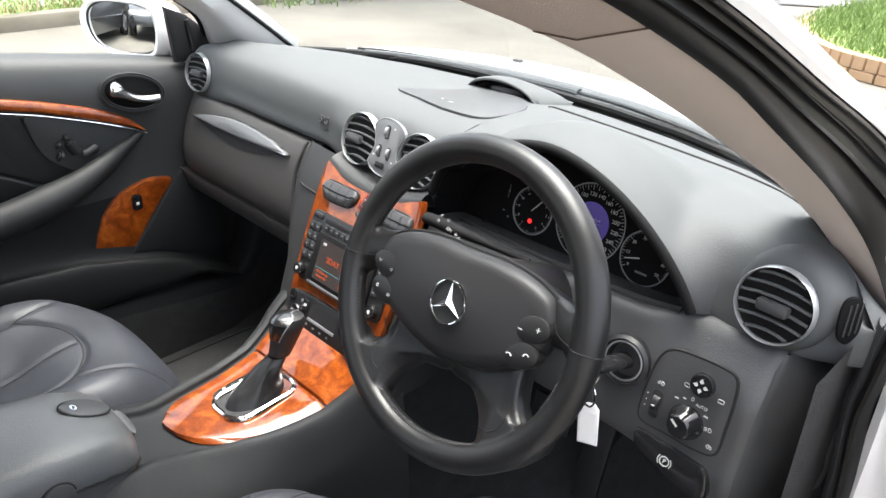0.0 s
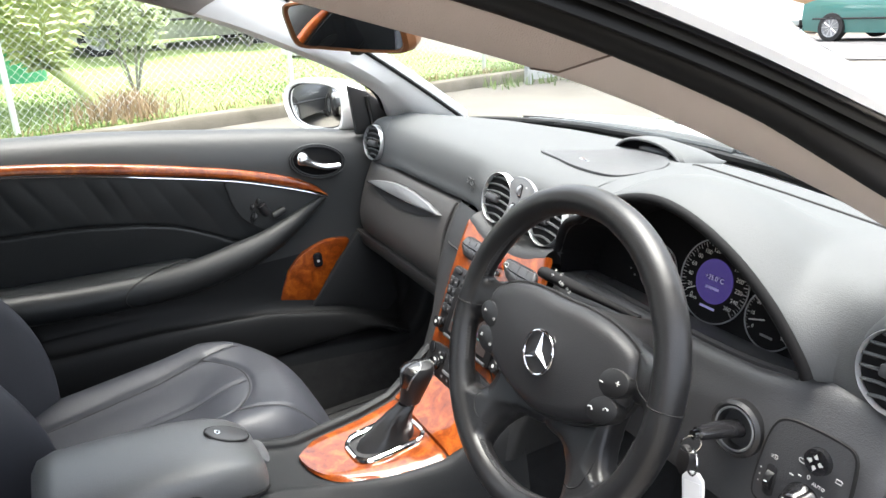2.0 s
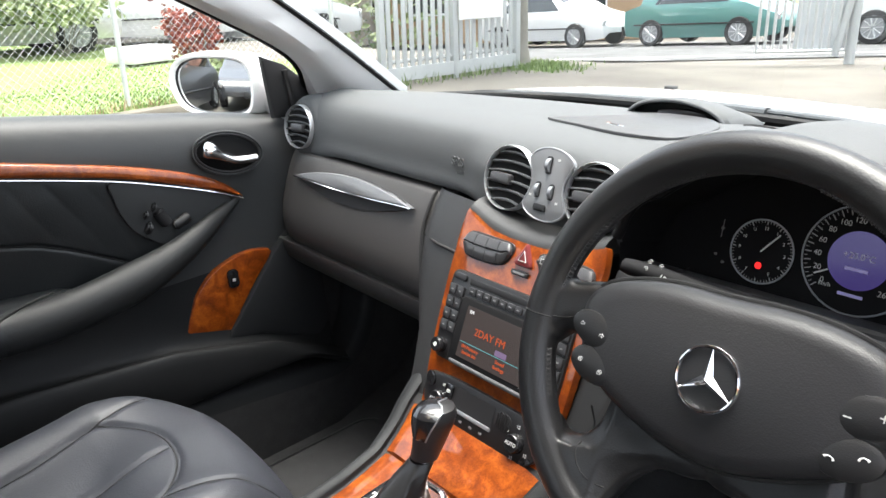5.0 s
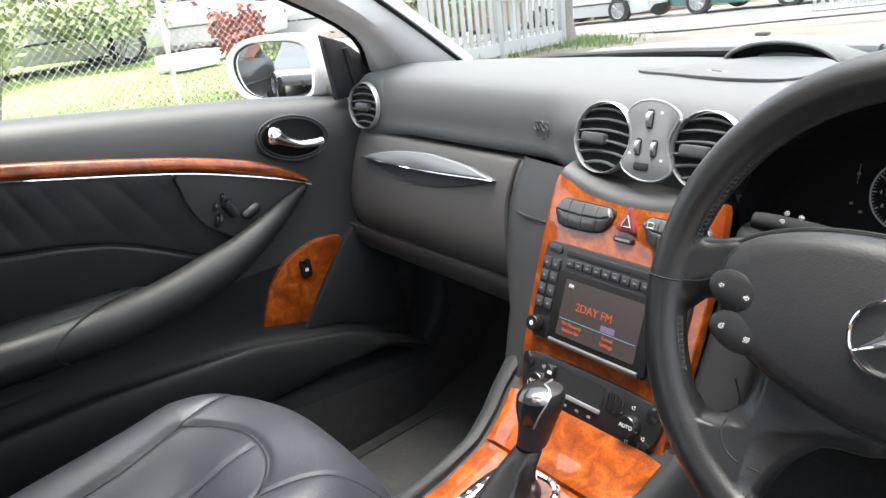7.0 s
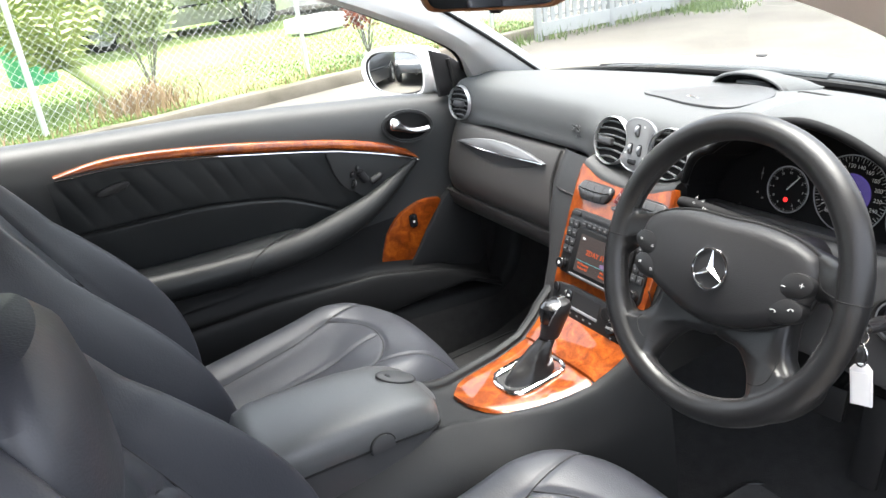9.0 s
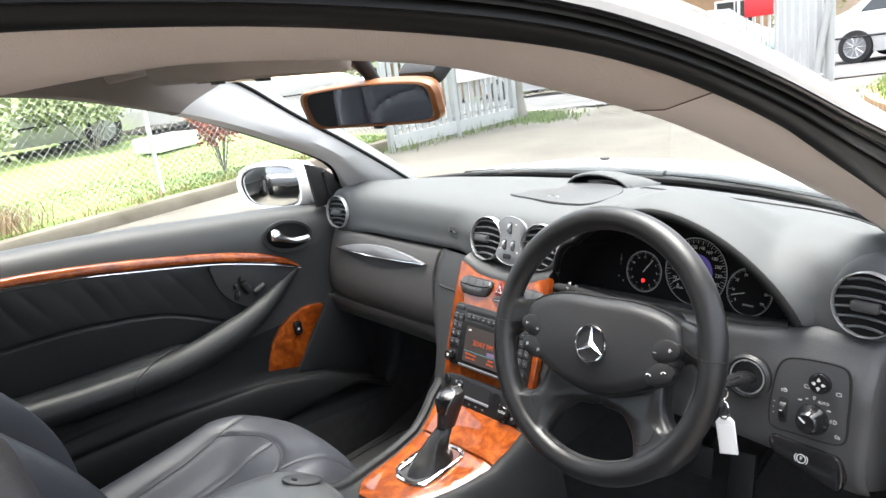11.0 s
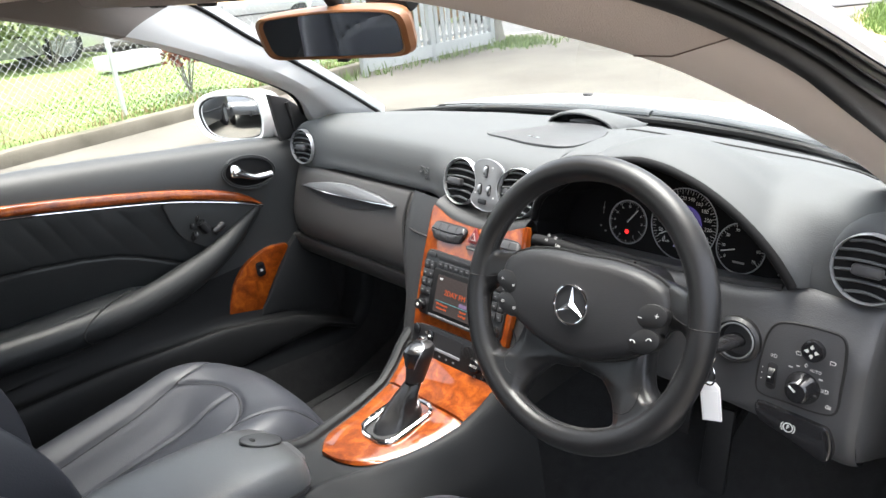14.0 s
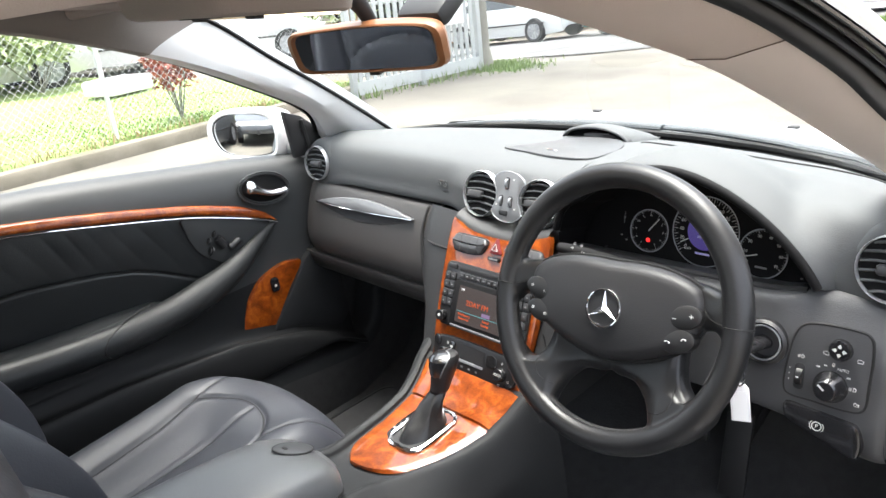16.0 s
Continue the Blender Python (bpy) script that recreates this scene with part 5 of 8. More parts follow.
# lamp symbols: a half oval with three beams
for a, b, k, s_ in ((0.540, 0.038, 1.0, 1), (0.607, 0.012, 1.1, 1), (0.613, -0.007, 0.95, -1), (0.568, -0.006, 0.8, 1)):
    arc = [(0.0005 + 0.0032 * math.cos(t) * k * s_, 0.0024 * math.sin(t) * k) for t in (-math.pi / 2 + math.pi * i / 10 for i in range(11))]
    part("lamp_symbol", tube([spot(LPF, a + u, b + v, 0.0048) for u, v in arc], 0.00045, 5, ring=True), MARK, light)
    for v in (-0.0015, 0.0, 0.0015):
        part("lamp_symbol", tube([spot(LPF, a - 0.0012 * k * s_, b + v * k, 0.0048), spot(LPF, a - 0.0042 * k * s_, b + (v - 0.0007) * k, 0.0048)], 0.0004, 5), MARK, light)
for a, s_ in ((0.570, -1), (0.611, 1)):
    part("mirror_symbol", tube([spot(LPF, a + s_ * u, 0.051 + v, 0.0048) for u, v in ((-0.003, -0.0022), (0.003, -0.0018), (0.0036, 0.0012), (0.002, 0.0022), (-0.003, 0.0020))], 0.00045, 5, ring=True), MARK, light)
lettering("panel_text", "AUTO", 0.0052, moved(LPF, 0.5925, 0.0335, 0.0046), MARK, light)
lettering("panel_text", "0", 0.0075, moved(LPF, 0.5805, 0.0375, 0.0046), MARK, light)
pb = part("brake_release", slab(smooth2([(0.527, -0.030), (0.56, -0.030), (0.60, -0.032), (0.620, -0.036), (0.627, -0.062), (0.620, -0.080), (0.59, -0.072), (0.55, -0.060), (0.530, -0.052)], 4), moved(LP, 0, 0, -0.004), 0.014, 0.004), BLACK, dash, "black parking brake release handle")
pf = moved(LP, 0.572, -0.050, 0.0105)
part("brake_mark", tube([spot(pf, 0.006 * math.cos(t), 0.006 * math.sin(t)) for t in (2 * math.pi * i / 20 for i in range(20))], 0.0007, 5, ring=True), MARK, pb)
lettering("brake_letter", "P", 0.008, pf, MARK, pb)
for s in (-1, 1):
    part("brake_mark", tube([spot(pf, s * 0.0088 * math.cos(t), 0.0088 * math.sin(t)) for t in (-0.7, -0.35, 0, 0.35, 0.7)], 0.0006, 5), MARK, pb)

# ---- ignition lock and key ----
IG = at_frame((0.489, -0.052, 0.744), (0.05, -1, 0.25))
lock = thing("ignition_lock", "black ignition lock with a chrome ring", "ignition")
part("lock_body", turned([(0.033, -0.02), (0.032, 0.004), (0.028, 0.008), (0.022, 0.002), (0.020, -0.006), (0, -0.006)], IG, 36), PANEL, lock)
part("lock_ring", tube([spot(IG, 0.0240 * math.cos(t), 0.0240 * math.sin(t), 0.006) for t in (2 * math.pi * i / 40 for i in range(40))], 0.0014, 8, ring=True), SATIN, lock, "chrome lock ring")
keyt = thing("car_key", "black car key in the ignition with a white tag", "key")
part("key_body", tube([spot(IG, 0, 0, 0.0), spot(IG, -0.002, 0, 0.012), spot(IG, -0.006, -0.001, 0.030), spot(IG, -0.010, -0.003, 0.052)], [0.013, 0.0125, 0.0115, 0.009], 14, flat=0.75), BLACK, keyt, "black key grip")
part("key_tip", tube([spot(IG, -0.009, -0.003, 0.048), spot(IG, -0.011, -0.004, 0.060)], 0.0055, 10), CHROME, keyt)
k0 = spot(IG, -0.012, -0.014, 0.058)


def hoop(c, r, n1, n2, wire):
    return tube([Vector(c) + Vector(n1) * (r * math.cos(t)) + Vector(n2) * (r * math.sin(t)) for t in (2 * math.pi * i / 28 for i in range(28))], wire, 6, ring=True)


part("key_ring", hoop(k0 + Vector((0, 0, -0.002)), 0.011, (0.5, 0.86, 0), (0, 0, 1), 0.0010), CHROME, keyt, "small steel ring")
part("key_ring", hoop(k0 + Vector((0.0, 0.002, -0.026)), 0.0145, (0.9, -0.43, 0), (0, 0.2, 0.98), 0.0012), CHROME, keyt, "steel split ring")
part("leather_fob", slab(smooth2([(-0.011, 0.012), (0.010, 0.013), (0.013, -0.010), (0.004, -0.018), (-0.010, -0.014)], 4), at_frame(k0 + Vector((-0.012, 0.010, -0.034)), (-0.3, -0.9, 0.2), (0.2, 0, 1)), 0.008, 0.003), MATT, keyt, "dark leather fob")
tf = at_frame(k0 + Vector((0.004, 0.004, -0.068)), (0.30, -0.95, 0.05), (-0.08, 0, 1))
tag_out = [(-0.0125, -0.029), (0.0125, -0.029), (0.0125, 0.021), (0.007, 0.029), (-0.007, 0.029), (-0.0125, 0.021)]
tg = part("key_tag", slab(tag_out, tf, 0.0045, 0.001), LABELWHITE, keyt, "clear plastic tag with white card")
part("tag_card", slab(rounded(-0.0095, -0.026, 0.0095, 0.018, 0.001), moved(tf, 0, 0, 0.0045), 0.0004), material("white_card", (0.85, 0.85, 0.84), 0.7), tg)

# ---- centre console ----
console = thing("centre_console", "dark grey centre console with burl walnut gear surround", "console")
LEFT_EDGE = [(-0.52, -0.055), (-0.47, -0.058), (-0.43, -0.060), (-0.41, -0.064), (-0.384, -0.071), (-0.33, -0.079), (-0.263, -0.090), (-0.20, -0.104), (-0.165, -0.113), (-0.12, -0.12)]
RIGHT_EDGE = [(-0.52, 0.055), (-0.47, 0.050), (-0.43, 0.050), (-0.41, 0.052), (-0.387, 0.060), (-0.33, 0.080), (-0.268, 0.094), (-0.217, 0.101), (-0.165, 0.115), (-0.12, 0.122)]
TOP_Z = [(-0.60, 0.560), (-0.52, 0.560), (-0.47, 0.553), (-0.43, 0.537), (-0.40, 0.532), (-0.30, 0.529), (-0.23, 0.533), (-0.19, 0.552), (-0.165, 0.570), (-0.12, 0.595)]
secs = []
for i in range(40):
    y = -1.0 + 0.88 * i / 39
    l, r, z = lerp_table(LEFT_EDGE, y)[0], lerp_table(RIGHT_EDGE, y)[0], lerp_table(TOP_Z, y)[0]
    wl = 0.118 + 0.045 * max(0, (y + 0.30) / 0.18)
    wr = 0.128 + 0.03 * max(0, (y + 0.30) / 0.18)
    secs.append([Vector((q.x, y, q.y)) for q in cr([(-wl - 0.012, 0.22, 0), (-wl - 0.008, 0.44, 0), (-wl, z - 0.02, 0), (l - 0.019, z + 0.009, 0), (l - 0.005, z + 0.008, 0), (l + 0.004, z - 0.002, 0), (0, z - 0.004, 0), (r - 0.004, z - 0.002, 0), (r + 0.008, z + 0.005, 0), (r + 0.024, z - 0.002, 0), (wr, z - 0.050, 0), (wr + 0.012, 0.42, 0), (wr + 0.016, 0.22, 0)], 4)])
part("console_body", grid(secs), CONSOLE, console, "dark grey console body")


def wood_strip(y0, y1, n, name, lab):
    ys = [y0 + (y1 - y0) * i / n for i in range(n + 1)]
    rows = []
    for y in ys:
        l, r, z = lerp_table(LEFT_EDGE, y)[0], lerp_table(RIGHT_EDGE, y)[0], lerp_table(TOP_Z, y)[0]
        if y < -0.36:
            t = min(1.0, (-0.36 - y) / 0.062)
            c = (l + r) / 2 - 0.014
            k = math.sqrt(max(0.0, 1 - t ** 2.6))
            l, r = c + (l - c) * max(k, 0.25), c + (r - c) * max(k, 0.08)
        rows.append([Vector((l + (r - l) * j / 12, y, z + 0.0035 + (0.0012 if 0 < j < 12 else -0.004))) for j in range(13)])
    first = [p - Vector((0, 0.001, 0.006)) for p in rows[0]]
    last = [p - Vector((0, -0.001, 0.006)) for p in rows[-1]]
    return part(name, grid([first] + rows + [last]), WOOD, console, lab)


wood_strip(-0.422, -0.2265, 48, "gear_surround", "lacquered burl walnut gear surround")
wood_strip(-0.2225, -0.160, 8, "ashtray_lid", "lacquered burl walnut ashtray lid")
bez = rounded(-0.037, -0.060, 0.037, 0.060, 0.026, 7)
BZ = ((0.005, -0.288, 0.533), (0.998, 0.06, 0), (-0.06, 0.998, 0.005), (0, 0, 1))
bm = tube([spot([Vector(q) for q in BZ], a, b, 0.004) for a, b in bez], 0.0048, 8, ring=True)
part("gear_bezel", bm, CHROME, console, "chrome gear lever bezel")
part("gate_strip", slab(smooth2([(-0.047, -0.040), (-0.038, -0.046), (-0.0335, -0.02), (-0.0335, 0.03), (-0.040, 0.048), (-0.049, 0.040), (-0.051, 0.0)], 4), [Vector(q) for q in BZ], 0.0055, 0.001), BLACK, console, "black gear position strip")
part("bezel_floor", slab(bez, BZ, 0.003), MATT, console)
for i in range(7):
    y = -0.335 + 0.015 * i
    part("gate_mark", slab(rounded(-0.040, y + 0.016, -0.036, y + 0.021, 0.001), ((0, 0, 0.5388), (1, 0, 0), (0, 1, 0), (0, 0, 1)), 0.0006), CHROME if i % 2 else MARK, console)
lever = thing("gear_lever", "black leather gear lever with a pleated gaiter", "gear lever")
rows = []
for k, (cx_, cy_, z, a, b, fold) in enumerate(((0.005, -0.288, 0.535, 0.030, 0.050, 0.0), (0.004, -0.285, 0.546, 0.028, 0.045, 0.003), (0.004, -0.277, 0.556, 0.023, 0.034, 0.005), (0.004, -0.268, 0.566, 0.021, 0.027, 0.0045), (0.005, -0.258, 0.577, 0.018, 0.021, 0.0030), (0.006, -0.247, 0.585, 0.0165, 0.018, 0.0012), (0.006, -0.241, 0.591, 0.0155, 0.016, 0.0))):
    rows.append([Vector((cx_ + (a + fold * math.cos(5 * t + k * 1.3)) * math.cos(t), cy_ + (b + fold * math.sin(4 * t + k)) * math.sin(t), z + 0.25 * fold * math.sin(3 * t + k))) for t in (2 * math.pi * j / 32 for j in range(32))])
part("gaiter", grid(rows, around=True), RIMLEATHER, lever, "creased black leather gaiter")
p0, p1 = Vector((0.006, -0.240, 0.589)), Vector((0.012, -0.212, 0.655))
part("lever_collar", tube([p0, p0.lerp(p1, 0.07)], 0.0152, 16), CHROME, lever, "chrome collar")
kb = []
for t, a, b, oy in ((0.04, 0.0135, 0.0145, 0), (0.2, 0.0145, 0.016, 0), (0.45, 0.0165, 0.019, -0.001), (0.7, 0.0195, 0.0225, -0.004), (0.88, 0.0200, 0.023, -0.006), (0.98, 0.0165, 0.019, -0.006), (1.03, 0.008, 0.010, -0.006), (1.04, 0.001, 0.001, -0.006)):
    c = p0.lerp(p1, t)
    a, b = a * 1.18, b * 1.18
    kb.append([c + Vector((a * math.cos(q), b * math.sin(q) + oy, 0.15 * b * math.sin(q) * -1)) for q in (2 * math.pi * j / 24 for j in range(24))])
part("lever_knob", grid(kb, around=True), KNOBLEATHER, lever, "black leather gear knob")
face = []
for i, row in enumerate(kb[2:]):
    c = sum(row, Vector()) / len(row)
    first, last = 9 - 0.5 * i, 20.5 + 0.7 * i
    line = []
    for q in range(15):
        at = first + (last - first) * q / 14
        p = row[int(at) % 24].lerp(row[(int(at) + 1) % 24], at % 1.0)
        line.append(c + (p - c) * 1.045 + Vector((0, 0, 0.0008)))
    face.append(line)
part("knob_face", grid(face), BLACK, lever, "glossy black face of the gear knob")
part("knob_trim", tube([r[0] for r in face] + [r[-1] for r in face[::-1]], 0.0011, 6), SATIN, lever, "thin silver line round the knob face")

arm = thing("armrest_box", "dark grey padded centre armrest", "armrest")
ARM = [(-0.482, 0.030, 0.588, 0.562), (-0.487, 0.052, 0.606, 0.566), (-0.497, 0.066, 0.619, 0.571), (-0.515, 0.076, 0.630, 0.577), (-0.545, 0.082, 0.642, 0.585), (-0.60, 0.086, 0.652, 0.595), (-0.68, 0.088, 0.660, 0.604), (-0.745, 0.089, 0.664, 0.609), (-0.768, 0.084, 0.658, 0.611), (-0.778, 0.072, 0.645, 0.613)]
rows, low = [], []
for y, hw, zt, zb in ARM:
    rows.append([Vector((-0.006 + hw * q.x, y, zb + (zt - zb) * q.y)) for q in cr([(-0.96, -0.05, 0), (-1.0, 0.02, 0), (-1.02, 0.30, 0), (-0.98, 0.62, 0), (-0.84, 0.86, 0), (-0.5, 0.97, 0), (0, 1.0, 0), (0.5, 0.97, 0), (0.84, 0.86, 0), (0.98, 0.62, 0), (1.02, 0.30, 0), (1.0, 0.02, 0), (0.96, -0.05, 0)], 3)])
    low.append([Vector((-0.006 + hw * k, y - 0.006, z)) for k, z in ((-1.10, 0.45), (-1.02, zb - 0.03), (-0.99, zb - 0.004), (0, zb), (0.99, zb - 0.004), (1.02, zb - 0.03), (1.10, 0.45))])
part("armrest_lid", grid(rows, ends=True), ARMGREY, arm, "grained grey armrest lid")
part("armrest_base", grid(low, ends=True), DASH_LOW, arm, "dark grey bin under the lid")
part("lid_gap", tube([Vector((-0.006 + hw * k * 0.995, y, zb - 0.001)) for k, part_ in ((-1, ARM[::-1]), (1, ARM)) for y, hw, zt, zb in part_], 0.0022, 6), SEAM, arm)
BF = at_frame((-0.012, -0.523, 0.6335), (0.0, 0.40, 1), (0.1, 1, 0.0))
btn = part("release_button", slab(oval(0, 0, 0.031, 0.021, 28, 84), moved(BF, 0, 0, -0.003), 0.0055, 0.002), DASH_LOW, arm, "oval release button")
part("button_gap", tube([spot(BF, a, b, 0.0006) for a, b in oval(0, 0, 0.0318, 0.0218, 28, 84)], 0.0011, 6, ring=True), SEAM, arm)
part("button_mark", slab(oval(0, 0, 0.0062, 0.0042, 20), moved(BF, 0.0, -0.014, 0.0024), 0.0006), CHROME, btn)
part("button_dot", slab(oval(0, 0, 0.0036, 0.0018, 16), moved(BF, 0.0, -0.014, 0.0030), 0.0004), MATT, btn)
part("hinge_cap", slab(smooth2([(-0.024, -0.010), (-0.020, 0.008), (0.0, 0.014), (0.022, 0.006), (0.028, -0.012), (0.0, -0.020)], 4), at_frame((0.004, -0.4865, 0.598), (0.1, 1.0, 0.75), (0, -0.3, 1)), 0.004, 0.002), HANDLEGREY, arm, "pale smooth hinge cap")
lf = at_frame((0.0795, -0.598, 0.599), (1, 0.05, 0.1))
latch_out = [(0.019 * math.cos(t), 0.017 * math.sin(t)) for t in (math.pi * i / 14 for i in range(15))] + [(-0.019, -0.008), (0.019, -0.008)]
part("side_latch", slab(latch_out, lf, 0.007, 0.0015), DASH_LOW, arm, "half-round side latch")
part("latch_gap", tube([spot(lf, a * 1.06, b * 1.06, 0.0045) for a, b in latch_out[:15]], 0.0012, 6), SEAM, arm)

# ---- passenger door ----
door = thing("passenger_door", "closed passenger door with black leather and burl walnut trim", "car door")


def belt(y):
    return lerp_table([(-1.1, 1.022), (-0.92, 1.0), (-0.81, 0.987), (-0.57, 0.962), (-0.44, 0.943), (-0.26, 0.914), (-0.1, 0.888), (0.0, 0.868), (0.05, 0.858)], y)[0]


def pocket(y):
    return lerp_table([(-1.1, 0.56), (-0.8, 0.552), (-0.55, 0.543), (-0.30, 0.515), (-0.2, 0.488), (-0.115, 0.462), (-0.06, 0.434), (0.03, 0.385), (0.06, 0.37)], y)[0]


rows = []
for i in range(48):
    y = -1.08 + 1.11 * i / 47
    b, p = belt(y), pocket(y)
    b2 = min(p - 0.024, lerp_table([(-1.1, 0.415), (-0.3, 0.412), (-0.05, 0.405), (0.03, 0.385)], y)[0])
    out = 0.010 * max(0, (y + 0.10) / 0.13)
    rows.append([Vector((q.x + out, y, q.y)) for q in cr([(-0.785, b - 0.04, 0), (-0.772, b - 0.006, 0), (-0.752, b + 0.004, 0), (-0.722, b - 0.002, 0), (-0.700, b - 0.022, 0), (-0.686, b - 0.055, 0), (-0.680, b - 0.10, 0), (-0.678, 0.72, 0), (-0.675, 0.64, 0), (-0.669, 0.58, 0), (-0.662, p + 0.02, 0), (-0.650, p - 0.006, 0), (-0.630, p - 0.012, 0), (-0.618, p + 0.002, 0), (-0.606, p - 0.008, 0), (-0.600, max(p - 0.05, b2 + 0.014), 0), (-0.604, b2 + 0.004, 0), (-0.62, b2, 0), (-0.66, b2 + 0.002, 0)], 3)])
part("door_panel", grid([r[:26] for r in rows]), DOORTOP, door, "dark grey door panel")
part("door_pocket", grid([r[25:] for r in rows]), DOOR_LOW, door, "black lower door panel with a long pocket")
WT = [(-0.885, 0.940), (-0.80, 0.947), (-0.714, 0.939), (-0.60, 0.919), (-0.47, 0.890), (-0.376, 0.866), (-0.295, 0.844), (-0.20, 0.811), (-0.14, 0.780), (-0.108, 0.750)]
WB = [(-0.108, 0.746), (-0.14, 0.762), (-0.20, 0.787), (-0.30, 0.823), (-0.382, 0.846), (-0.47, 0.868), (-0.60, 0.899), (-0.719, 0.921), (-0.80, 0.931), (-0.885, 0.936)]
wt, wb = cr([(0, *q) for q in WT], 5), cr([(0, *q) for q in WB], 5)[::-1]
rows = []
for a, b in zip(wt, wb):
    rows.append([Vector((x, a.y, a.z + (b.z - a.z) * k)) for x, k in ((-0.684, 0.0), (-0.6715, 0.03), (-0.6690, 0.12), (-0.6665, 0.32), (-0.6652, 0.55), (-0.6650, 0.78), (-0.668, 0.97), (-0.682, 1.0))])
part("wood_trim", grid(rows), WOOD, door, "curved burl walnut trim strip")
part("chrome_strip", tube([Vector((-0.664, q.y, q.z - 0.0032)) for q in wb], 0.0016, 6), CHROME, door, "chrome strip")
# leather insert with soft pleats
INSERT_SEAM = [(-0.90, 0.812), (-0.78, 0.804), (-0.68, 0.796), (-0.62, 0.789), (-0.526, 0.771), (-0.46, 0.753), (-0.42, 0.735), (-0.384, 0.715), (-0.34, 0.689), (-0.30, 0.663)]
ins = []
for i in range(200):
    y = -0.90 + 0.65 * i / 199
    top = lerp_table([(a, b) for a, b in reversed([(q.y, q.z) for q in reversed(wb)])] if wb[0].y > wb[-1].y else [(q.y, q.z) for q in wb], y)[0] - 0.008
    bot = lerp_table([(-0.90, 0.700), (-0.7, 0.685), (-0.5, 0.665), (-0.44, 0.650), (-0.36, 0.640), (-0.25, 0.655)], y)[0]
    seamz = lerp_table(INSERT_SEAM, y)[0]
    row = []
    for j in range(81):
        z = bot + (top - bot) * j / 80
        d = 0.006 * math.sin(math.pi * j / 80) ** 0.5
        if z > seamz:
            u = (z - seamz) / max(0.02, top - seamz)
            d += 0.0042 * u ** 0.8 * (1 - u ** 8) * (abs(math.sin((y + 0.45 * z) * 72 + 0.6 * math.sin(y * 23))) ** 0.6 - 0.6) * (0.65 + 0.35 * math.sin(y * 41))
        d -= 0.005 * math.exp(-((z - seamz) / 0.003) ** 2)
        d += 0.002 * noise.noise((y * 14, z * 14, 0))
        row.append(Vector((-0.677 + d, y, z)))
    ins.append(row)
part("insert_seam", tube([Vector((-0.6735, y, lerp_table(INSERT_SEAM, y)[0])) for y in [-0.90 + 0.60 * i / 40 for i in range(41)]], 0.0012, 6), SEAM, door)
part("leather_insert", grid(ins), LEATHER_DOOR, door, "pleated black leather insert")
lamp = at_frame((-0.668, -0.79, 0.885), (1, 0, 0.1))
part("door_lamp", slab(oval(0, 0, 0.034, 0.010, 24, 8), lamp, 0.005, 0.002), PANEL, door, "oval door lamp")
sp = smooth2([(-0.329, 0.826), (-0.25, 0.803), (-0.18, 0.778), (-0.130, 0.749), (-0.16, 0.720), (-0.20, 0.675), (-0.220, 0.671), (-0.259, 0.693), (-0.305, 0.730), (-0.325, 0.768), (-0.331, 0.800)], 4)
DF = ((-0.681, 0, 0), (0, 1, 0), (0, 0, 1), (1, 0, 0))
swp = part("seat_switch_panel", slab(sp, DF, 0.0135, 0.002), DOORTOP, door, "grey seat switch panel")
part("panel_seam", tube([Vector((-0.669, a, b)) for a, b in sp], 0.0016, 6, ring=True), SEAM, door)
for pts, r in ((((-0.268, 0.762), (-0.262, 0.748), (-0.254, 0.734)), 0.0105), (((-0.244, 0.727), (-0.214, 0.738)), 0.0095), (((-0.290, 0.760), (-0.284, 0.757)), 0.0075), (((-0.274, 0.772), (-0.269, 0.769)), 0.008), (((-0.292, 0.738), (-0.283, 0.733)), 0.0115)):
    bm = tube([Vector((-0.664, a, b)) for a, b in pts], r, 12)
    bmesh.ops.bevel(bm, geom=[e for e in bm.edges if len(e.link_faces) == 2 and any(len(f.verts) > 4 for f in e.link_faces)], offset=r * 0.3, segments=2, affect="EDGES")
    part("seat_switch", bm, KNOBLEATHER, swp, "black seat adjuster")
hf = at_frame((-0.676, -0.118, 0.829), (1, -0.05, 0.12), (0, 0.22, 0.976))
part("handle_recess", slab(oval(0, 0, 0.060, 0.034, 40), moved(hf, 0, 0, -0.004), 0.007, 0.001), GAUGEBLACK, door, "black oval handle recess")
part("recess_rim", tube([spot(hf, a, b, 0.003) for a, b in oval(0, 0, 0.060, 0.034, 40)], 0.0026, 8, ring=True), PANEL, door)
part("recess_rim", tube([spot(hf, a, b, 0.0035) for a, b in oval(0, 0, 0.0655, 0.0385, 40)], 0.0022, 8, ring=True), DOORTOP, door)
hl = cr([spot(hf, -0.047, 0.006, 0.010), spot(hf, -0.036, 0.004, 0.014), spot(hf, -0.020, -0.003, 0.016), spot(hf, 0.006, -0.010, 0.016), spot(hf, 0.030, -0.009, 0.016), spot(hf, 0.048, -0.006, 0.014)], 4)
part("door_handle", tube(hl, [0.0105 + 0.0120 * math.exp(-((i - 3) / 4.2) ** 2) for i in range(len(hl))], 16, flat=0.7), HANDLECHROME, door, "chrome pull handle")
ap = cr([(-0.672, -0.118, 0.742), (-0.662, -0.16, 0.724), (-0.648, -0.215, 0.700), (-0.634, -0.28, 0.678), (-0.622, -0.36, 0.662), (-0.614, -0.45, 0.652), (-0.607, -0.55, 0.652), (-0.603, -0.68, 0.662), (-0.602, -0.85, 0.682), (-0.602, -1.05, 0.70)], 5)
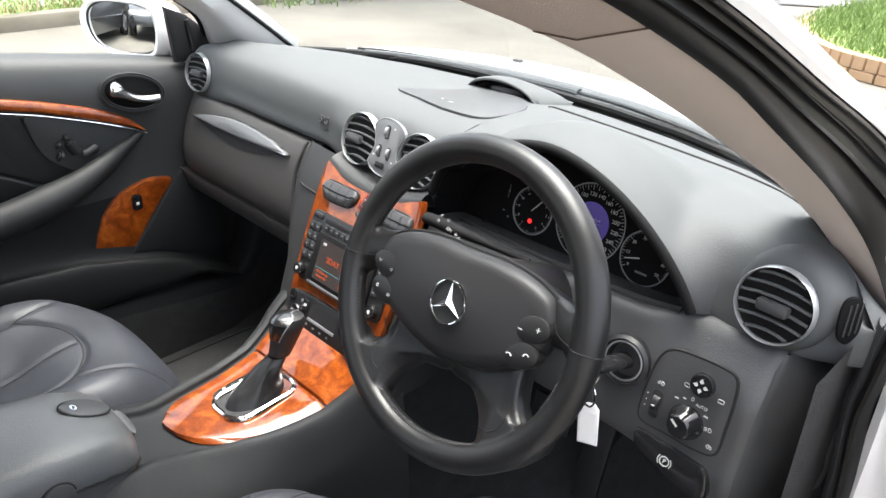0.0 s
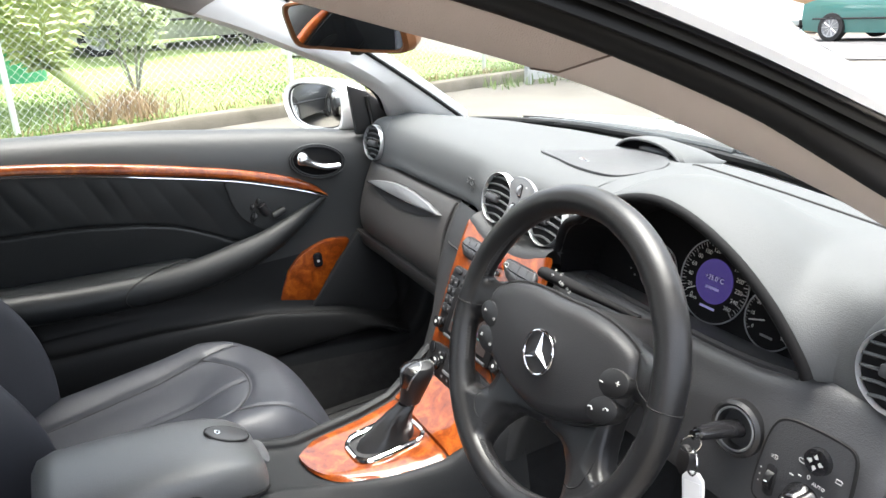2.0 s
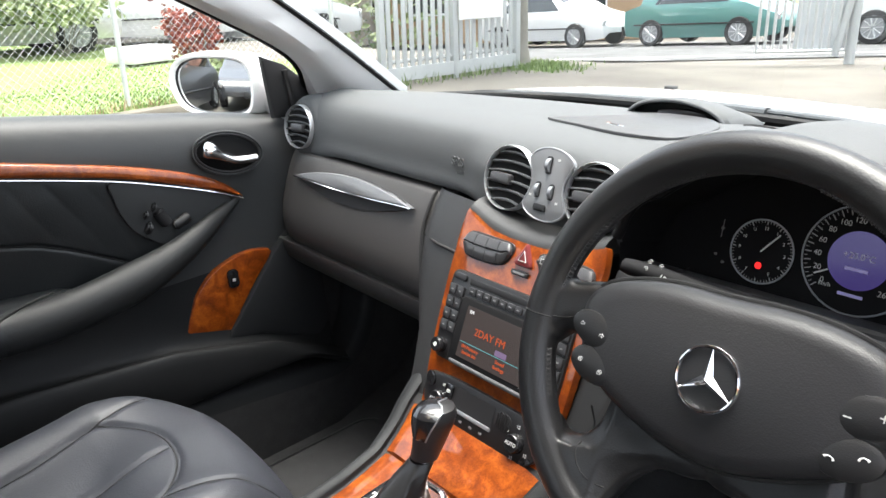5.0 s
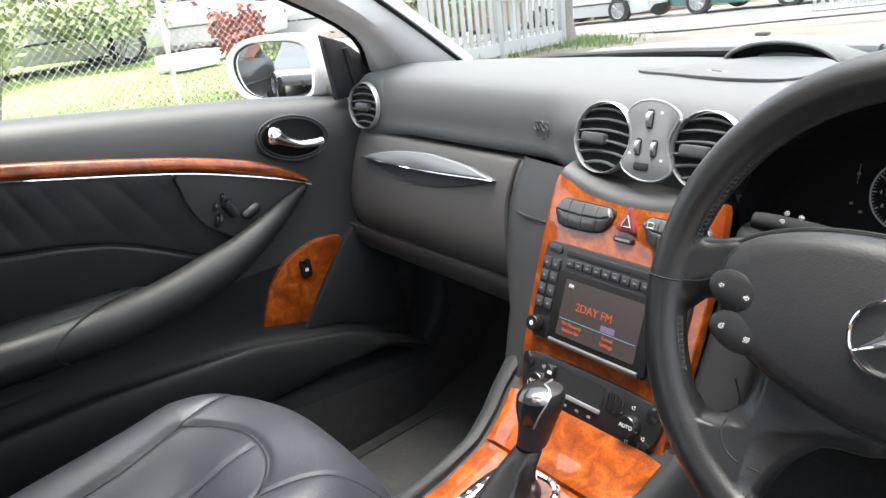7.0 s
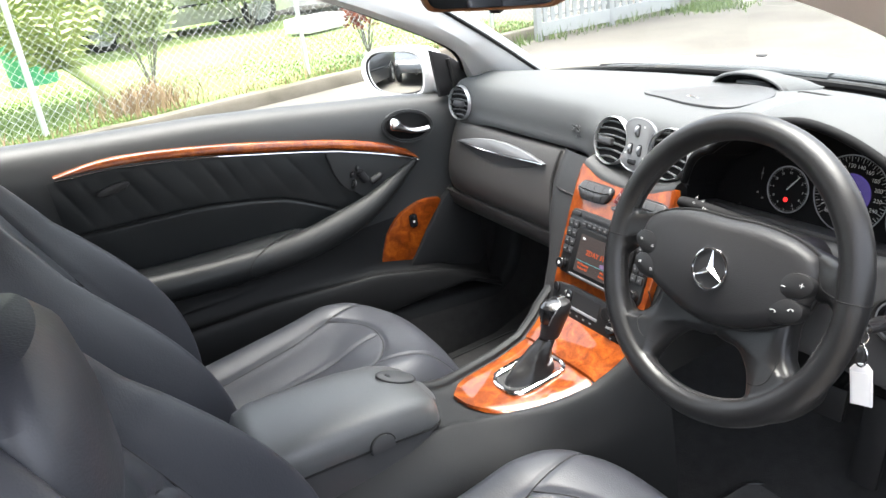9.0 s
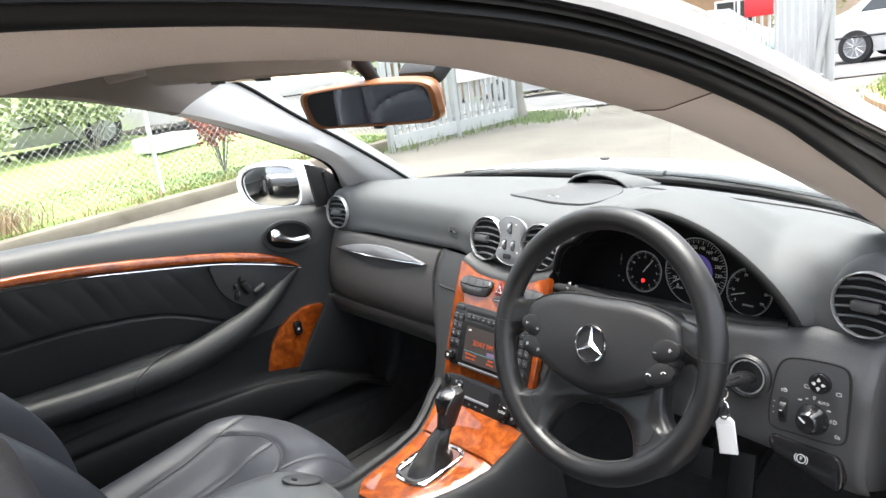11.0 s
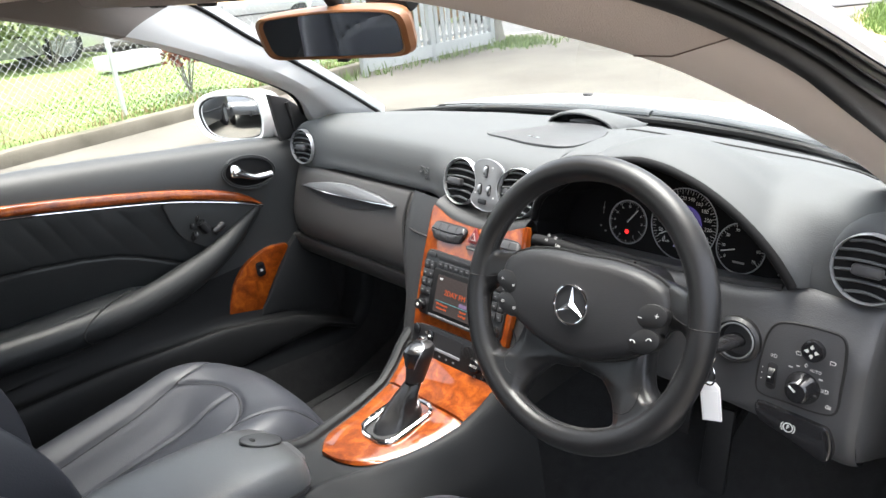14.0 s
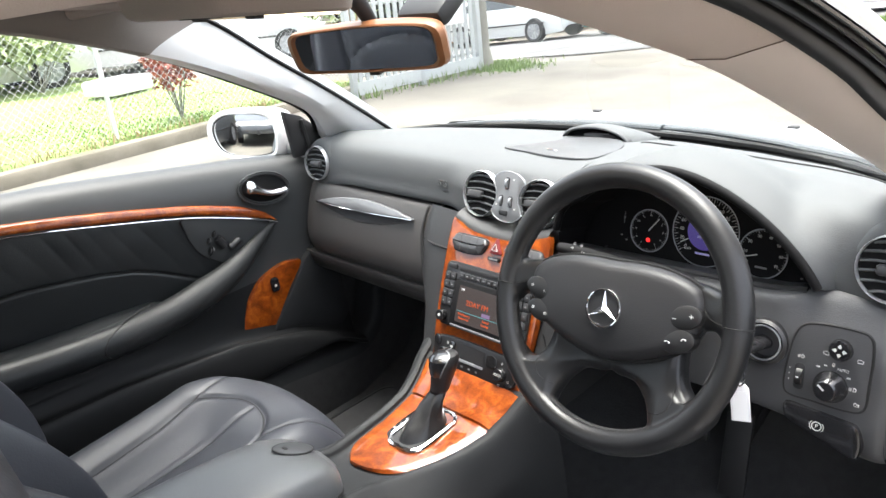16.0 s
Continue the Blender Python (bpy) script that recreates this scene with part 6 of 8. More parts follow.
part("armrest_bar", tube(ap[:32] + [Vector((-0.6045, -0.612, 0.6560))], [0.007 + 0.027 * min(1, i / 19) for i in range(30)] + [0.033, 0.029, 0.012], 16), DOORBAR, door, "swept grey armrest and pull")
part("armrest_base", tube([q + Vector((0, 0, 0.001)) for q in ap[24:]], [0.031 + 0.002 * min(1, i / 4) for i in range(len(ap) - 24)], 16), LEATHER_DOOR, door, "black leather armrest side")
pad_rows = []
for y, x1, z in ((-0.42, -0.650, 0.668), (-0.45, -0.625, 0.679), (-0.52, -0.602, 0.686), (-0.70, -0.592, 0.697), (-0.90, -0.588, 0.717), (-1.06, -0.588, 0.731)):
    pad_rows.append([Vector((-0.678, y, z - 0.004)), Vector((-0.66, y, z)), Vector(((x1 - 0.66) / 2, y, z + 0.003)), Vector((x1 - 0.008, y, z - 0.001)), Vector((x1, y, z - 0.012)), Vector((x1 + 0.001, y, z - 0.025))])
part("armrest_pad", grid(pad_rows), LEATHER_DOOR, door, "padded armrest top")
part("grip_seam", tube(cr([(-0.64, -0.462, 0.683), (-0.606, -0.520, 0.6865), (-0.582, -0.568, 0.676), (-0.571, -0.588, 0.660), (-0.572, -0.590, 0.645), (-0.581, -0.578, 0.630)], 5), 0.0018, 6), SEAM, door)
kick = smooth2([(-0.070, 0.626), (-0.10, 0.638), (-0.132, 0.639), (-0.170, 0.629), (-0.198, 0.616), (-0.228, 0.588), (-0.243, 0.562), (-0.255, 0.535), (-0.262, 0.512), (-0.23, 0.500), (-0.188, 0.482), (-0.15, 0.530), (-0.11, 0.580)], 3)
part("wood_panel", slab(kick, ((-0.674, 0, 0), (0, 1, 0), (0, 0, 1), (1, 0, 0)), 0.013, 0.003), WOOD, door, "curved burl walnut panel")
part("boot_switch", slab(rounded(-0.168, 0.580, -0.146, 0.616, 0.008), ((-0.662, 0, 0), (0, 1, 0), (0, 0, 1), (1, 0, 0)), 0.006, 0.002), BLACK, door, "small black switch")
part("switch_mark", slab(rounded(-0.160, 0.593, -0.154, 0.599, 0.001), ((-0.656, 0, 0), (0, 1, 0), (0, 0, 1), (1, 0, 0)), 0.0006), MARK, door)
part("speaker_cover", slab([(-0.066, 0.628), (-0.03, 0.655), (0.02, 0.64), (0.04, 0.40), (-0.03, 0.425), (-0.115, 0.466), (-0.19, 0.484)], ((-0.676, 0, 0), (0, 1, 0), (0, 0, 1), (1, 0, 0)), 0.022, 0.006), CONSOLE, door, "dark speaker cover")
part("panel_seam", tube(cr([(-0.665, -0.84, 0.618), (-0.6655, -0.76, 0.622), (-0.6655, -0.68, 0.611), (-0.663, -0.61, 0.588)], 5), 0.0014, 6), SEAM, door)
part("door_skin", grid([[Vector((x, y, z)) for y in (-1.1, -0.5, 0.05)] for x, z in ((-0.79, 0.86), (-0.835, 0.78), (-0.86, 0.55), (-0.85, 0.2))]), PAINT, door, "white outer door skin")
part("sail_trim", slab([(-0.014, 0.985), (-0.006, 0.868), (0.13, 0.862), (0.075, 0.925), (0.03, 0.965)], ((-0.706, 0, 0), (0, 1, 0), (0, 0, 1), (1, 0, 0)), 0.014, 0.004), MATT, door, "black triangular sail trim")
part("sail_rib", tube([(-0.691, 0.028, 0.955), (-0.690, 0.034, 0.90), (-0.690, 0.036, 0.875)], 0.006, 8), PANEL, door)
gl_rows = []
for i in range(20):
    y = -1.08 + 1.07 * i / 19
    topz, topx = lerp_table([(q.y, q.z, q.x) for q in reversed(EDGE_UP)], y)
    gl_rows.append([Vector((-0.757 + (0.757 - topx - 0.012) * t ** 1.4, y, belt(y) - 0.01 + (topz + 0.008 - belt(y) + 0.01) * t)) for t in (i2 / 6 for i2 in range(7))])
g = part("window_pane", grid(gl_rows), GLASS, door, "clear frameless side window")
g.visible_shadow = False

# ---- door mirror ----
wing = thing("wing_mirror", "white door mirror on the passenger side", "wing mirror")
MC = Vector((-0.838, -0.048, 0.925))
MN = Vector((0.40, -0.91, 0.085)).normalized()
MF = at_frame(MC, MN)
mo = smooth2([(-0.088, 0.034), (-0.05, 0.051), (0.02, 0.053), (0.075, 0.046), (0.094, 0.020), (0.094, -0.022), (0.078, -0.046), (0.02, -0.052), (-0.04, -0.049), (-0.078, -0.034), (-0.096, 0.002)], 4)
shell = []
for k, c in ((1.0, 0.000), (1.02, 0.012), (1.10, 0.014), (1.20, 0.0), (1.24, -0.020), (1.18, -0.050), (1.0, -0.085), (0.7, -0.105), (0.3, -0.115), (0.02, -0.117)):
    shell.append([spot(MF, a * k, b * k, c) for a, b in mo])
part("mirror_shell", grid(shell, around=True), PAINT, wing, "white mirror housing")
part("mirror_gasket", tube([spot(MF, a, b, 0.0) for a, b in mo], 0.005, 8, ring=True), MATT, wing)
part("mirror_glass", grid([[spot(MF, a * q, b * q, 0.006 - ((a * q) ** 2 + (b * q) ** 2) / 2.6) for a, b in mo] for q in (1.0, 0.8, 0.6, 0.4, 0.2, 0.01)], around=True, ends=True), MIRROR, wing, "convex mirror glass")
part("mirror_foot", tube(cr([spot(MF, 0.05, -0.02, -0.06), Vector((-0.765, 0.03, 0.895)), Vector((-0.715, 0.05, 0.885))], 5), [0.030 + 0.0008 * j for j in range(11)], 14), PAINT, wing, "white mirror foot")

# ---- interior mirror, visors and overhead console ----
rvm = thing("rear_view_mirror", "brown-framed rear-view mirror on the windscreen", "mirror")
RF = at_frame((0.002, -0.268, 1.180), (0.205, -0.93, -0.22))
ro = [(a * 0.925 - 0.004, b) for a, b in smooth2([(-0.142, 0.024), (-0.10, 0.031), (0.0, 0.035), (0.10, 0.033), (0.142, 0.024), (0.146, -0.005), (0.136, -0.028), (0.07, -0.032), (0.0, -0.033), (-0.07, -0.033), (-0.136, -0.031), (-0.148, -0.005)], 4)]
back = [[spot(RF, a * k, b * k, c) for a, b in ro] for k, c in ((0.93, 0.004), (0.97, 0.008), (1.03, 0.006), (1.05, -0.004), (0.98, -0.020), (0.80, -0.034), (0.4, -0.040), (0.02, -0.041))]
part("mirror_frame", grid(back, around=True), FRAMEWOOD, rvm, "brown moulded frame")
part("mirror_glass", slab([(a * 0.93, b * 0.90) for a, b in ro], moved(RF, 0, 0, 0.003), 0.0015), MIRROR, rvm, "mirror glass")
part("mirror_stem", tube([spot(RF, 0.0, 0.02, -0.03), Vector((0.0, -0.262, 1.235)), Vector((0.0, -0.285, 1.268))], [0.010, 0.012, 0.018], 12), MATT, rvm, "black mirror stem")
part("dip_lever", slab(rounded(-0.010, -0.042, 0.010, -0.032, 0.002), moved(RF, 0, 0, -0.010), 0.010, 0.002), MATT, rvm)
sensor = thing("rain_sensor", "black rain sensor cover behind the mirror", "sensor")
part("sensor_cover", block((0.075, -0.20, 1.225), (0.09, 0.06, 0.03), 0.010, pose(0, 0, 0, 35, 0, 0)), MATT, sensor)
over = thing("overhead_console", "taupe overhead console with lit reading lamps", "reading lamp")
OV = tuple(Vector(q) for q in ((0.0, -0.44, 1.292), (1, 0, 0), (0, 1, -0.12), (0, 0.12, -1)))
part("console_shell", slab(rounded(-0.13, -0.12, 0.13, 0.08, 0.035), OV, 0.040, 0.012), LINER, over)
for s in (-1, 1):
    part("lamp_lens", slab(rounded(s * 0.068 - 0.034, -0.012, s * 0.068 + 0.034, 0.066, 0.012), OV, 0.0425, 0.002), glow("warm_lamp_lens", (1.0, 0.80, 0.52), 0.12 if s < 0 else 2.2), over, "warm lit lamp lens" if s > 0 else "frosted lamp lens")
    part("lamp_switch", slab(rounded(s * 0.068 - 0.012, -0.045, s * 0.068 + 0.012, -0.030, 0.004), OV, 0.044, 0.002), MATT, over)
part("console_grille", slab(rounded(-0.02, -0.09, 0.02, -0.05, 0.004), OV, 0.0412), MATT, over)
for s in (-1, 1):
    v = thing("sun_visor", "taupe cloth sun visor folded up", "sun visor", "sun visors")
    part("visor_blade", slab(rounded(s * 0.33 - 0.19, -0.13, s * 0.33 + 0.19, 0.03, 0.03), ((0, -0.385, 1.283), (1, 0, 0), (0, 0.98, -0.16), (0, 0.16, -0.98)), 0.016, 0.006), LINER, v)
    part("visor_clip", block((s * 0.15, -0.352, 1.262), (0.02, 0.012, 0.012), 0.003), MATT, v)

# ---- seats ----


def seat(x0, name, label, H, hz, outer):
    """A bucket seat; outer is the side (-1 or 1) away from the console."""
    st = thing(name, label, "car seat", "front seats")
    shift = Matrix.Translation((0, 0.03, 0.012)) if outer > 0 else Matrix()
    W = 0.238

    def wide(y):
        return lerp_table([(-0.93, 0.38), (-0.725, 0.40), (-0.58, 0.435), (-0.487, 0.49), (-0.43, 0.545), (-0.37, 0.61), (-0.30, 0.68)], y)[0]

    def front_line(u):
        return -0.424 - 0.064 * (abs(u) / 0.50) ** 2.3

    def power(u):
        return 2.5 if u * outer > 0 else 3.4

    def half(y, side):
        t = max(0.0, (y + 0.54) / 0.248)
        narrow = 1 - (0.15 * min(1.0, max(0.0, (-0.50 - y) / 0.30)) if side * outer > 0 else 0.0)
        return narrow * W * max(0.02, 1 - t ** power(side)) ** (1 / power(side))

    def height(u, y):
        x = abs(u) * half(y, u)
        t = max(0.0, (y + 0.54) / 0.248)
        k = power(u)
        rho = min(1.0, ((x / W) ** k + t ** k) ** (1 / k))
        e = x / W
        d1, d2 = (wide(y) - e) * W, front_line(e) - y
        d = min(d1, d2) - 0.012 * math.log(1 + math.exp(-abs(d1 - d2) / 0.012)) + 0.004
        inner = 1 / (1 + math.exp(-d / 0.008))
        sunk = 0.005 * inner + 0.0042 * math.exp(-(d / 0.005) ** 2)
        ahead = 1 / (1 + math.exp(-(y - front_line(e)) / 0.006))
        sunk += 0.0030 * ahead * math.exp(-((e - wide(y)) * W / 0.006) ** 2)
        pleat = 0.0026 * math.exp(-((u - 0.05) * W / 0.006) ** 2) / (1 + math.exp(-(d - 0.012) / 0.004))
        puff = 0.006 * math.sin(math.pi * min(1.0, max(0.0, d / 0.10)))
        bolster = 0.026 * math.exp(-((e - 0.66) / 0.26) ** 2) * max(0.0, min(1.0, (-0.36 - y) / 0.12))
        roll = 0.020 * math.exp(-((y + 0.42) / 0.075) ** 2)
        return 0.512 + bolster + roll * (1 - 0.5 * e) - 0.100 * max(0.0, (rho - 0.68) / 0.32) ** 2.3 - 0.10 * max(0, -0.5 - y) - sunk - pleat + puff

    rows = []
    for i in range(190):
        y = -0.93 + 0.637 * math.sin(0.5 * math.pi * i / 189) ** 0.9
        hl_, hr_ = half(y, -1), half(y, 1)
        r = [Vector((x0 - hl_, y, 0.26)), Vector((x0 - hl_ * 1.02, y, 0.34)), Vector((x0 - hl_ * 1.03, y, height(-1, y) - 0.025))]
        for j in range(161):
            u = 0.85 * (-1 + 2 * j / 160) - 0.15 * math.cos(math.pi * j / 160)
            r.append(Vector((x0 + (hl_ if u < 0 else hr_) * u, y, height(u, y))))
        r += [Vector((x0 + hr_ * 1.03, y, height(1, y) - 0.025)), Vector((x0 + hr_ * 1.02, y, 0.34)), Vector((x0 + hr_, y, 0.26))]
        rows.append(r)
    nose = [Vector((p.x + (x0 - p.x) * 0.04, -0.290, min(p.z, 0.375))) for p in rows[-1]]
    base = [Vector((p.x + (x0 - p.x) * 0.06, -0.300, min(p.z, 0.27))) for p in rows[-1]]
    skin = grid(rows + [nose, base])
    skin.transform(shift)
    cushion = part("seat_cushion", skin, LEATHER, st, "charcoal leather seat cushion")

    def on(e, y):
        """A place on the cushion, e of the half width from its middle."""
        u = max(-1.0, min(1.0, e * W / half(y, e)))
        return shift @ Vector((x0 + half(y, u) * u, y, height(u, y) + 0.0002))

    for q in (-1, 1):
        part("seam", tube([on(q * wide(y), y) for y in [-0.92 + 0.585 * i / 40 for i in range(41)]], 0.0012, 6), SEAM, cushion)
    part("seam", tube([on(e, front_line(e)) for e in [-0.49 + 0.98 * i / 36 for i in range(37)]], 0.0014, 6), SEAM, cushion)
    part("seam", tube([on(0.05, y) for y in [-0.90 + 0.472 * i / 30 for i in range(31)]], 0.0007, 6), SEAM, cushion)
    # backrest: leaning shell with side bolsters round a sewn insert
    def back_half(t):
        return lerp_table([(0, 0.225), (0.35, 0.235), (0.65, 0.225), (0.85, 0.19), (0.95, 0.145), (1.0, 0.09)], t)[0]

    def arc_line(u):
        return 0.53 + 0.05 * (1 - (u / 0.54) ** 2)

    def back(u, t):
        e = abs(u)
        tall_ = (0.62 + 0.38 * math.sin(math.pi * min(1, t / 0.72))) * (1 - 0.78 * t ** 3)
        bol = 0.132 * tall_ * (math.exp(-((e - 0.76) / 0.19) ** 2) * 0.94 + 0.06)
        crease = 0.007 * math.exp(-((e - 0.54) / 0.016) ** 2) * min(1.0, max(0.0, (0.95 - t) / 0.1))
        if e < 0.54:
            crease += 0.006 * math.exp(-((t - arc_line(u)) / 0.010) ** 2)
            bol += 0.012 * math.cos(math.pi * e / 1.08) * (1.0 if t < arc_line(u) else 0.55)
        y = -0.838 - 0.185 * (H / 0.58) * t ** 1.15 + bol - crease
        return y - 0.05 * max(0, (e - 0.9) / 0.1) ** 2 - 0.06 * max(0, (t - 0.93) / 0.07) ** 2

    rows = []
    for i in range(71):
        t = i / 70
        z, hw = 0.47 + H * t, back_half(t)
        yb = -0.838 - 0.185 * (H / 0.58) * t ** 1.15
        row = [Vector((x0 + hw * u, back(u, t), z)) for u in (-1 + 2 * j / 110 for j in range(111))]
        row += [Vector((x0 + hw * 0.98, yb - 0.10, z)), Vector((x0 + hw * 0.6, yb - 0.13, z)), Vector((x0 - hw * 0.6, yb - 0.13, z)), Vector((x0 - hw * 0.98, yb - 0.10, z))]
        rows.append(row)
    shell_ = grid(rows, around=True, ends=True)
    shell_.transform(shift)
    backrest = part("backrest", shell_, LEATHER, st, "charcoal leather backrest with side bolsters")
    for q in (-0.54, 0.54):
        part("seam", tube([shift @ Vector((x0 + q * back_half(t), back(q, t) + 0.0006, 0.47 + H * t)) for t in (0.04 + 0.88 * i / 30 for i in range(31))], 0.0012, 6), SEAM, backrest)
    part("seam", tube([shift @ Vector((x0 + u * back_half(arc_line(u)), back(u, arc_line(u)) + 0.0006, 0.47 + H * arc_line(u))) for u in (-0.53 + 1.06 * i / 24 for i in range(25))], 0.0012, 6), SEAM, backrest)
    hr = []
    for z, hw, d in ((0.0, 0.06, 0.02), (0.01, 0.10, 0.038), (0.045, 0.125, 0.048), (0.095, 0.128, 0.050), (0.145, 0.115, 0.044), (0.17, 0.08, 0.028), (0.175, 0.02, 0.008)):
        hr.append([shift @ Vector((x0 + hw * math.cos(t), -0.985 - 0.16 * (hz - 0.95) + d * math.sin(t), hz + z)) for t in (2 * math.pi * i / 28 for i in range(28))])
    part("headrest", grid(hr, around=True, ends=True), LEATHER, st, "charcoal leather headrest")
    for q in (-0.05, 0.05):
        part("headrest_post", tube([shift @ Vector((x0 + q, -1.0 - 0.16 * (hz - 0.95), hz - 0.06)), shift @ Vector((x0 + q, -0.99 - 0.16 * (hz - 0.95), hz + 0.03))], 0.006, 8), CHROME, st)
    part("seat_base", block((x0, -0.62, 0.28), (0.38, 0.50, 0.12), 0.02), PANEL, st)
    return st


seat(-0.345, "passenger_seat", "charcoal leather passenger bucket seat with stitched panels", 0.60, 1.06, -1)
seat(0.362, "driver_seat", "charcoal leather driver's bucket seat with stitched panels", 0.60, 0.885, 1)
bench = thing("rear_bench", "dark leather rear seat with two backrests", "rear seat")
for s in (-1, 1):
    rows = []
    for i in range(14):
        t = i / 13
        hw = 0.27 * (1 - 0.75 * max(0, (t - 0.5) / 0.5) ** 3)
        rows.append([Vector((s * 0.30 + hw * u, -1.42 - 0.10 * t + 0.03 * abs(u) ** 3, 0.45 + 0.52 * t)) for u in [-1 + 2 * j / 16 for j in range(17)]])
    part("rear_backrest", grid(rows), LEATHER, bench)
part("rear_cushion", block((0, -1.28, 0.42), (1.20, 0.30, 0.14), 0.04), LEATHER, bench)
buck = thing("seat_belt_buckle", "black seat belt buckle with a red button", "buckle")
part("buckle_body", block((0.128, -0.655, 0.475), (0.028, 0.04, 0.085), 0.006, pose(0, 0, 0, -10, 0, 0)), MATT, buck)
part("buckle_button", block((0.128, -0.650, 0.521), (0.024, 0.034, 0.010), 0.003, pose(0, 0, 0, -10, 0, 0)), BUCKLE, buck, "red push button")
for x, y, z, w2, l, nm in ((0.362, 0.13, 0.38, 0.048, 0.16, "accelerator_pedal"), (0.27, 0.13, 0.42, 0.080, 0.06, "brake_pedal")):
    pd = thing(nm, "black rubber pedal above the carpet", "pedal")
    part("pedal_pad", block((x, y, z), (w2, l, 0.014), 0.005, pose(0, 0, 0, 72, 0, 6)), MATT, pd)
    part("pedal_arm", tube([(x, y + 0.02, z), (x, y + 0.14, z + 0.04), (x, y + 0.22, z + 0.16)], 0.009, 8), MATT, pd)
for x in (-0.36, 0.40):
    mt = thing("floor_mat", "carpet floor mat, paler to stand for daylight from the open door" if x > 0 else "black carpet floor mat", "floor mat", "floor mats")
    # driver's mat gets the paler, lit colour; the passenger's keeps plain carpet
    part("mat_body", slab(rounded(-0.21, -0.22, 0.21, 0.30, 0.05), ((x, -0.24, 0.222), (1, 0, 0), (0, 1, 0), (0, 0, 1)), 0.012, 0.004), MAT_LIT if x > 0 else CARPET, mt)
    part("mat_edge", tube([(x + a, -0.24 + b, 0.233) for a, b in rounded(-0.21, -0.22, 0.21, 0.30, 0.05)], 0.004, 6, ring=True), PANEL, mt, "stitched mat edge")

ddoor = thing("driver_door", "open driver's door with dark grey inner trim", "car door")
DM = pose(0.84, 0.02, 0, 0, 0, 68)
inner = [[DM @ Vector((x, y, z)) for y in (0.0, -0.3, -0.7, -1.12)] for x, z in ((0.03, 0.90), (-0.01, 0.92), (-0.05, 0.88), (-0.06, 0.60), (-0.09, 0.56), (-0.09, 0.30), (0.0, 0.24))]
part("door_trim", grid(inner), DOOR_LOW, ddoor)
part("door_skin", grid([[DM @ Vector((x, y, z)) for y in (0.0, -0.6, -1.15)] for x, z in ((0.03, 0.90), (0.05, 0.78), (0.07, 0.5), (0.03, 0.22))]), PAINT, ddoor)

# ---- outside ----
HERE = Matrix()


def ground_material(name, c0, c1, scale, rough=0.9, stains=0.0):
    m = material(name, c0, rough, grain=0.8, grain_size=120, vary=0.0)
    nt = m.node_tree
    b = nt.nodes["Principled BSDF"]
    co = nt.nodes.new("ShaderNodeTexCoord")
    a, c = nt.nodes.new("ShaderNodeTexNoise"), nt.nodes.new("ShaderNodeTexNoise")
    a.inputs["Scale"].default_value, a.inputs["Detail"].default_value = scale, 8
    c.inputs["Scale"].default_value, c.inputs["Detail"].default_value = scale * 40, 4
    mul = nt.nodes.new("ShaderNodeMath")
    mul.operation = "MULTIPLY_ADD"
    mul.inputs[1].default_value = 0.4
    ramp = nt.nodes.new("ShaderNodeValToRGB")
    e = ramp.color_ramp.elements
    e[0].position, e[0].color = 0.50, (*c0, 1)
    e[1].position, e[1].color = 0.85, (*c1, 1)
    for x in (a, c):
        nt.links.new(co.outputs["Object"], x.inputs["Vector"])
    nt.links.new(c.outputs["Fac"], mul.inputs[0])
    nt.links.new(a.outputs["Fac"], mul.inputs[2])
    nt.links.new(mul.outputs[0], ramp.inputs[0])
    nt.links.new(ramp.outputs[0], b.inputs["Base Color"])
    return m


def leaf_material(name, c0, c1):
    m = material(name, c0, 0.6)
    nt = m.node_tree
    geo, ramp = nt.nodes.new("ShaderNodeNewGeometry"), nt.nodes.new("ShaderNodeValToRGB")
    ramp.color_ramp.elements[0].color, ramp.color_ramp.elements[1].color = (*c0, 1), (*c1, 1)
    nt.links.new(geo.outputs["Random Per Island"], ramp.inputs[0])
    nt.links.new(ramp.outputs[0], nt.nodes["Principled BSDF"].inputs["Base Color"])
    return m


CONCRETE = ground_material("pale_drive_concrete", (0.078, 0.070, 0.058), (0.138, 0.126, 0.106), 0.9)
ASPHALT = ground_material("grey_street_asphalt", (0.060, 0.060, 0.060), (0.105, 0.105, 0.105), 1.5)
SOIL = ground_material("lawn_soil", (0.112, 0.165, 0.042), (0.165, 0.220, 0.066), 2.0)
KERB = ground_material("weathered_kerb_concrete", (0.085, 0.075, 0.055), (0.17, 0.15, 0.12), 3.0)
GRASS = leaf_material("lawn_blades", (0.092, 0.158, 0.035), (0.185, 0.262, 0.072))
DRY = leaf_material("dry_grass", (0.24, 0.15, 0.085), (0.42, 0.31, 0.19))
REDLEAF = leaf_material("red_leaves", (0.16, 0.035, 0.03), (0.38, 0.10, 0.06))
GREENLEAF = leaf_material("green_leaves", (0.15, 0.205, 0.085), (0.39, 0.44, 0.22))
PALMLEAF = leaf_material("palm_leaves", (0.22, 0.29, 0.085), (0.45, 0.51, 0.20))
GALV = material("galvanised_steel", (0.62, 0.63, 0.63), 0.5, metal=0.35, vary=0.15, vary_size=8)
BARK = material("grey_bark", (0.20, 0.19, 0.16), 0.9, grain=1, grain_size=60, vary=0.3, vary_size=12)
PICKET = material("pale_grey_fence_paint", (0.39, 0.405, 0.40), 0.6, vary=0.12)
BRICKM = material("tan_brick", (0.34, 0.225, 0.13), 0.9, grain=1, grain_size=150, vary=0.25, vary_size=9)
